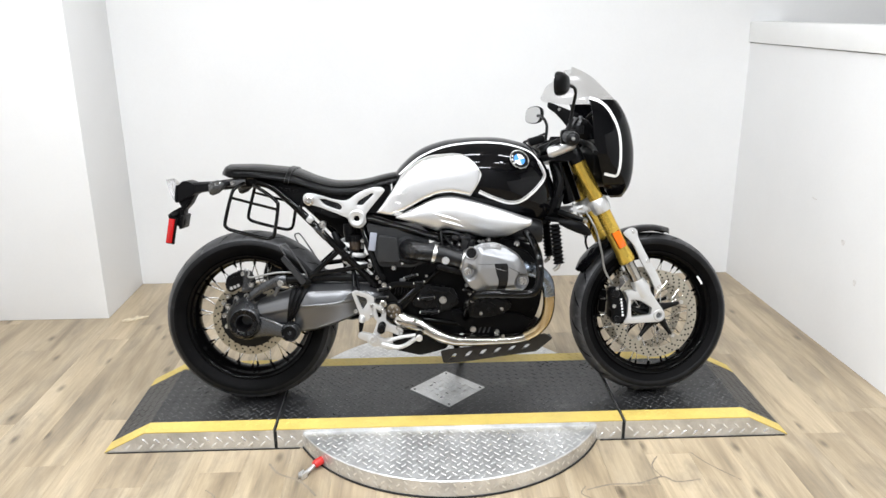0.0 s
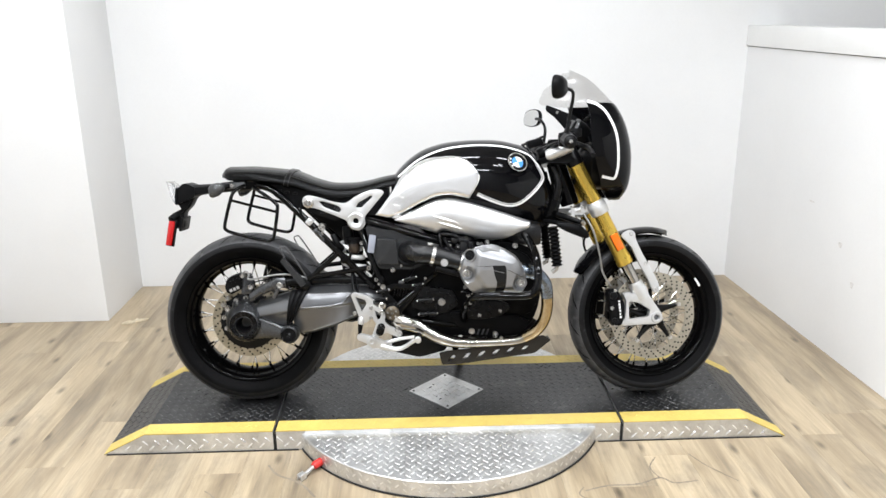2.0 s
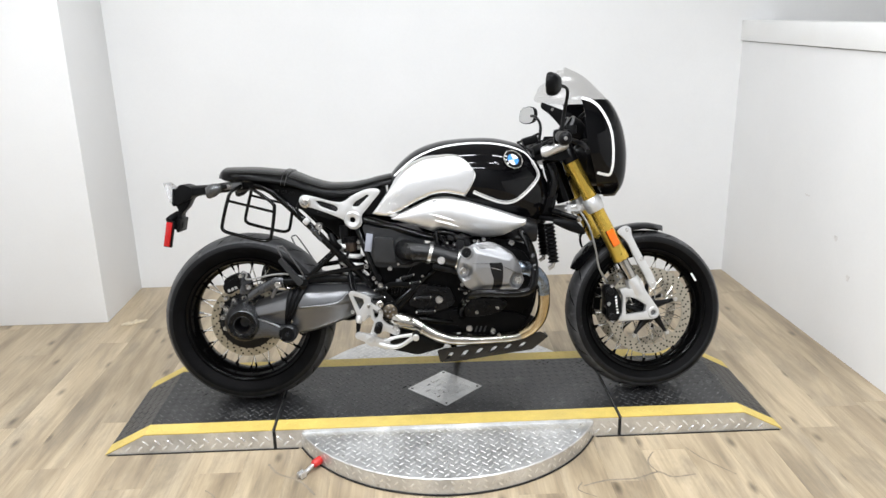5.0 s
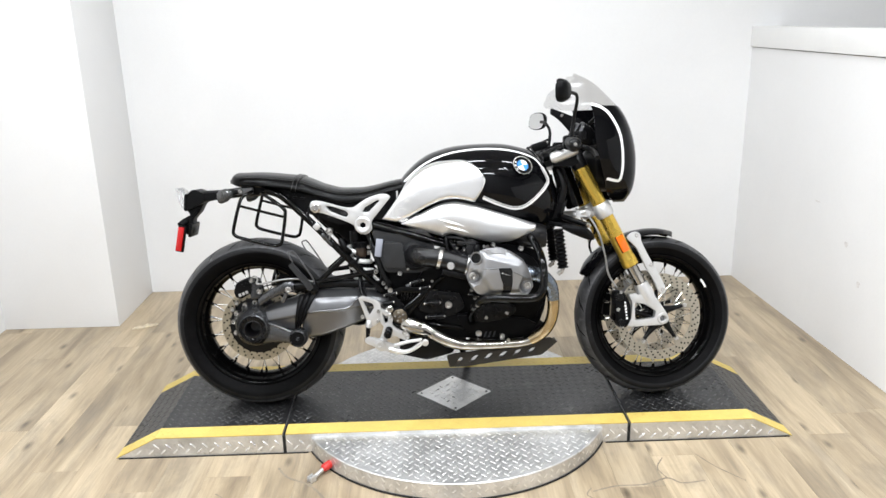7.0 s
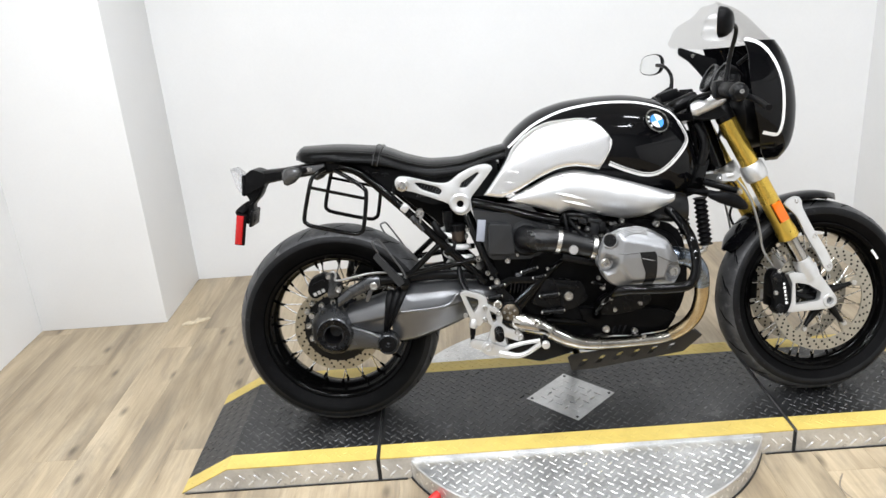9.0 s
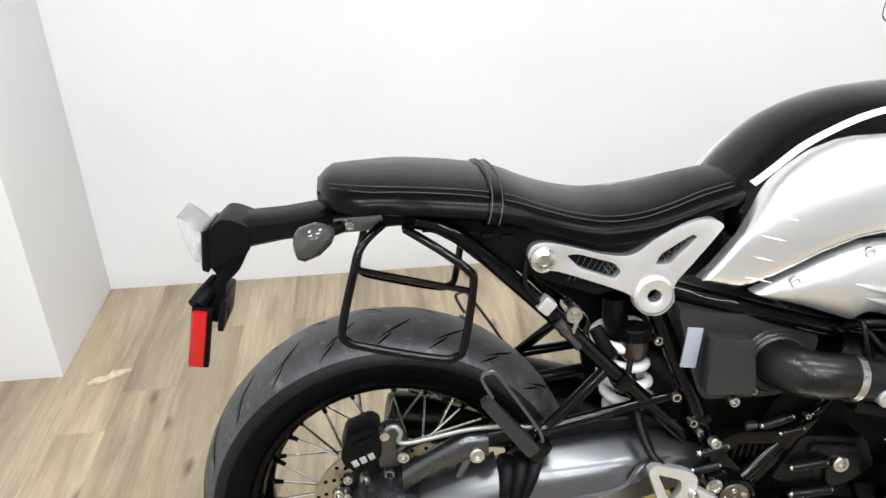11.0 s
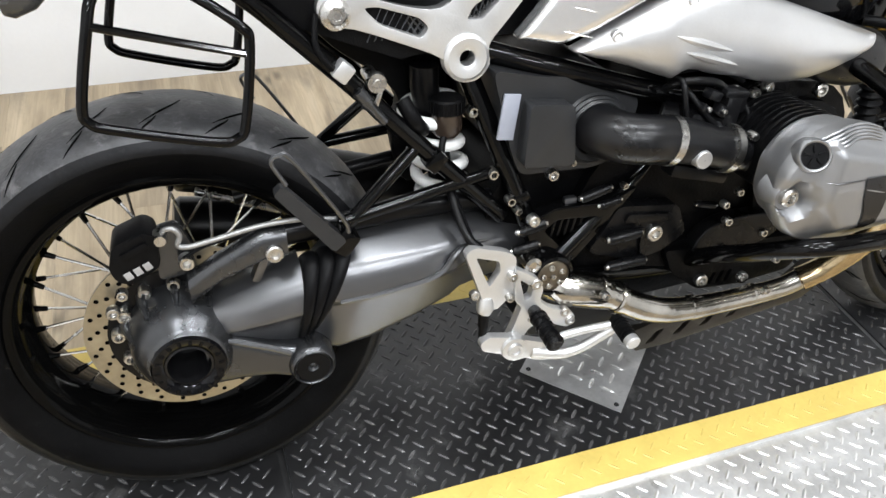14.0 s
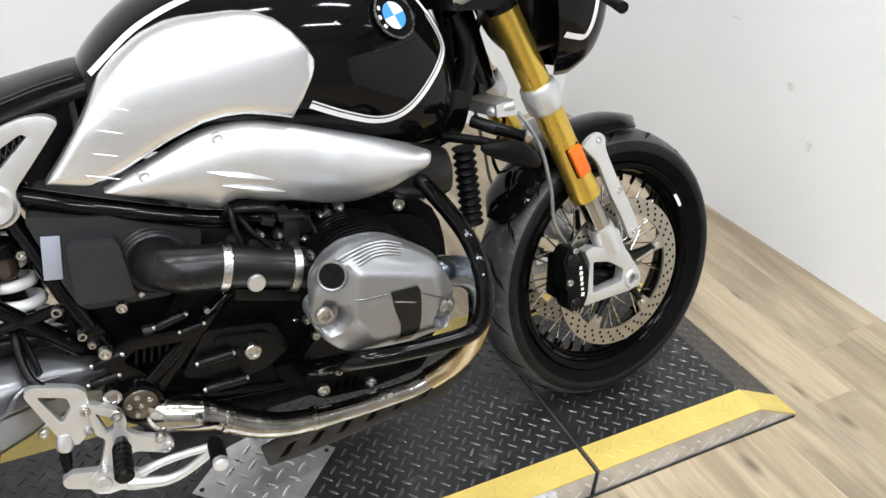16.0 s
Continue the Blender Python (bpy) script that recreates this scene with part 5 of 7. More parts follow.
link = part("torque_link", beam(B(), [(-0.7, 0.41, -0.115, 0.02, 0.016), (-0.66, 0.44, -0.122, 0.018, 0.016), (-0.6, 0.468, -0.127, 0.021, 0.017), (-0.57, 0.468, -0.127, 0.02, 0.016)]), DARKCAST, bike, "grey cast torque link")
part("link_arm", beam(B(), [(-0.57, 0.465, -0.11, 0.014, 0.012), (-0.4, 0.47, -0.1, 0.013, 0.012), (-0.25, 0.46, -0.09, 0.014, 0.012)]), BLACK, link)
screw(bm := B(), -0.588, -0.143, 0.46, 0.012, 0.008)
part("link_screw", bm, ZINC, link)
part("link_tab", box(B(), (-0.605, -0.118, 0.432), (0.012, 0.02, 0.05), 0.003, (0, 25, 0)), CAST, link)

# rear caliper
cal = part("rear_caliper", plate(B(), rounded([(-0.792, 0.45), (-0.782, 0.482), (-0.742, 0.497), (-0.728, 0.486), (-0.73, 0.444), (-0.768, 0.423), (-0.785, 0.43)], 0.008), -0.104, -0.05, [], 0.009, 2), PLASTIC, bike, "black rear brake caliper")
part("caliper_rib", plate(B(), rounded([(-0.776, 0.47), (-0.742, 0.484), (-0.738, 0.476), (-0.772, 0.462)], 0.003), -0.108, -0.1, [], 0.003), PLASTIC, cal)
part("caliper_rib", plate(B(), rounded([(-0.768, 0.486), (-0.745, 0.495), (-0.742, 0.488), (-0.766, 0.479)], 0.003), -0.107, -0.1, [], 0.003), PLASTIC, cal)
bm = B()
for k in range(3):
    box(bm, (-0.77 + 0.0125 * k, -0.1055, 0.438 + 0.005 * k), (0.0095, 0.002, 0.011), 0.0008, (0, -22, 0))
part("caliper_mark", bm, SCUFF, cal, "pale lettering bars")
screws("caliper_screw", [(-0.697, 0.112, 0.452, 0.0105, 0.012), (-0.784, 0.1, 0.41, 0.008, 0.008), (-0.8, 0.1, 0.385, 0.009, 0.008)], cal)
part("caliper_stay", plate(B(), rounded([(-0.735, 0.42), (-0.695, 0.425), (-0.685, 0.46), (-0.7, 0.5), (-0.73, 0.495)], 0.01), -0.1, -0.085, [], 0.003), DARKCAST, cal)
part("brake_line", tube(B(), [(-0.722, -0.115, 0.494), (-0.715, -0.125, 0.507), (-0.705, -0.128, 0.508), (-0.699, -0.128, 0.497), (-0.703, -0.128, 0.484), (-0.69, -0.13, 0.481), (-0.656, -0.132, 0.487), (-0.6, -0.132, 0.496), (-0.55, -0.13, 0.495), (-0.5, -0.12, 0.482)], 0.0036, 10, 5), BRAID, bike, "braided steel brake line")
part("sensor_cable", tube(B(), [(-0.7, -0.12, 0.46), (-0.67, -0.118, 0.472), (-0.62, -0.115, 0.478), (-0.55, -0.1, 0.47)], 0.0025, 8, 5), PLASTIC, bike)
part("line_banjo", lathe(B(), [(0.0005, -0.128), (0.007, -0.128), (0.008, -0.125), (0.0085, -0.105), (0.0005, -0.105)], (-0.723, 0, 0.493), 16), ZINC, bike)

# engine
part("engine_block", loft(B(), [[(x, y, z) for x, z in soft([(-0.13, 0.33), (-0.15, 0.42), (-0.1, 0.52), (0.0, 0.58), (0.15, 0.6), (0.29, 0.58), (0.335, 0.5), (0.33, 0.36), (0.26, 0.27), (0.05, 0.26), (-0.07, 0.28)], 3)] for y in (-0.125, -0.12, 0.12, 0.125)]), ENGINE, bike, "black cast engine block", 30)
part("gearbox", loft(B(), [[(x, y, z) for x, z in soft([(-0.28, 0.42), (-0.25, 0.5), (-0.15, 0.53), (-0.05, 0.5), (-0.03, 0.4), (-0.06, 0.32), (-0.18, 0.3), (-0.26, 0.34)], 3)] for y in (-0.105, -0.1, 0.1, 0.105)]), ENGINE, bike, "black cast gearbox", 30)
part("front_cover", plate(B(), soft([(0.2, 0.56), (0.29, 0.55), (0.325, 0.46), (0.32, 0.37), (0.25, 0.31), (0.2, 0.33), (0.17, 0.42)], 3), -0.14, -0.12, [], 0.006), ENGINE, bike)
part("sump", plate(B(), rounded([(-0.06, 0.26), (0.28, 0.27), (0.31, 0.35), (0.25, 0.37), (0.0, 0.35), (-0.07, 0.33)], 0.02), -0.135, 0.135, [], 0.01), ENGINE, bike)
starter_line = rounded([(-0.085, 0.445), (0.02, 0.432), (0.042, 0.378), (0.0, 0.352), (-0.05, 0.345), (-0.13, 0.375), (-0.105, 0.41)], 0.012)
starter = part("starter_cover", plate(B(), starter_line, -0.152, -0.1, [], 0.01, 3), SATIN, bike, "satin black starter cover")
part("cover_ridge", plate(B(), rounded([(-0.07, 0.432), (0.005, 0.422), (0.015, 0.41), (-0.075, 0.418)], 0.004), -0.158, -0.15, [], 0.004), SATIN, starter)
part("cover_ridge", plate(B(), rounded([(-0.045, 0.405), (-0.038, 0.405), (-0.03, 0.352), (-0.04, 0.352)], 0.003), -0.158, -0.15, [], 0.003), SATIN, starter)
for x0, z0, x1, z1, y, r in ((-0.103, 0.398, -0.05, 0.402, 0.163, 0.0085), (-0.098, 0.349, -0.036, 0.351, 0.163, 0.0085), (-0.152, 0.472, -0.108, 0.483, 0.155, 0.007), (-0.118, 0.452, -0.085, 0.457, 0.15, 0.006), (0.055, 0.425, 0.088, 0.418, 0.15, 0.006), (-0.245, 0.43, -0.205, 0.438, 0.15, 0.008), (-0.255, 0.4, -0.215, 0.405, 0.15, 0.0075)):
    pin = part("engine_pin", tube(B(), [(x0, -y, z0), (x0 + 0.004, -y, z0), (x1, -y, z1)], [r * 0.8, r, r], 12), SATIN, bike, "black threaded pin with a bright end")
    part("pin_end", tube(B(), [(x0 - 0.004, -y, z0), (x0 + 0.001, -y, z0)], [r * 0.55, r * 0.62], 10), ZINC, pin)
    part("pin_end", tube(B(), [(x1 - 0.001, -y, z1), (x1 + 0.004, -y, z1)], [r * 0.62, r * 0.5], 10), ZINC, pin)
bm = B()
box(bm, (-0.118, -0.14, 0.445), (0.03, 0.012, 0.014), 0.003, (0, 15, 0))
box(bm, (-0.16, -0.135, 0.455), (0.02, 0.012, 0.024), 0.004)
part("sensor_plug", bm, CAST, bike)
bm = B()
for k in range(7):
    box(bm, (-0.185 + 0.011 * k, -0.127, 0.425), (0.004, 0.03, 0.035), 0.001, (0, 12, 0))
part("gearbox_rib", bm, SATIN, bike)
part("guard_plate", plate(B(), rounded([(0.01, 0.35), (0.03, 0.305), (0.085, 0.262), (0.17, 0.255), (0.27, 0.265), (0.3, 0.31), (0.25, 0.335), (0.1, 0.34)], 0.012), -0.152, -0.136, [rounded([(0.105 + 0.016 * k, 0.266), (0.112 + 0.016 * k, 0.266), (0.12 + 0.016 * k, 0.288), (0.113 + 0.016 * k, 0.288)], 0.002) for k in range(3)], 0.004), ENGINE, bike, "black engine guard plate with three slots")
part("slot_back", box(B(), (0.13, -0.1375, 0.277), (0.06, 0.002, 0.03)), CAST, bike)
part("oil_cover", plate(B(), soft([(0.06, 0.335), (0.075, 0.375), (0.12, 0.392), (0.19, 0.39), (0.225, 0.37), (0.2, 0.34), (0.12, 0.325)], 3), -0.158, -0.13, [], 0.008, 3), SATIN, bike, "satin black oval casing")
screws("casing_screw", [(0.115, 0.158, 0.34, 0.007, 0.006), (0.19, 0.158, 0.355, 0.007, 0.006)], bike)
for x, y, z, r in ((-0.018, -0.152, 0.39, 0.0135), (0.088, -0.153, 0.281, 0.0115), (0.172, -0.153, 0.269, 0.0105), (0.245, -0.142, 0.586, 0.011), (0.126, -0.14, 0.594, 0.007), (0.146, -0.14, 0.601, 0.0085), (0.083, -0.15, 0.566, 0.0075), (0.09, -0.16, 0.54, 0.006), (0.073, -0.2, 0.42, 0.007), (-0.19, -0.13, 0.505, 0.009), (0.062, -0.2, 0.45, 0.006), (0.06, -0.14, 0.612, 0.006), (-0.225, -0.151, 0.448, 0.0095), (-0.075, -0.14, 0.475, 0.005), (-0.16, -0.13, 0.52, 0.005), (0.2, -0.14, 0.36, 0.007)):
    screws("engine_screw", [(x, y, z, r, 0.008)], bike)

head_line = rounded([(0.047, 0.5), (0.05, 0.556), (0.075, 0.59), (0.108, 0.608), (0.155, 0.611), (0.196, 0.6), (0.242, 0.57), (0.269, 0.52), (0.277, 0.474), (0.262, 0.444), (0.2, 0.433), (0.13, 0.437), (0.09, 0.446), (0.066, 0.464)], 0.014)
HX, HZ = 0.16, 0.522
COVER_BOLTS = ((0.07, 0.515), (0.252, 0.479))


def head_ring(y, s, dz=0.0, dx=0.0):
    return [(HX + (x - HX) * s + dx, y, HZ + (z - HZ) * s + dz) for x, z in head_line]


def soft_min(a, b, k=0.005):
    t = max(0.0, k - abs(a - b)) / k
    return min(a, b) - t * t * k / 4


def cover_y(x, z):
    """Domed face of the rocker cover: a raised facet in its middle and a pocket round each bolt."""
    u, v = abs(x - 0.16) / 0.122, abs(z - 0.522) / 0.1
    r = (u ** 2.5 + v ** 2.5) ** 0.4
    dome = 0.29 + 0.046 * math.sqrt(max(0.0, 1 - min(1.0, r) ** 2.2))
    facet = 0.345 - 0.05 * abs(z - 0.53)
    for nx, nz, d, k in ((-1.0, 0.15, -0.028, 1.0), (0.25, 1.0, 0.607, 1.1), (1.0, 0.15, 0.306, 0.8), (0.0, -1.0, -0.474, 1.0), (-0.8, -0.6, -0.394, 1.0)):
        facet = soft_min(facet, 0.345 - k * (nx * x + nz * z - d))
    h = -soft_min(-dome, -facet, 0.004)
    for bx, bz in COVER_BOLTS:
        q = math.hypot(x - bx, z - bz)
        f = min(1, max(0, (q - 0.019) / 0.017))
        h = soft_min(h, 0.3 + 0.06 * f, 0.003)
    return max(h, 0.29)


for side in (-1, 1):
    s = side
    bm = B()
    loft(bm, [head_ring(s * 0.12, 0.64), head_ring(s * 0.25, 0.68)])
    cyl = part("cylinder", bm, ENGINE, bike, "black finned engine cylinder", 30)
    cyl.location = (-0.009, s * 0.006, 0.003)
    for k in range(10):
        y = s * (0.135 + 0.0115 * k)
        part("cooling_fin", loft(B(), [head_ring(y - 0.0018, 0.72, 0.006, 0.01), head_ring(y + 0.0018, 0.72, 0.006, 0.01)]), BLACK, cyl)
    rings = [head_ring(s * y, k) for y, k in ((0.244, 0.82), (0.248, 0.85), (0.254, 0.855), (0.258, 0.85), (0.28, 0.925), (0.296, 0.968))]
    for i in range(47):
        k = 0.97 - 0.95 * i / 46
        rings.append([(x, s * (min(cover_y(x, z), 0.299 + 0.01 * i) if i < 5 else cover_y(x, z)), z) for x, _, z in head_ring(0, k)])
    cover = part("rocker_cover", loft(B(), rings), HEADGREY, cyl, "silver grey rocker cover", 50)
    for k in range(5):
        f = 0.975 - 0.042 * k
        pts = [(HX + (x - HX) * f, HZ + (z - HZ) * f) for x, z in ((0.078, 0.592), (0.108, 0.606), (0.135, 0.61), (0.16, 0.61), (0.185, 0.603))]
        pts = [(x, s * (cover_y(x, z) + 0.0005), z) for x, z in pts]
        part("cover_rib", tube(B(), pts, [0.001, 0.0022, 0.0026, 0.0026, 0.001], 6, 4), HEADGREY, cover)
    for x, z in COVER_BOLTS:
        y = 0.304
        lathe(bm := B(), [(0.0005, s * (y + 0.006)), (0.005, s * (y + 0.006)), (0.007, s * (y + 0.012)), (0.0105, s * (y + 0.012)), (0.013, s * (y + 0.009)), (0.0135, s * (y - 0.01))], (x, 0, z), 24)
        part("cover_bolt", bm, ZINC, cover)
        lathe(bm := B(), [(0.0125, s * (y + 0.002)), (0.019, s * (y + 0.003)), (0.0215, s * (y - 0.003)), (0.022, s * (y - 0.03))], (x, 0, z), 28)
        part("bolt_boss", bm, HEADGREY, cover)
    px, pz = 0.082, 0.577
    slope = Vector(((cover_y(px + 0.012, pz) - cover_y(px - 0.012, pz)) / 0.024, -1.0, (cover_y(px, pz + 0.012) - cover_y(px, pz - 0.012)) / 0.024))
    tilt = Matrix.Translation((px, s * (cover_y(px, pz) + 0.001), pz)) @ Vector((0, s, 0)).rotation_difference(Vector((-slope.x, s, -slope.z)).normalized()).to_matrix().to_4x4()
    bm = lathe(B(), [(0.0165, s * -0.004), (0.0175, s * 0.0045), (0.0195, s * 0.006), (0.0215, s * 0.004), (0.0225, s * -0.004), (0.023, s * -0.02)], (0, 0, 0), 32)
    bm.transform(tilt)
    part("plug_collar", bm, HEADGREY, cover)
    lathe(bm := B(), [(0.0005, s * 0.0025), (0.0168, s * 0.0025), (0.0168, s * -0.01)], (0, 0, 0), 28)
    for k in range(5):
        a = 0.4 + math.tau * k / 5
        box(bm, (0.009 * math.cos(a), s * 0.003, 0.009 * math.sin(a)), (0.009, 0.003, 0.0028), 0.0008, (0, -math.degrees(a), 0))
    bm.transform(tilt)
    part("plug_hole", bm, PLASTIC, cover, "dark plug hole")
    rows = [[(x0 + (x1 - x0) * k / 5, s * (cover_y(x0 + (x1 - x0) * k / 5, z) + 0.0018), z) for k in range(6)] for x0, x1, z in ((0.154, 0.195, 0.545), (0.156, 0.199, 0.537), (0.16, 0.2, 0.515), (0.168, 0.199, 0.49), (0.167, 0.196, 0.472), (0.163, 0.192, 0.458), (0.162, 0.19, 0.45))]
    part("cover_inlay", loft(B(), rows, False, False), INLET, cover, "dark inlay on the rocker cover", 60)
    for x0, z0, x1, z1 in ((0.1, 0.543, 0.154, 0.543), (0.199, 0.533, 0.245, 0.509), (0.155, 0.53, 0.199, 0.518)):
        pts = [(x0 + (x1 - x0) * k / 6, s * (cover_y(x0 + (x1 - x0) * k / 6, z0 + (z1 - z0) * k / 6) + 0.0006), z0 + (z1 - z0) * k / 6) for k in range(7)]
        part("cover_groove", tube(B(), pts, [0.0004, 0.0013, 0.0015, 0.0015, 0.0015, 0.0013, 0.0004], 6), CAST if x0 != 0.155 else HEADGREY, cover)
    # engine guard and header pipe
    guard = part("engine_guard", tube(B(), [(0.275, s * 0.1, 0.64), (0.29, s * 0.2, 0.618), (0.303, s * 0.29, 0.578), (0.306, s * 0.335, 0.53), (0.302, s * 0.348, 0.48), (0.284, s * 0.35, 0.451), (0.245, s * 0.35, 0.444), (0.16, s * 0.348, 0.446), (0.105, s * 0.333, 0.442), (0.076, s * 0.27, 0.405), (0.066, s * 0.2, 0.362), (0.072, s * 0.15, 0.325)], 0.0135, 18, 6), FRAME, bike, "glossy black tubular engine guard")
    guard.location = (-0.009, 0, 0)
    screws("guard_screw", [(0.083, 0.3, 0.417, 0.006, 0.014)], guard, side=s)
    part("exhaust_elbow", tube(B(), [(0.215, s * 0.262, 0.512), (0.262, s * 0.266, 0.514), (0.306, s * 0.264, 0.5), (0.334, s * 0.257, 0.466), (0.343, s * 0.245, 0.42)], [0.026, 0.0255, 0.024, 0.0225, 0.021], 24, 6), BLUED, bike, "heat-blued grey exhaust elbow at the cylinder head")
    part("elbow_flange", tube(B(), [(0.244, s * 0.265, 0.513), (0.247, s * 0.265, 0.513), (0.256, s * 0.266, 0.514)], [0.028, 0.031, 0.031], 24), CAST, bike)
    part("header_pipe", tube(B(), [(0.343, s * 0.246, 0.424), (0.345, s * 0.232, 0.378), (0.336, s * 0.212, 0.326), (0.31, s * 0.193, 0.285), (0.272, s * 0.181, 0.26)], 0.0205, 22, 6), HEADER, bike, "heat-tinted exhaust header pipe")
    part("exhaust_pipe", tube(B(), [(0.29, s * 0.18, 0.268), (0.238, s * 0.18, 0.25), (0.115, s * 0.18, 0.246), (0.025, s * 0.178, 0.25), (-0.035, s * 0.175, 0.268), (-0.1, s * 0.165, 0.304)], [0.0175, 0.017, 0.018, 0.021, 0.0225, 0.023], 28, 6), PIPE, bike, "chromed exhaust pipe with patchy reflections in its colour")
    for c, d, r in ((Vector((0.18, s * 0.18, 0.248)), Vector((1, 0, 0.01)), 0.0185), (Vector((0.06, s * 0.179, 0.248)), Vector((1, 0, -0.03)), 0.0212), (Vector((-0.078, s * 0.169, 0.292)), Vector((0.065, 0, -0.036)), 0.0262), (Vector((-0.112, s * 0.163, 0.308)), Vector((0.065, 0, -0.03)), 0.0285)):
        d = d.normalized()
        part("pipe_clamp", tube(B(), [c - d * 0.006, c - d * 0.004, c + d * 0.004, c + d * 0.006], [r - 0.0025, r, r, r - 0.0025], 26), PIPE, bike)
    screws("clamp_screw", [(-0.12, 0.198, 0.325, 0.007, 0.008), (0.19, 0.196, 0.265, 0.006, 0.006)], bike, side=s)
part("pipe_joint", tube(B(), [(-0.095, -0.166, 0.302), (-0.14, -0.16, 0.316), (-0.18, -0.14, 0.322), (-0.24, 0, 0.3)], [0.026, 0.029, 0.029, 0.026], 20, 3), PIPE, bike)

# inlet and airbox
part("airbox", loft(B(), [[(x, y, z) for x, z in rounded([(-0.285, 0.665), (-0.21, 0.648), (-0.1, 0.64), (-0.06, 0.6), (-0.08, 0.52), (-0.12, 0.505), (-0.24, 0.51), (-0.255, 0.55)], 0.015)] for y in (-0.128, -0.12, 0.12, 0.128)]), AIRBOX, bike, "dark grey plastic airbox", 30)
part("airbox_lid", plate(B(), rounded([(-0.24, 0.622), (-0.176, 0.615), (-0.168, 0.527), (-0.246, 0.533)], 0.008), -0.155, -0.12, [], 0.012, 2), AIRBOX, bike, "dark grey airbox lid")
part("airbox_label", box(B(), (-0.262, -0.131, 0.6), (0.024, 0.004, 0.064), 0.001, (0, 8, 0)), PAPER, bike, "pale label")
inlet = part("inlet_duct", tube(B(), [(-0.135, -0.11, 0.572), (-0.128, -0.16, 0.572), (-0.098, -0.19, 0.57), (-0.04, -0.19, 0.562), (0.02, -0.19, 0.545), (0.075, -0.19, 0.53)], [0.036, 0.036, 0.034, 0.033, 0.03, 0.03], 24, 6), INLET, bike, "black inlet duct with two silver clamps")
bm = B()
for k in range(3):
    r = 0.05 - 0.0035 * k
    lathe(bm, [(r, -0.128 - 0.006 * k), (r + 0.003, -0.13 - 0.006 * k), (r, -0.134 - 0.006 * k), (r - 0.008, -0.13 - 0.006 * k)], (-0.132, 0, 0.567), 40, "y", True)
part("inlet_collar", bm, AIRBOX, inlet)
d = Vector((0.115, 0, -0.03)).normalized()
for x, z in ((-0.047, 0.562), (0.052, 0.5365)):
    c = Vector((x, -0.19, z))
    part("hose_clamp", tube(B(), [c - d * 0.006, c + d * 0.006], 0.0355, 28), ZINC, inlet, "silver hose clamp")
bm = B()
box(bm, (0.01, -0.185, 0.505), (0.1, 0.03, 0.02), 0.006, (0, 15, 0))
box(bm, (0.02, -0.15, 0.55), (0.07, 0.06, 0.07), 0.01, (0, 15, 0))
part("throttle_body", bm, BLACK, inlet)
lathe(bm := B(), [(0.0005, -0.226), (0.012, -0.226), (0.0135, -0.223), (0.0135, -0.2), (0.0005, -0.2)], (-0.009, 0, 0.541), 24)
part("throttle_cap", bm, ALU_MATT, inlet)
for side in (-1, 1):
    part("left_duct" if side > 0 else "duct_neck", tube(B(), [(-0.02, side * 0.12, 0.57), (0.08, side * 0.19, 0.53), (0.1, side * 0.2, 0.525)], 0.028, 16, 4), PLASTIC, bike)
for pts, r, m, label in (([(-0.02, -0.13, 0.625), (-0.022, -0.165, 0.635), (-0.02, -0.178, 0.605), (-0.012, -0.18, 0.575), (-0.004, -0.185, 0.556)], 0.0042, BLACK, "black throttle cable"),
                     ([(-0.03, -0.13, 0.61), (-0.015, -0.16, 0.632), (0.03, -0.165, 0.628), (0.052, -0.165, 0.615)], 0.006, BLACK, "black throttle cable"),
                     ([(-0.012, -0.15, 0.625), (0.0, -0.175, 0.605), (0.014, -0.18, 0.588), (0.03, -0.185, 0.572)], 0.0045, PLASTIC, "black wiring loom"),
                     ([(-0.018, -0.14, 0.64), (0.02, -0.15, 0.645), (0.06, -0.15, 0.635), (0.1, -0.14, 0.615)], 0.005, PLASTIC, "black wiring loom"),
                     ([(0.09, -0.14, 0.6), (0.1, -0.165, 0.575), (0.095, -0.17, 0.55), (0.082, -0.18, 0.535)], 0.004, PLASTIC, "black wiring loom")):
    part("cable", tube(B(), pts, r, 10, 5), m, bike, label)
for x0, z0, x1, z1, y, r in ((0.03, 0.573, 0.066, 0.528, 0.186, 0.007), (0.02, 0.578, 0.05, 0.545, 0.176, 0.005)):
    rod = part("injector_rod", tube(B(), [(x0, -y, z0), (x0 + 0.3 * (x1 - x0), -y, z0 + 0.3 * (z1 - z0)), (x0 + 0.32 * (x1 - x0), -y, z0 + 0.32 * (z1 - z0)), (x1, -y, z1)], [r, r, r * 0.7, r * 0.7], 12), CAST, bike, "grey injector rod")
    part("rod_collar", tube(B(), [(x0 + 0.45 * (x1 - x0), -y, z0 + 0.45 * (z1 - z0)), (x0 + 0.55 * (x1 - x0), -y, z0 + 0.55 * (z1 - z0))], r * 1.15, 12), BLACK, rod)
for c, size, turn in (((0.06, -0.165, 0.585), (0.026, 0.03, 0.05), 5), ((0.062, -0.168, 0.612), (0.04, 0.028, 0.012), 8), ((0.028, -0.17, 0.612), (0.022, 0.02, 0.014), 20), ((0.04, -0.176, 0.59), (0.016, 0.018, 0.016), 35), ((0.012, -0.176, 0.596), (0.014, 0.016, 0.012), 45), ((0.085, -0.15, 0.59), (0.02, 0.03, 0.03), 0)):
    part("injector_plug", box(B(), c, size, 0.004, (0, turn, 0)), INLET, bike, "black plastic plug")
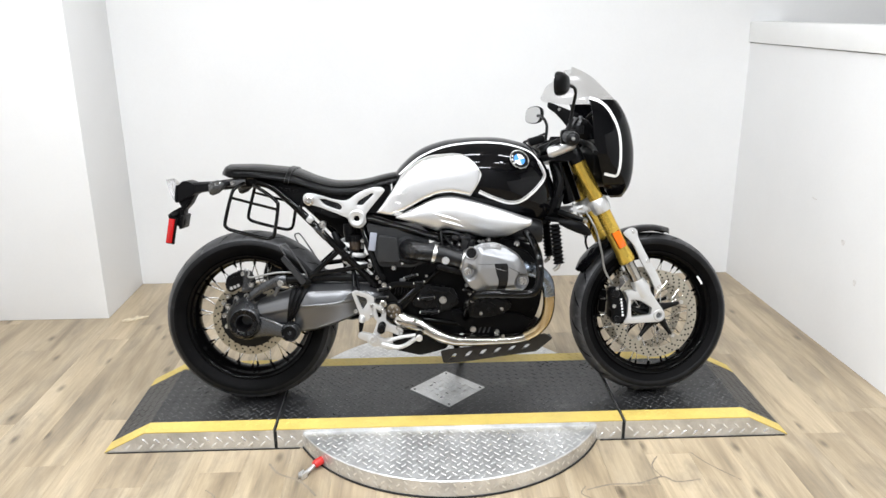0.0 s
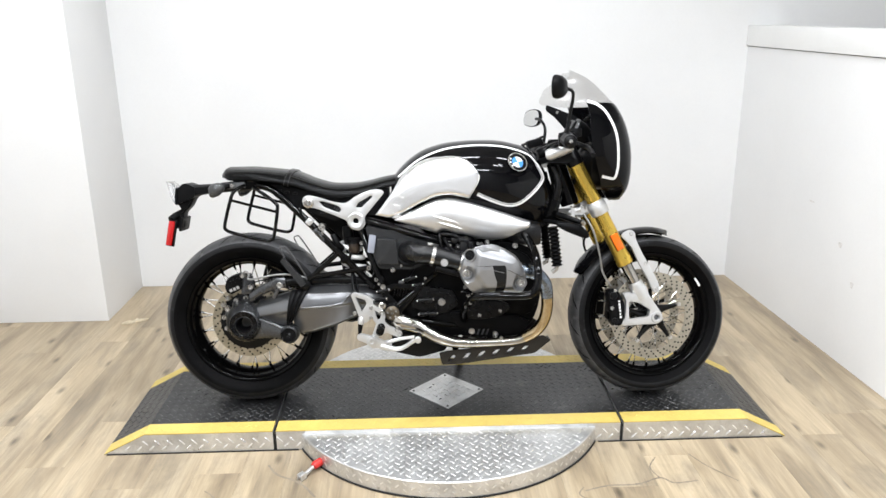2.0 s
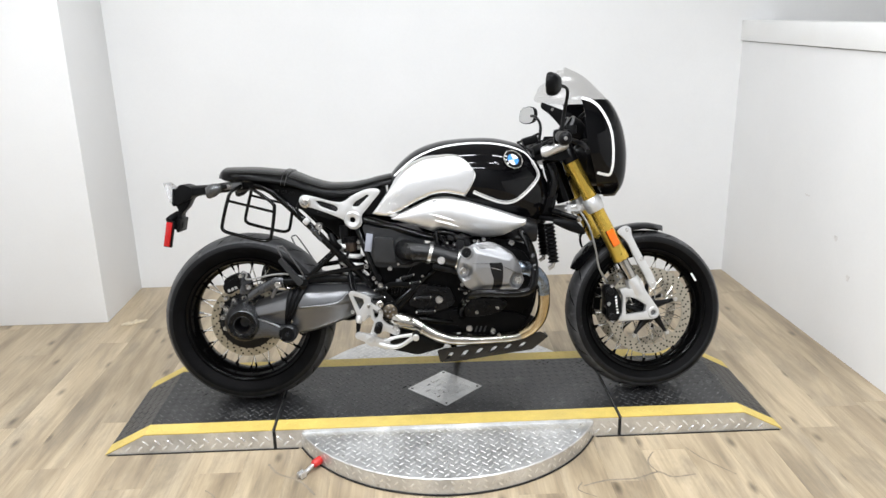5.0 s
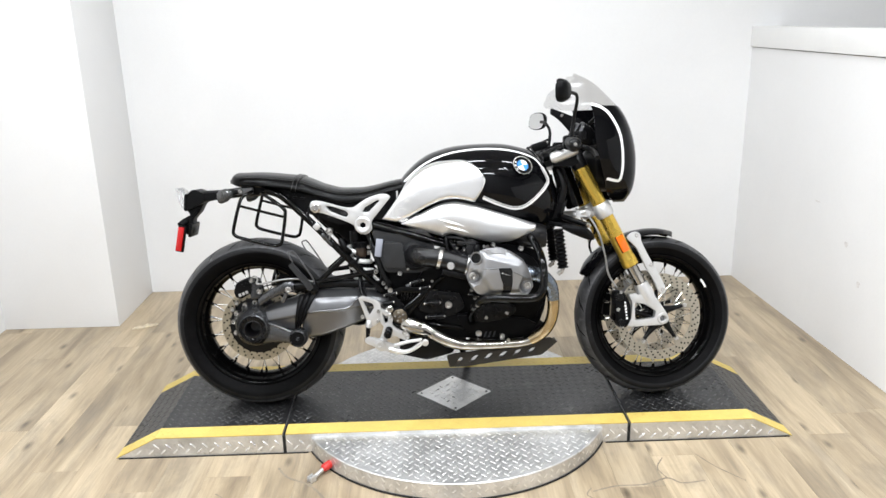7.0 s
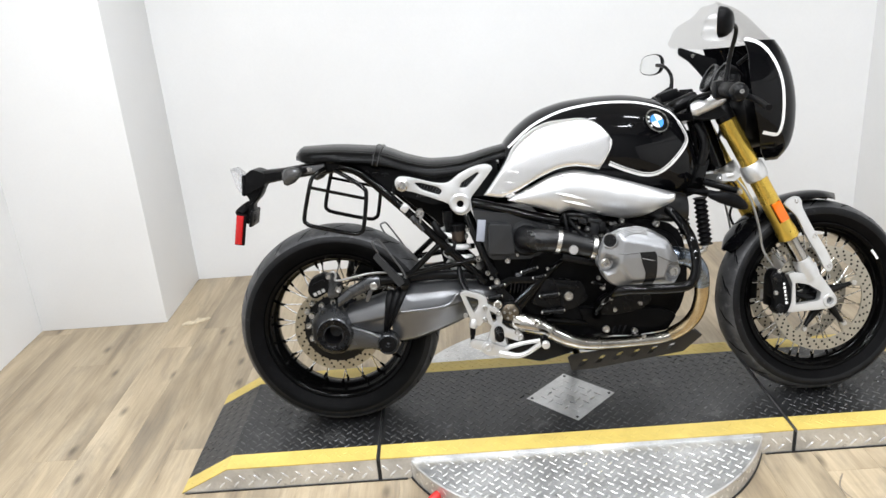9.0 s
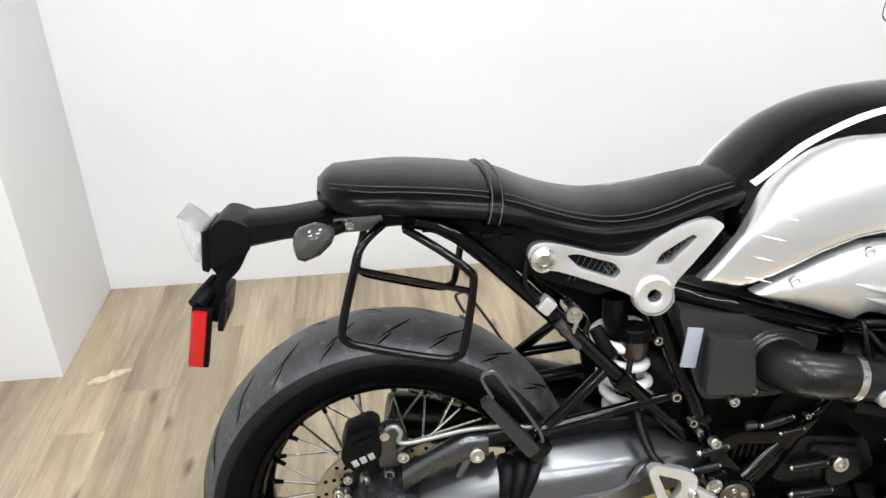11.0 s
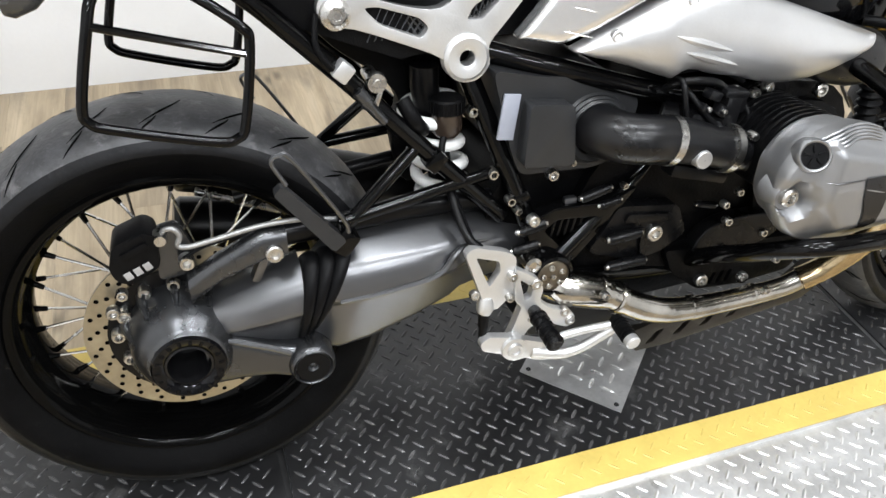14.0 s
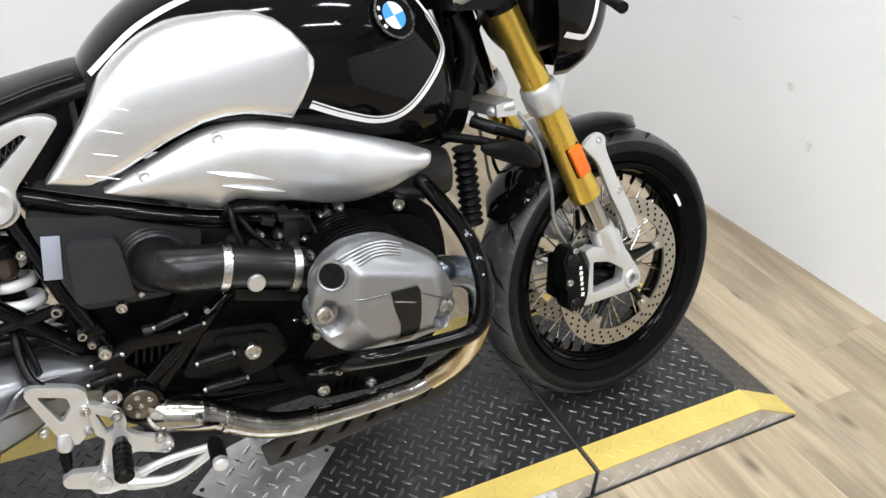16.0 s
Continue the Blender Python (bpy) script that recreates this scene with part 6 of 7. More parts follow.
screws("plug_screw", [(0.074, 0.158, 0.611, 0.0065, 0.006), (0.113, 0.15, 0.597, 0.0055, 0.006), (0.04, 0.186, 0.591, 0.004, 0.004), (0.078, 0.205, 0.559, 0.0065, 0.012), (0.091, 0.21, 0.549, 0.0065, 0.012), (0.015, 0.185, 0.597, 0.0035, 0.003), (0.094, 0.19, 0.46, 0.006, 0.006)], bike)

# skid plate
side_holes = [rounded([(0.05 + 0.052 * k, 0.178 + 0.0065 * k), (0.066 + 0.052 * k, 0.18 + 0.0065 * k), (0.086 + 0.052 * k, 0.203 + 0.0055 * k), (0.07 + 0.052 * k, 0.201 + 0.0055 * k)], 0.005) for k in range(-1, 5)]
for s in (-1, 1):
    y0, y1 = sorted((s * 0.158, s * 0.154))
    side_plate = part("skid_plate", plate(B(), rounded([(-0.02, 0.161), (0.04, 0.162), (0.315, 0.197), (0.372, 0.243), (0.345, 0.262), (0.2, 0.23), (0.0, 0.212), (-0.03, 0.205)], 0.006), y0, y1, side_holes, 0.0008), SKID, bike, "dull black slotted skid plate")
    y0, y1 = sorted((s * 0.156, s * 0.098))
    part("skid_flange", plate(B(), rounded([(0.0, 0.163), (0.04, 0.162), (0.315, 0.197), (0.372, 0.243), (0.37, 0.247), (0.313, 0.2), (0.04, 0.166), (0.0, 0.167)], 0.002), y0, y1), SKID, side_plate)
can = part("silencer", tube(B(), [(-0.28, 0.14, 0.34), (-0.36, 0.165, 0.375), (-0.6, 0.185, 0.44), (-0.69, 0.19, 0.462), (-0.7, 0.19, 0.465)], [0.028, 0.05, 0.052, 0.052, 0.044], 24), BLACK, bike, "black silencer on the far side")
part("lower_silencer", tube(B(), [(-0.28, 0.14, 0.3), (-0.36, 0.165, 0.3), (-0.6, 0.19, 0.325), (-0.71, 0.195, 0.34), (-0.72, 0.195, 0.342)], [0.028, 0.048, 0.05, 0.05, 0.042], 24), BLACK, bike, "black lower silencer on the far side")
part("silencer_trim", tube(B(), [(-0.675, 0.132, 0.43), (-0.54, 0.122, 0.376)], 0.007, 10), ZINC, can)
part("inner_fender", plate(B(), soft([(-0.365, 0.46), (-0.382, 0.5), (-0.388, 0.55), (-0.376, 0.59), (-0.405, 0.63), (-0.465, 0.675), (-0.5, 0.73), (-0.38, 0.745), (-0.31, 0.66), (-0.31, 0.5)], 3), 0.0, 0.03, [], 0.004), PLASTIC, bike, "black inner fender panel")
part("silencer_box", plate(B(), rounded([(-0.2, 0.2), (-0.1, 0.175), (0.0, 0.2), (0.0, 0.25), (-0.2, 0.27)], 0.015), -0.1, 0.1, [], 0.01), BLACK, bike)

# rider peg, hanger and brake pedal
hanger = part("peg_hanger", plate(B(), rounded([(-0.338, 0.428), (-0.324, 0.437), (-0.274, 0.42), (-0.26, 0.409), (-0.262, 0.345), (-0.275, 0.336), (-0.288, 0.323), (-0.308, 0.34)], 0.007), -0.18, -0.166, [rounded([(-0.322, 0.42), (-0.286, 0.407), (-0.284, 0.39), (-0.3, 0.366)], 0.005)], 0.003), WHITE_ALU, bike, "pale aluminium foot peg hanger")
part("hanger_plate", plate(B(), rounded([(-0.263, 0.394), (-0.224, 0.368), (-0.217, 0.35), (-0.222, 0.33), (-0.202, 0.312), (-0.164, 0.296), (-0.158, 0.282), (-0.17, 0.27), (-0.213, 0.29), (-0.235, 0.285), (-0.25, 0.262), (-0.274, 0.262), (-0.262, 0.29), (-0.25, 0.326), (-0.262, 0.337)], 0.007), -0.187, -0.172, [rounded([(-0.256, 0.374), (-0.234, 0.358), (-0.236, 0.34), (-0.246, 0.335)], 0.004)], 0.003), WHITE_ALU, hanger)
part("link_foot", tube(B(), [(-0.302, -0.172, 0.345), (-0.304, -0.176, 0.33), (-0.306, -0.176, 0.322)], [0.011, 0.013, 0.011], 14), WHITE_ALU, hanger)
part("heel_rod", tube(B(), [(-0.306, -0.178, 0.322), (-0.308, -0.181, 0.3), (-0.3085, -0.182, 0.298), (-0.31, -0.184, 0.27)], [0.0085, 0.008, 0.0065, 0.0065], 12), PLASTIC, hanger)
part("pedal_pivot", plate(B(), rounded([(-0.319, 0.284), (-0.305, 0.292), (-0.272, 0.284), (-0.209, 0.258), (-0.204, 0.224), (-0.231, 0.232), (-0.245, 0.24), (-0.266, 0.238), (-0.284, 0.256), (-0.316, 0.27)], 0.006), -0.2, -0.186, [], 0.003), WHITE_ALU, hanger)
lathe(bm := B(), [(0.0005, -0.207), (0.006, -0.207), (0.007, -0.21), (0.011, -0.21), (0.0125, -0.206), (0.019, -0.205), (0.02, -0.2), (0.02, -0.186)], (-0.266, 0, 0.264), 28)
part("pedal_bolt", bm, WHITE_ALU, hanger)
pedal = part("brake_pedal", tube(B(), [(-0.235, -0.196, 0.246), (-0.203, -0.2, 0.238), (-0.18, -0.203, 0.235), (-0.15, -0.208, 0.245), (-0.106, -0.217, 0.277)], [0.0095, 0.01, 0.0085, 0.0075, 0.008], 12, 4), WHITE_ALU, bike, "pale aluminium brake pedal")
part("pedal_strut", tube(B(), [(-0.215, -0.197, 0.258), (-0.187, -0.2, 0.266), (-0.155, -0.206, 0.274), (-0.106, -0.217, 0.282)], [0.008, 0.0065, 0.006, 0.0065], 12, 4), WHITE_ALU, pedal)
part("pedal_pad", tube(B(), [(-0.104, -0.212, 0.287), (-0.105, -0.24, 0.284), (-0.105, -0.258, 0.282)], [0.011, 0.0115, 0.0105], 14), PLASTIC, pedal)
bm = B()
for k in range(5):
    c = Vector((-0.104, -0.222, 0.286)).lerp(Vector((-0.105, -0.25, 0.283)), k / 4)
    tube(bm, [c + Vector((0, 0.0018, 0)), c - Vector((0, 0.0018, 0))], 0.0128, 14)
part("pad_ribs", bm, PLASTIC, pedal)
part("pad_cap", tube(B(), [(-0.105, -0.257, 0.282), (-0.105, -0.266, 0.281), (-0.105, -0.268, 0.2808)], [0.0115, 0.0115, 0.009], 16), WHITE_ALU, pedal)
foot = part("rider_peg", tube(B(), [(-0.231, -0.186, 0.316), (-0.232, -0.2, 0.316), (-0.234, -0.262, 0.313), (-0.234, -0.27, 0.312)], [0.009, 0.0115, 0.0132, 0.009], 16), SATIN, bike, "ribbed black rubber rider foot peg")
bm = B()
for k in range(6):
    c = Vector((-0.232, -0.207, 0.3155)).lerp(Vector((-0.234, -0.264, 0.313)), k / 5)
    tube(bm, [c - Vector((0, 0.0012, 0)), c + Vector((0, 0.0012, 0))], 0.0138, 16)
part("peg_ribs", bm, SATIN, foot)
for x, z, r in ((-0.267, 0.381, 0.0075), (-0.27, 0.345, 0.006), (-0.229, 0.361, 0.009), (-0.168, 0.283, 0.0085), (-0.178, 0.3, 0.008), (-0.325, 0.362, 0.007), (-0.235, 0.3, 0.005)):
    screws("hanger_screw", [(x, 0.184, z, r, 0.006)], hanger)
for x, z, r in ((-0.229, 0.383, 0.013), (-0.158, 0.334, 0.013), (-0.165, 0.308, 0.011)):
    lathe(bm := B(), [(0.0005, -0.172), (r * 0.5, -0.172), (r * 0.6, -0.174), (r, -0.172), (r, -0.15)], (x, 0, z), 18)
    part("boss_nut", bm, CHROME, bike)
part("side_stand", tube(B(), [(0.0, 0.12, 0.27), (0.04, 0.2, 0.14), (0.07, 0.265, 0.048)], [0.016, 0.013, 0.013], 12), FRAME, bike, "black side stand")
part("stand_foot", box(B(), (0.075, 0.27, 0.049), (0.06, 0.04, 0.006), 0.002, (9.5, 0, 0)), FRAME, bike)

# ---- front end ----
FORK_TOP, FORK_LOW = Vector((0.484, 0, 0.925)), Vector((0.717, 0, 0.387))


def fork_at(z, y=0.0):
    t = (z - FORK_LOW.z) / (FORK_TOP.z - FORK_LOW.z)
    p = FORK_LOW.lerp(FORK_TOP, t)
    return Vector((p.x, y, p.z))


for side in (-1, 1):
    y = side * 0.086
    leg = part("fork_tube", tube(B(), [fork_at(z, y) for z in (0.503, 0.506, 0.53, 0.54, 0.7, 0.88)], [0.027, 0.0305, 0.0305, 0.0275, 0.0265, 0.0265], 28), GOLD, bike, "gold anodised upper fork tube", 30)
    part("fork_slider", tube(B(), [fork_at(0.51, y), fork_at(0.4, y)], 0.021, 24), CHROME, leg, "chromed fork slider")
    part("fork_cap", tube(B(), [fork_at(0.875, y), fork_at(0.925, y), fork_at(0.932, y)], [0.0275, 0.0275, 0.022], 24), BLACK, leg)
    part("lower_clamp", tube(B(), [fork_at(0.692, y), fork_at(0.696, y), fork_at(0.7, y), fork_at(0.704, y), fork_at(0.726, y), fork_at(0.73, y), fork_at(0.736, y), fork_at(0.74, y)], [0.031, 0.0335, 0.0335, 0.0345, 0.0345, 0.033, 0.033, 0.03], 28), WHITE_ALU, bike, "pale aluminium lower fork clamp")
    foot_out = rounded([(0.644, 0.398), (0.665, 0.402), (0.69, 0.392), (0.7, 0.43), (0.732, 0.422), (0.742, 0.385), (0.787, 0.31), (0.788, 0.288), (0.765, 0.276), (0.635, 0.282), (0.626, 0.294), (0.632, 0.303), (0.646, 0.306), (0.655, 0.37)], 0.006)
    foot_hole = rounded([(0.664, 0.37), (0.705, 0.358), (0.742, 0.33), (0.735, 0.305), (0.66, 0.302)], 0.006)
    y0, y1 = sorted((side * 0.104, side * 0.082))
    foot_part = part("fork_foot", plate(B(), foot_out, y0, y1, [foot_hole, circle(0.765, 0.3, 0.011)], 0.004), WHITE_ALU, leg, "pale aluminium fork foot", 35)
    part("foot_socket", tube(B(), [fork_at(0.435, y), fork_at(0.425, y), fork_at(0.375, y)], [0.024, 0.027, 0.027], 24), WHITE_ALU, leg)
    lathe(bm := B(), [(0.0115, side * 0.1), (0.0125, side * 0.108), (0.019, side * 0.108), (0.022, side * 0.104), (0.022, side * 0.086)], (0.766, 0, 0.3), 28)
    part("axle_ring", bm, WHITE_ALU, leg)
    lathe(bm := B(), [(0.0005, side * 0.094), (0.011, side * 0.094), (0.011, side * 0.08)], (0.766, 0, 0.3), 20)
    part("axle_end", bm, CAST, leg)
    stay = part("fender_stay", plate(B(), soft([(0.652, 0.606), (0.668, 0.622), (0.69, 0.626), (0.704, 0.612), (0.706, 0.588), (0.735, 0.52), (0.768, 0.455), (0.784, 0.408), (0.776, 0.39), (0.76, 0.395), (0.742, 0.44), (0.712, 0.5), (0.688, 0.56), (0.67, 0.585)], 3), *sorted((side * 0.104, side * 0.094)), [], 0.003), WHITE_ALU, bike, "pale aluminium front fender stay")
    screws("stay_screw", [(x, 0.102, z, 0.007, 0.004) for x, z in ((0.688, 0.612), (0.772, 0.405), (0.735, 0.5))], stay, side=side)
    t = box(B(), (0, 0, 0), (0.028, 0.01, 0.062), 0.003)
    bm = B()
    c = fork_at(0.588, side * 0.115)
    add(bm, t, Matrix.Translation(c + Vector((0.0, 0, 0))) @ Matrix.Rotation(radians(-23.4), 4, "Y"))
    part("fork_reflector", bm, ORANGE_LENS, leg, "rectangular orange side reflector")
    t = box(B(), (0, side * -0.009, 0), (0.031, 0.012, 0.066), 0.003)
    bm = B()
    add(bm, t, Matrix.Translation(c) @ Matrix.Rotation(radians(-23.4), 4, "Y"))
    part("reflector_back", bm, PLASTIC, leg)
    cal_line = rounded([(0.583, 0.4), (0.598, 0.42), (0.618, 0.418), (0.632, 0.395), (0.645, 0.36), (0.64, 0.308), (0.626, 0.284), (0.602, 0.28), (0.588, 0.3), (0.592, 0.33), (0.584, 0.345), (0.59, 0.365)], 0.008)
    fcal = part("front_caliper", plate(B(), cal_line, *sorted((side * 0.112, side * 0.076)), [], 0.007, 3), PLASTIC, bike, "black four-piston front brake caliper")
    part("caliper_bridge", box(B(), (0.606, side * 0.068, 0.348), (0.03, 0.05, 0.09), 0.008, (0, 8, 0)), ENGINE, fcal)
    for x, z in ((0.605, 0.395), (0.606, 0.3)):
        lathe(bm := B(), [(0.0005, side * 0.118), (0.0115, side * 0.118), (0.0145, side * 0.115), (0.0145, side * 0.1)], (x, 0, z), 20)
        part("piston_cap", bm, SATIN, fcal)
    bm = B()
    for k, (l, h) in enumerate(((0.011, 0.01), (0.008, 0.008), (0.01, 0.008), (0.014, 0.008), (0.011, 0.01), (0.009, 0.008))):
        box(bm, (0.627 - 0.0005 * k, side * 0.1125, 0.315 + 0.0115 * k), (h * 0.75, 0.002, l * 0.7), 0.0006, (0, 12, 0))
    part("caliper_mark", bm, WHITE, fcal, "white lettering bars")
    screws("caliper_screw", [(x, 0.111, z, 0.007, 0.006) for x, z in ((0.612, 0.413), (0.605, 0.287), (0.596, 0.35))], fcal, side=side)
    part("brake_hose", tube(B(), [(0.485, side * 0.06, 0.705), (0.503, side * 0.095, 0.685), (0.53, side * 0.12, 0.63), (0.552, side * 0.125, 0.55), (0.566, side * 0.12, 0.48), (0.6, side * 0.11, 0.425)], 0.0036, 8, 6), BRAID, bike, "braided steel front brake hose")
    # indicators
    st = part("front_indicator", tube(B(), [(0.36, side * 0.08, 0.665), (0.41, side * 0.13, 0.662), (0.43, side * 0.15, 0.655)], [0.009, 0.008, 0.01], 12), PLASTIC, bike, "black front indicator")
    pod = tube(B(), [(0.392, 0, 0.661), (0.4, 0, 0.659), (0.43, 0, 0.652), (0.465, 0, 0.64), (0.49, 0, 0.624), (0.502, 0, 0.615), (0.505, 0, 0.612)], [0.005, 0.01, 0.0185, 0.021, 0.015, 0.008, 0.002], 16)
    for v in pod.verts:
        v.co.y = side * 0.158 + v.co.y * 0.85
    part("indicator_shell", pod, PLASTIC, st, "black indicator shell")
    rod = part("bracket_rod", tube(B(), [(0.405, side * 0.1, 0.69), (0.43, side * 0.135, 0.682), (0.48, side * 0.14, 0.664)], [0.011, 0.011, 0.0095], 14), BLACK, bike, "black bracket rod with a bright nut")
    part("rod_nut", tube(B(), [(0.48, side * 0.14, 0.664), (0.487, side * 0.14, 0.661), (0.497, side * 0.14, 0.657)], [0.012, 0.012, 0.005], 6), ZINC, rod)
    # ribbed boot beside the frame
    pts = [(0.388 + 0.016 * k / 40, side * 0.1, 0.645 - 0.14 * k / 40) for k in range(41)]
    part("ribbed_boot", tube(B(), pts, [0.0175 + 0.0035 * math.cos(2 * math.pi * k / 4.0) for k in range(41)], 18), PLASTIC, bike, "ribbed black rubber boot")
    part("boot_end", tube(B(), [(0.404, side * 0.1, 0.508), (0.4, side * 0.1, 0.49), (0.385, side * 0.1, 0.48)], [0.009, 0.008, 0.007], 10), ZINC, bike)
part("clamp_bridge", loft(B(), [[(0.515 + dx, y, 0.708 + dz) for dx, dz in ((-0.04, -0.01), (0.0, -0.014), (0.02, 0.0), (0.0, 0.014), (-0.04, 0.012))] for y in (-0.09, -0.06, 0.06, 0.09)]), WHITE_ALU, bike, "pale aluminium fork bridge", 30)
part("clamp_pin", tube(B(), [(0.448, -0.075, 0.692), (0.455, -0.08, 0.695), (0.49, -0.092, 0.706)], [0.006, 0.0105, 0.009], 14), WHITE_ALU, bike)
part("upper_clamp", loft(B(), [[(0.44 + dx, y, 0.9 + dz) for dx, dz in ((-0.05, -0.012), (0.02, -0.02), (0.05, -0.008), (0.03, 0.014), (-0.05, 0.01))] for y in (-0.13, -0.11, 0.11, 0.13)]), BLACK, bike, "black upper fork clamp", 30)

# front fender
rings = []
for i in range(41):
    a = 146 - 74 * i / 40
    end = min(1, i / 5, (40 - i) / 6)
    w = 0.066 * (0.35 + 0.65 * math.sin(end * math.pi / 2))
    ca, sa = math.cos(radians(a)), math.sin(radians(a))
    row = []
    for k in range(13):
        v = -1 + k / 6
        r = 0.327 - 0.02 * abs(v) ** 2.5 - (1 - end) * 0.004
        row.append((F_AX[0] + r * ca, v * w, F_AX[2] + r * sa))
    under = [(p[0] - 0.0035 * ca, p[1] * 0.97, p[2] - 0.0035 * sa) for p in row[::-1]]
    rings.append(row + under)
part("front_fender", loft(B(), rings), GLOSS, bike, "gloss black front fender", 50)

# fairing shell: z, front x, rear x, half width
FAIR = spline([(0.735, 0.652, 0.6, 0.05), (0.77, 0.672, 0.565, 0.105), (0.82, 0.682, 0.545, 0.145), (0.88, 0.684, 0.527, 0.165), (0.94, 0.678, 0.51, 0.176), (1.0, 0.662, 0.503, 0.178), (1.05, 0.638, 0.5, 0.174), (1.085, 0.612, 0.488, 0.168), (1.115, 0.58, 0.462, 0.16)])


def fair_point(z, a, out=0.0):
    f, r, w = FAIR(z)
    c, s = max(0, math.cos(a)), math.sin(a)
    return Vector((r + (f - r + out) * c**0.62, (w + out) * math.copysign(abs(s) ** 0.85, s), z))


def shell(bm, zs, thick, a0, a1, fn, n=44, lift=0.0):
    """A thin curved sheet between the angles a0(z) and a1(z), in degrees."""
    rows = []
    for z in zs:
        angles = [radians(a0(z) + (a1(z) - a0(z)) * k / n) for k in range(n + 1)]
        rows.append([fn(z, a, lift) for a in angles] + [fn(z, a, lift - thick) for a in angles[::-1]])
    return loft(bm, rows)


low_zs = [0.735 + 0.345 * i / 26 for i in range(27)]
fairing = part("fairing", shell(B(), low_zs, 0.004, lambda z: -90, lambda z: 90, fair_point), GLOSS, bike, "gloss black half fairing with white pinstripes", 45)

def fair_angle(x, z, side):
    f, r, w = FAIR(z)
    q = min(1, max(0.0, (x - r) / (f - r))) ** (1 / 0.62)
    return side * math.acos(q)


for side in (-1, 1):
    pts = smooth_path([(0.492, 0, 1.086), (0.525, 0, 1.075), (0.555, 0, 1.05), (0.585, 0, 1.0), (0.6, 0, 0.95), (0.606, 0, 0.88), (0.604, 0, 0.84), (0.596, 0, 0.818), (0.575, 0, 0.82), (0.552, 0, 0.826)], 6)
    lines = [[], []]
    for i, p in enumerate(pts):
        d = (pts[min(i + 1, len(pts) - 1)] - pts[max(i - 1, 0)]).normalized()
        nrm = Vector((-d.z, 0, d.x)) * 0.0048
        for k, q in enumerate((p + nrm, p - nrm)):
            v = fair_point(q.z, fair_angle(q.x, q.z, side), 0.0015)
            lines[k].append(v)
    part("pinstripe", loft(B(), lines, False, False), WHITE, fairing, "white pinstripe", 60)

SCREEN_SHAPE = spline([(1.07, 0.63, 0.47, 0.168), (1.09, 0.612, 0.39, 0.162), (1.13, 0.572, 0.388, 0.152), (1.155, 0.545, 0.405, 0.14), (1.175, 0.515, 0.44, 0.12), (1.2, 0.468, 0.45, 0.06)])


def screen_point(z, a, out=0.0):
    f, r, w = SCREEN_SHAPE(z)
    c, s = max(0, math.cos(a)), math.sin(a)
    return Vector((r + (f - r + out) * c**0.7, (w + out) * math.copysign(abs(s) ** 0.85, s), z))


def screen_half(z):
    return min(90.0, 70.0 + (z - 1.07) / 0.012 * 14)


def screen_any(z, a, out=0.0):
    f = min(1, max(0, (z - 1.05) / 0.03))
    return fair_point(z, a, out + 0.004).lerp(screen_point(max(z, 1.07), a, out) if z > 1.05 else Vector(), f) if f else fair_point(z, a, out + 0.004)


wind = part("windscreen", shell(B(), [1.07 + 0.13 * i / 20 for i in range(21)], 0.003, lambda z: -screen_half(z), screen_half, screen_any), SCREEN, fairing, "smoked clear windscreen", 45)
part("fairing_wing", plate(B(), rounded([(0.4, 1.09), (0.52, 1.042), (0.505, 0.985), (0.488, 0.975), (0.462, 1.01), (0.43, 1.045), (0.398, 1.068)], 0.008), 0.118, 0.13, [], 0.003), PLASTIC, fairing, "black inner screen bracket")
screw(bm := B(), 0.442, 0.118, 1.06, 0.006, 0.005)
part("wing_screw", bm, ZINC, fairing)
part("fairing_stay", tube(B(), [(0.5, -0.1, 1.02), (0.54, -0.14, 1.06), (0.56, -0.15, 1.07)], 0.007, 8), PLASTIC, fairing)
t = lathe(B(), [(0.0005, 0.09), (0.05, 0.088), (0.075, 0.06), (0.088, 0.0), (0.085, -0.05), (0.05, -0.085), (0.0005, -0.095)], (0, 0, 0), 36, "x")
bm = B()
add(bm, t, pose(0.58, 0, 0.86))
part("headlight_bucket", bm, BLACK, fairing, "black headlight bucket inside the fairing")
for y in (-0.05, 0.05):
    t = lathe(B(), [(0.0005, -0.004), (0.036, -0.004), (0.04, -0.012), (0.044, -0.01), (0.044, 0.02), (0.034, 0.045), (0.0005, 0.05)], (0, 0, 0), 32, "x")
    bm = B()
    add(bm, t, pose(0.475, y, 0.985) @ Matrix.Rotation(radians(28), 4, "Y"))
    dial = part("instrument", bm, PLASTIC, bike, "round black instrument")
    t = lathe(B(), [(0.0005, -0.0055), (0.035, -0.0055)], (0, 0, 0), 32, "x")
    bm = B()
    add(bm, t, pose(0.475, y, 0.985) @ Matrix.Rotation(radians(28), 4, "Y"))
    part("dial_face", bm, SMOKE_LENS, dial)
    t = lathe(B(), [(0.039, -0.0115), (0.0415, -0.0135), (0.045, -0.0115), (0.0455, -0.004), (0.0445, -0.004)], (0, 0, 0), 36, "x")
    add(bm := B(), t, pose(0.475, y, 0.985) @ Matrix.Rotation(radians(28), 4, "Y"))
    part("dial_rim", bm, CAST, dial, "thin grey metal dial rim")

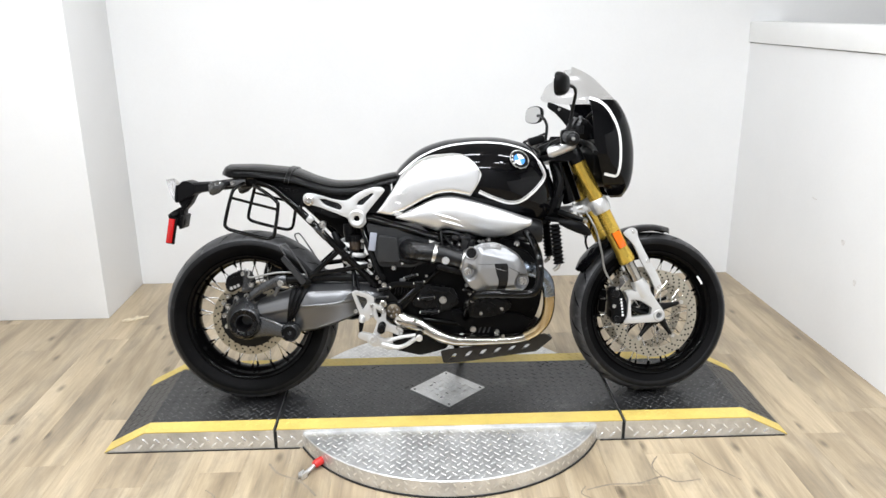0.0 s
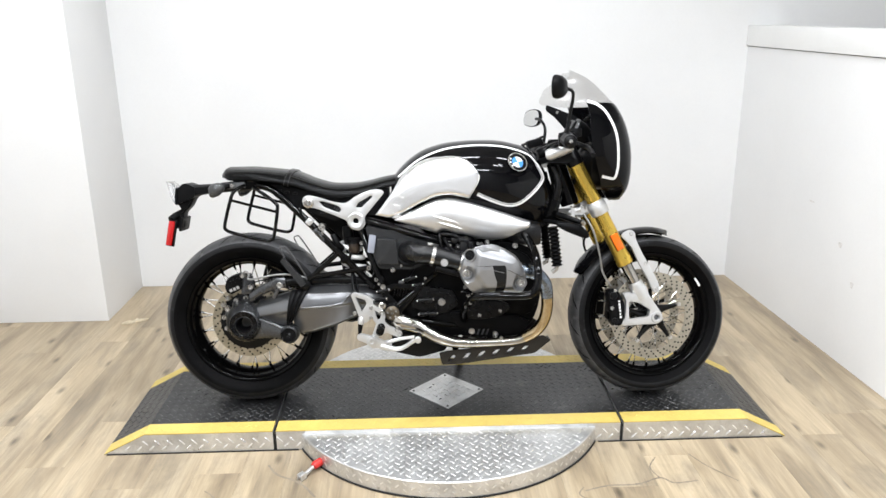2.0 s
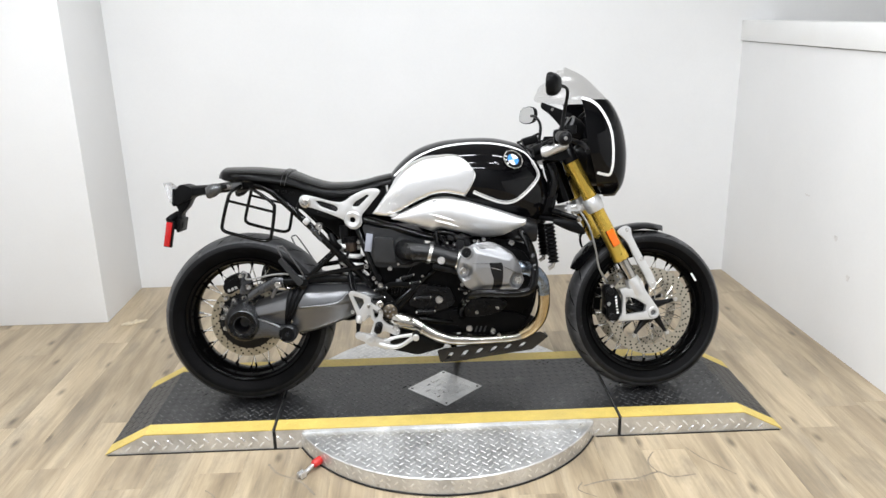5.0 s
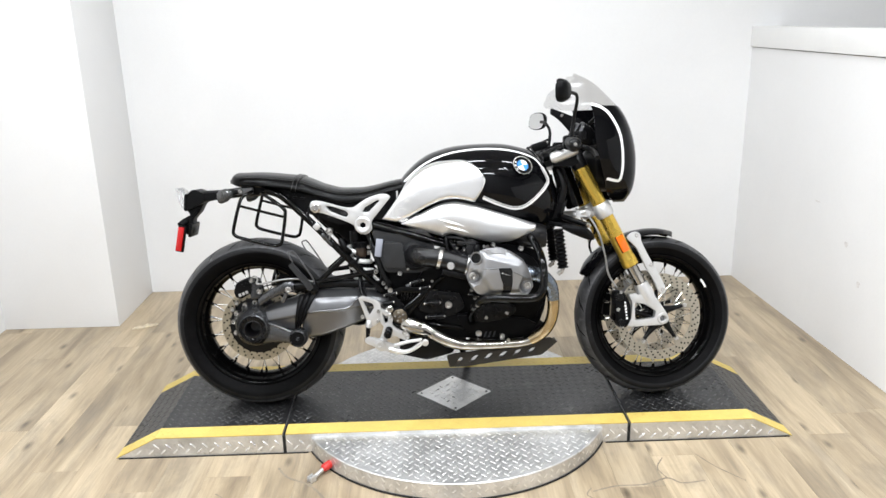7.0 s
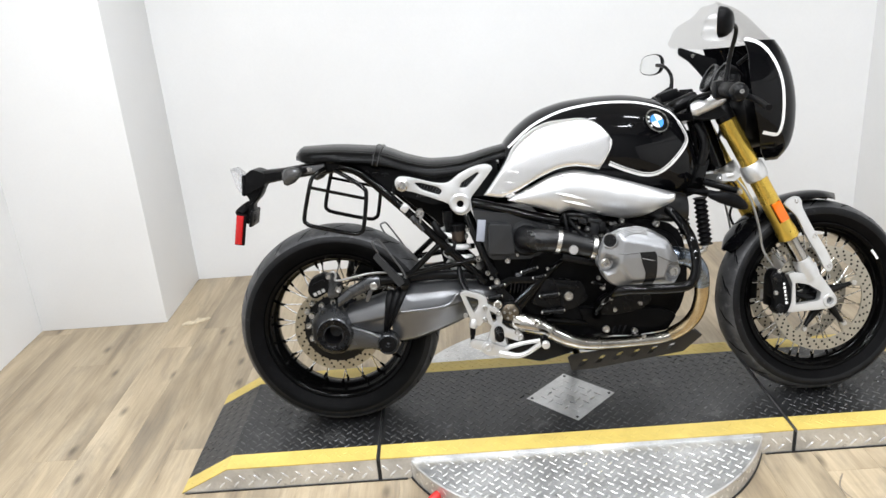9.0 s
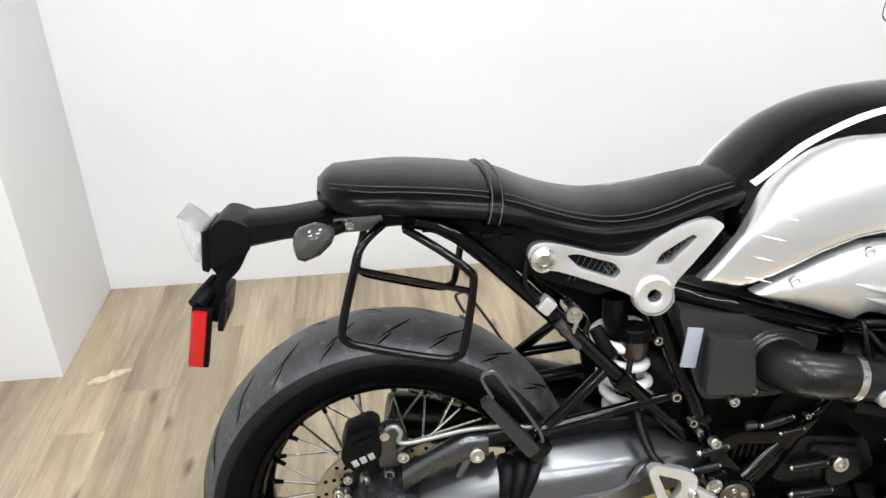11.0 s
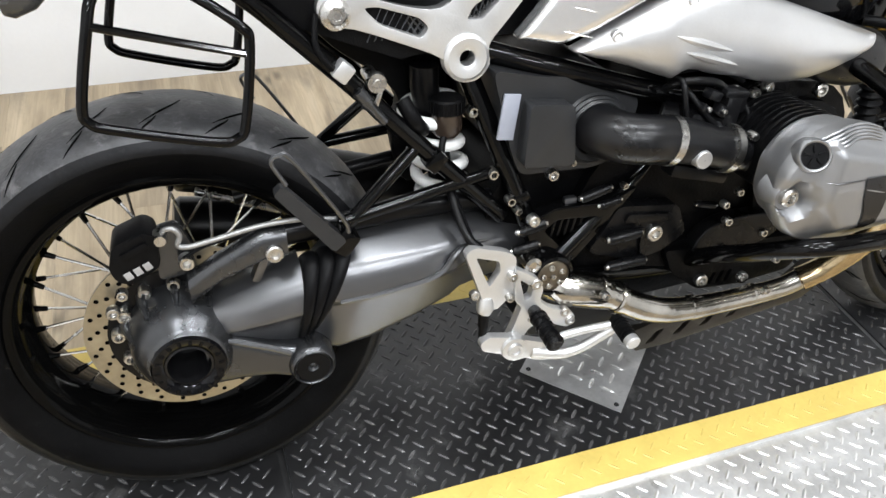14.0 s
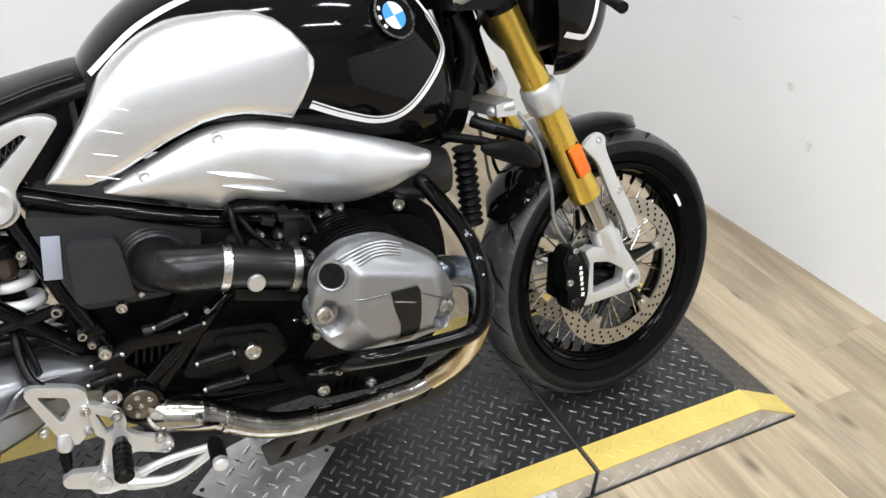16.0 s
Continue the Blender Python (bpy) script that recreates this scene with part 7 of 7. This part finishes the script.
# handlebar, grips, levers, mirrors
bar = part("handlebar", tube(B(), [(0.385, -0.4, 0.948), (0.4, -0.28, 0.955), (0.43, -0.14, 0.935), (0.44, 0, 0.918), (0.43, 0.14, 0.915), (0.41, 0.28, 0.92), (0.4, 0.4, 0.915)], 0.011, 12, 6), BLACK, bike, "black handlebar")
for side in (-1, 1):
    s = side
    dz, dx = (0.0, 0.0) if s < 0 else (-0.034, 0.013)
    grip = part("grip", tube(B(), [(0.397 + dx, s * 0.285, 0.955 + dz), (0.396 + dx, s * 0.29, 0.955 + dz), (0.386 + dx, s * 0.395, 0.949 + dz), (0.385 + dx, s * 0.4, 0.948 + dz)], [0.016, 0.0195, 0.0195, 0.016], 18), PLASTIC, bar, "black rubber grip")
    part("bar_end", lathe(B(), [(0.0005, s * 0.43), (0.01, s * 0.43), (0.02, s * 0.423), (0.024, s * 0.408), (0.02, s * 0.396)], (0.385 + dx, 0, 0.948 + dz), 20), BLACK, bar)
    lathe(bm := B(), [(0.0005, s * 0.431), (0.006, s * 0.431), (0.006, s * 0.425)], (0.385 + dx, 0, 0.948 + dz), 10)
    part("end_screw", bm, ZINC, bar)
    part("switch_box", box(B(), (0.402 + dx, s * 0.245, 0.955 + dz), (0.046, 0.055, 0.05), 0.012, (0, 0, s * 8)), PLASTIC, bar)
    part("control_lever", tube(B(), [(0.42, s * 0.22, 0.95 + dz), (0.47, s * 0.26, 0.93 + dz), (0.47, s * 0.34, 0.915 + dz), (0.46, s * 0.4, 0.905 + dz)], [0.009, 0.0085, 0.0075, 0.006], 10, 5), BLACK, bar, "black hand lever")
    part("lever_tip", tube(B(), [(0.461, s * 0.398, 0.906 + dz), (0.459, s * 0.41, 0.904 + dz)], 0.008, 10), BLACK, bar)
    part("master_cylinder", tube(B(), [(0.425, s * 0.19, 0.965 + dz), (0.43, s * 0.25, 0.962 + dz)], 0.015, 12), BLACK, bar)
    part("fluid_cup", lathe(B(), [(0.0005, 0.993 + dz), (0.021, 0.993 + dz), (0.023, 0.988 + dz), (0.022, 0.965 + dz), (0.0005, 0.965 + dz)], (0.445, s * 0.2, 0), 22, "z"), PLASTIC, bar)
    part("bar_clamp", tube(B(), [(0.362, s * 0.115, 0.9), (0.37, s * 0.118, 0.902), (0.44, s * 0.118, 0.93), (0.452, s * 0.118, 0.934)], [0.017, 0.0215, 0.0215, 0.017], 18), WHITE_ALU if s < 0 else BLACK, bar, "pale aluminium bar clamp" if s < 0 else "black bar clamp")
    mirror_c = Vector((0.345, s * 0.4, 1.118)) if s < 0 else Vector((0.388, 0.4, 1.05))
    base = Vector((0.402 + dx, s * 0.275, 0.975 + dz))
    stem = part("mirror_stem", tube(B(), [base, base + Vector((0.008, s * 0.005, 0.06)), Vector((0.412, s * 0.32, mirror_c.z - 0.012)), mirror_c + Vector((0.014, -s * 0.025, -0.004))], [0.007, 0.006, 0.0055, 0.007], 10, 5), BLACK, bike, "black mirror stem")
    nrm = (Vector((-0.9, 0.43, 0.06)) if s < 0 else Vector((-0.84, -0.54, 0.06))).normalized()
    turn = Matrix.Translation(mirror_c) @ nrm.to_track_quat("Z", "Y").to_matrix().to_4x4()
    size = 0.86 if s < 0 else 0.84
    shape = soft([(-0.058, -0.012), (-0.045, 0.03), (0.0, 0.042), (0.045, 0.036), (0.06, 0.006), (0.045, -0.034), (0.0, -0.043), (-0.045, -0.034)], 4)
    bm = B()
    loft(t := B(), [[(x * k * size, y * k * size, z) for x, y in shape] for k, z in ((0.97, 0.004), (1.0, 0.002), (1.0, -0.004), (0.9, -0.016), (0.65, -0.026), (0.3, -0.03))])
    add(bm, t, turn)
    head = part("mirror", bm, PLASTIC, stem, "black oval mirror")
    bm = B()
    loft(t := B(), [[(x * 0.93 * size, y * 0.92 * size, z) for x, y in shape] for z in (0.003, 0.005)])
    add(bm, t, turn)
    part("mirror_glass", bm, MIRROR, stem, "mirror glass", 20)
bm = B()
tube(bm, [(0.4, 0.2, 0.97), (0.33, 0.12, 0.945), (0.3, 0.05, 0.935), (0.35, 0.02, 0.9)], 0.005, 8, 6)
tube(bm, [(0.4, -0.2, 0.95), (0.37, -0.1, 0.93), (0.38, -0.03, 0.88), (0.4, -0.02, 0.8)], 0.0055, 8, 6)
tube(bm, [(0.4, -0.15, 0.94), (0.375, -0.09, 0.91), (0.39, -0.05, 0.85), (0.4, -0.04, 0.75)], 0.0055, 8, 6)
tube(bm, [(0.42, 0.2, 0.95), (0.5, 0.16, 0.92), (0.52, 0.08, 0.85), (0.46, 0.05, 0.74)], 0.0055, 8, 6)
tube(bm, [(0.5, 0.06, 0.7), (0.56, 0.06, 0.64), (0.535, 0.06, 0.56), (0.57, 0.06, 0.49)], 0.004, 8, 6)
part("control_cable", bm, PLASTIC, bike)
bm = B()
tube(bm, [(0.395, -0.06, 0.86), (0.412, -0.075, 0.8), (0.4, -0.07, 0.74)], 0.014, 10, 4)
tube(bm, [(0.365, -0.05, 0.84), (0.375, -0.065, 0.78)], 0.01, 10)
part("steering_cover", bm, BLACK, bike)
part("ignition_box", box(B(), (0.345, 0.06, 0.945), (0.06, 0.05, 0.03), 0.008, (0, -15, 0)), PLASTIC, bike)

# the front wheel and fork stand steered a little to the far side
hold = Vector((0.6, 0, 0.6))
turned = Matrix.Rotation(radians(5.26), 4, "Z") @ Matrix.Rotation(radians(-2.93), 4, "Y") @ Matrix.Rotation(radians(-4.66), 4, "X")
STEER = Matrix.Translation(hold + Vector((-0.0224, -0.0035, -0.0105))) @ turned @ Matrix.Translation(-hold)
for ob in list(bike.children):
    if ob.name.split(".")[0] in ("front_wheel", "fork_tube", "lower_clamp", "clamp_bridge", "upper_clamp", "front_fender", "fender_stay", "front_caliper"):
        ob.matrix_basis = STEER @ ob.matrix_basis

# ---- floor planks ----
floor = tagged(new("floor"), "weathered oak-look vinyl plank floor", "floor", "", "structure")
PLANK_W, PLANK_L = 0.152, 1.22
plank_meshes = {}


def plank_mesh(w, l):
    key = (round(w, 3), round(l, 3))
    if key not in plank_meshes:
        bm = B()
        box(bm, (0, 0, -0.0025), (w - 0.0003, l - 0.0003, 0.005), 0.0004, seg=1)
        plank_meshes[key] = finish(bm, "plank", 30)
        plank_meshes[key].materials.append(WOOD)
    return plank_meshes[key]


rng = random.Random(7)
x = LEFT
while x < FAR - 0.01:
    w = min(PLANK_W, FAR - x)
    y = BACK - rng.uniform(0.2, 1.0) * PLANK_L
    ends = [BACK]
    while y > FRONT:
        ends.append(y)
        y -= PLANK_L
    ends.append(FRONT)
    for a, b in zip(ends, ends[1:]):
        if a - b > 0.02:
            ob = new("plank", plank_mesh(w, a - b))
            ob.parent = floor
            ob.matrix_basis = pose(x + w / 2, (a + b) / 2, 0)
    x += w

scrap = B()
pts = [(-0.062, -0.014), (-0.035, 0.004), (-0.01, 0.006), (0.012, 0.018), (0.04, 0.024), (0.062, 0.014), (0.04, 0.0), (0.012, -0.006), (-0.005, -0.018), (-0.03, -0.022)]
mid = [(0.5 * a + 0.006 * math.sin(40 * b), 0.5 * b + 0.004 * math.cos(50 * a), 0.012 + 0.007 * math.sin(90 * a)) for a, b in pts]
loft(scrap, [[(a, b, 0.0008) for a, b in pts], [(a, b, 0.003 + 0.009 * abs(math.sin(55 * a + 30 * b))) for a, b in pts], mid])
ob = tagged(part("paper_scrap", scrap, LEAF, angle=12), "small crumpled tan scrap lying on the floor", "scrap")
ob.matrix_basis = pose(-1.516, 0.955, 0.0, 0, 0, 15)

for pts, w in (([(0.42, -0.56), (0.5, -0.535), (0.6, -0.53), (0.68, -0.5), (0.72, -0.53), (0.8, -0.52)], 0.006), ([(0.68, -0.5), (0.665, -0.44), (0.7, -0.38)], 0.004), ([(0.82, -0.36), (0.86, -0.44), (0.93, -0.53)], 0.004),
               ([(-0.62, -0.36), (-0.58, -0.42), (-0.5, -0.47), (-0.44, -0.55)], 0.007), ([(-0.8, -0.5), (-0.76, -0.54), (-0.74, -0.6)], 0.004), ([(0.45, -0.62), (0.4, -0.58), (0.42, -0.54)], 0.004)):
    p = smooth_path([(a, b, 0) for a, b in pts], 6)
    rows = [[], []]
    for i, c in enumerate(p):
        d = (p[min(i + 1, len(p) - 1)] - p[max(i - 1, 0)]).normalized()
        n = Vector((-d.y, d.x, 0)) * w * (0.25 + 0.5 * abs(math.sin(i * 1.7)))
        rows[0].append(c + n + Vector((0, 0, 0.0012)))
        rows[1].append(c - n + Vector((0, 0, 0.0012)))
    ob = part("floor_scuff", loft(B(), rows, False, False), CRACK, None)
    tagged(ob, "thin dark scuff line on the plank floor", "scuff", "floor scuffs", "structure")
for y, z, a, b in ((0.42, 0.5, 0.012, 0.016), (0.68, 0.63, 0.02, 0.005), (0.3, 0.36, 0.01, 0.018), (-0.1, 0.75, 0.025, 0.005)):
    ring = [(RIGHT - 0.0015, y + a * math.cos(t) * (1 + 0.3 * math.sin(3 * t)), z + b * math.sin(t) * (1 + 0.3 * math.cos(2 * t))) for t in [2 * math.pi * k / 18 for k in range(18)]]
    bm = B()
    loft(bm, [ring, [(v[0] + 0.001, v[1], v[2]) for v in ring]])
    mark = part("wall_smudge", bm, SMUDGE, None)
    mark.matrix_basis = SKEW
    tagged(mark, "faint grey smudge on the white partition", "smudge", "wall smudges", "structure")
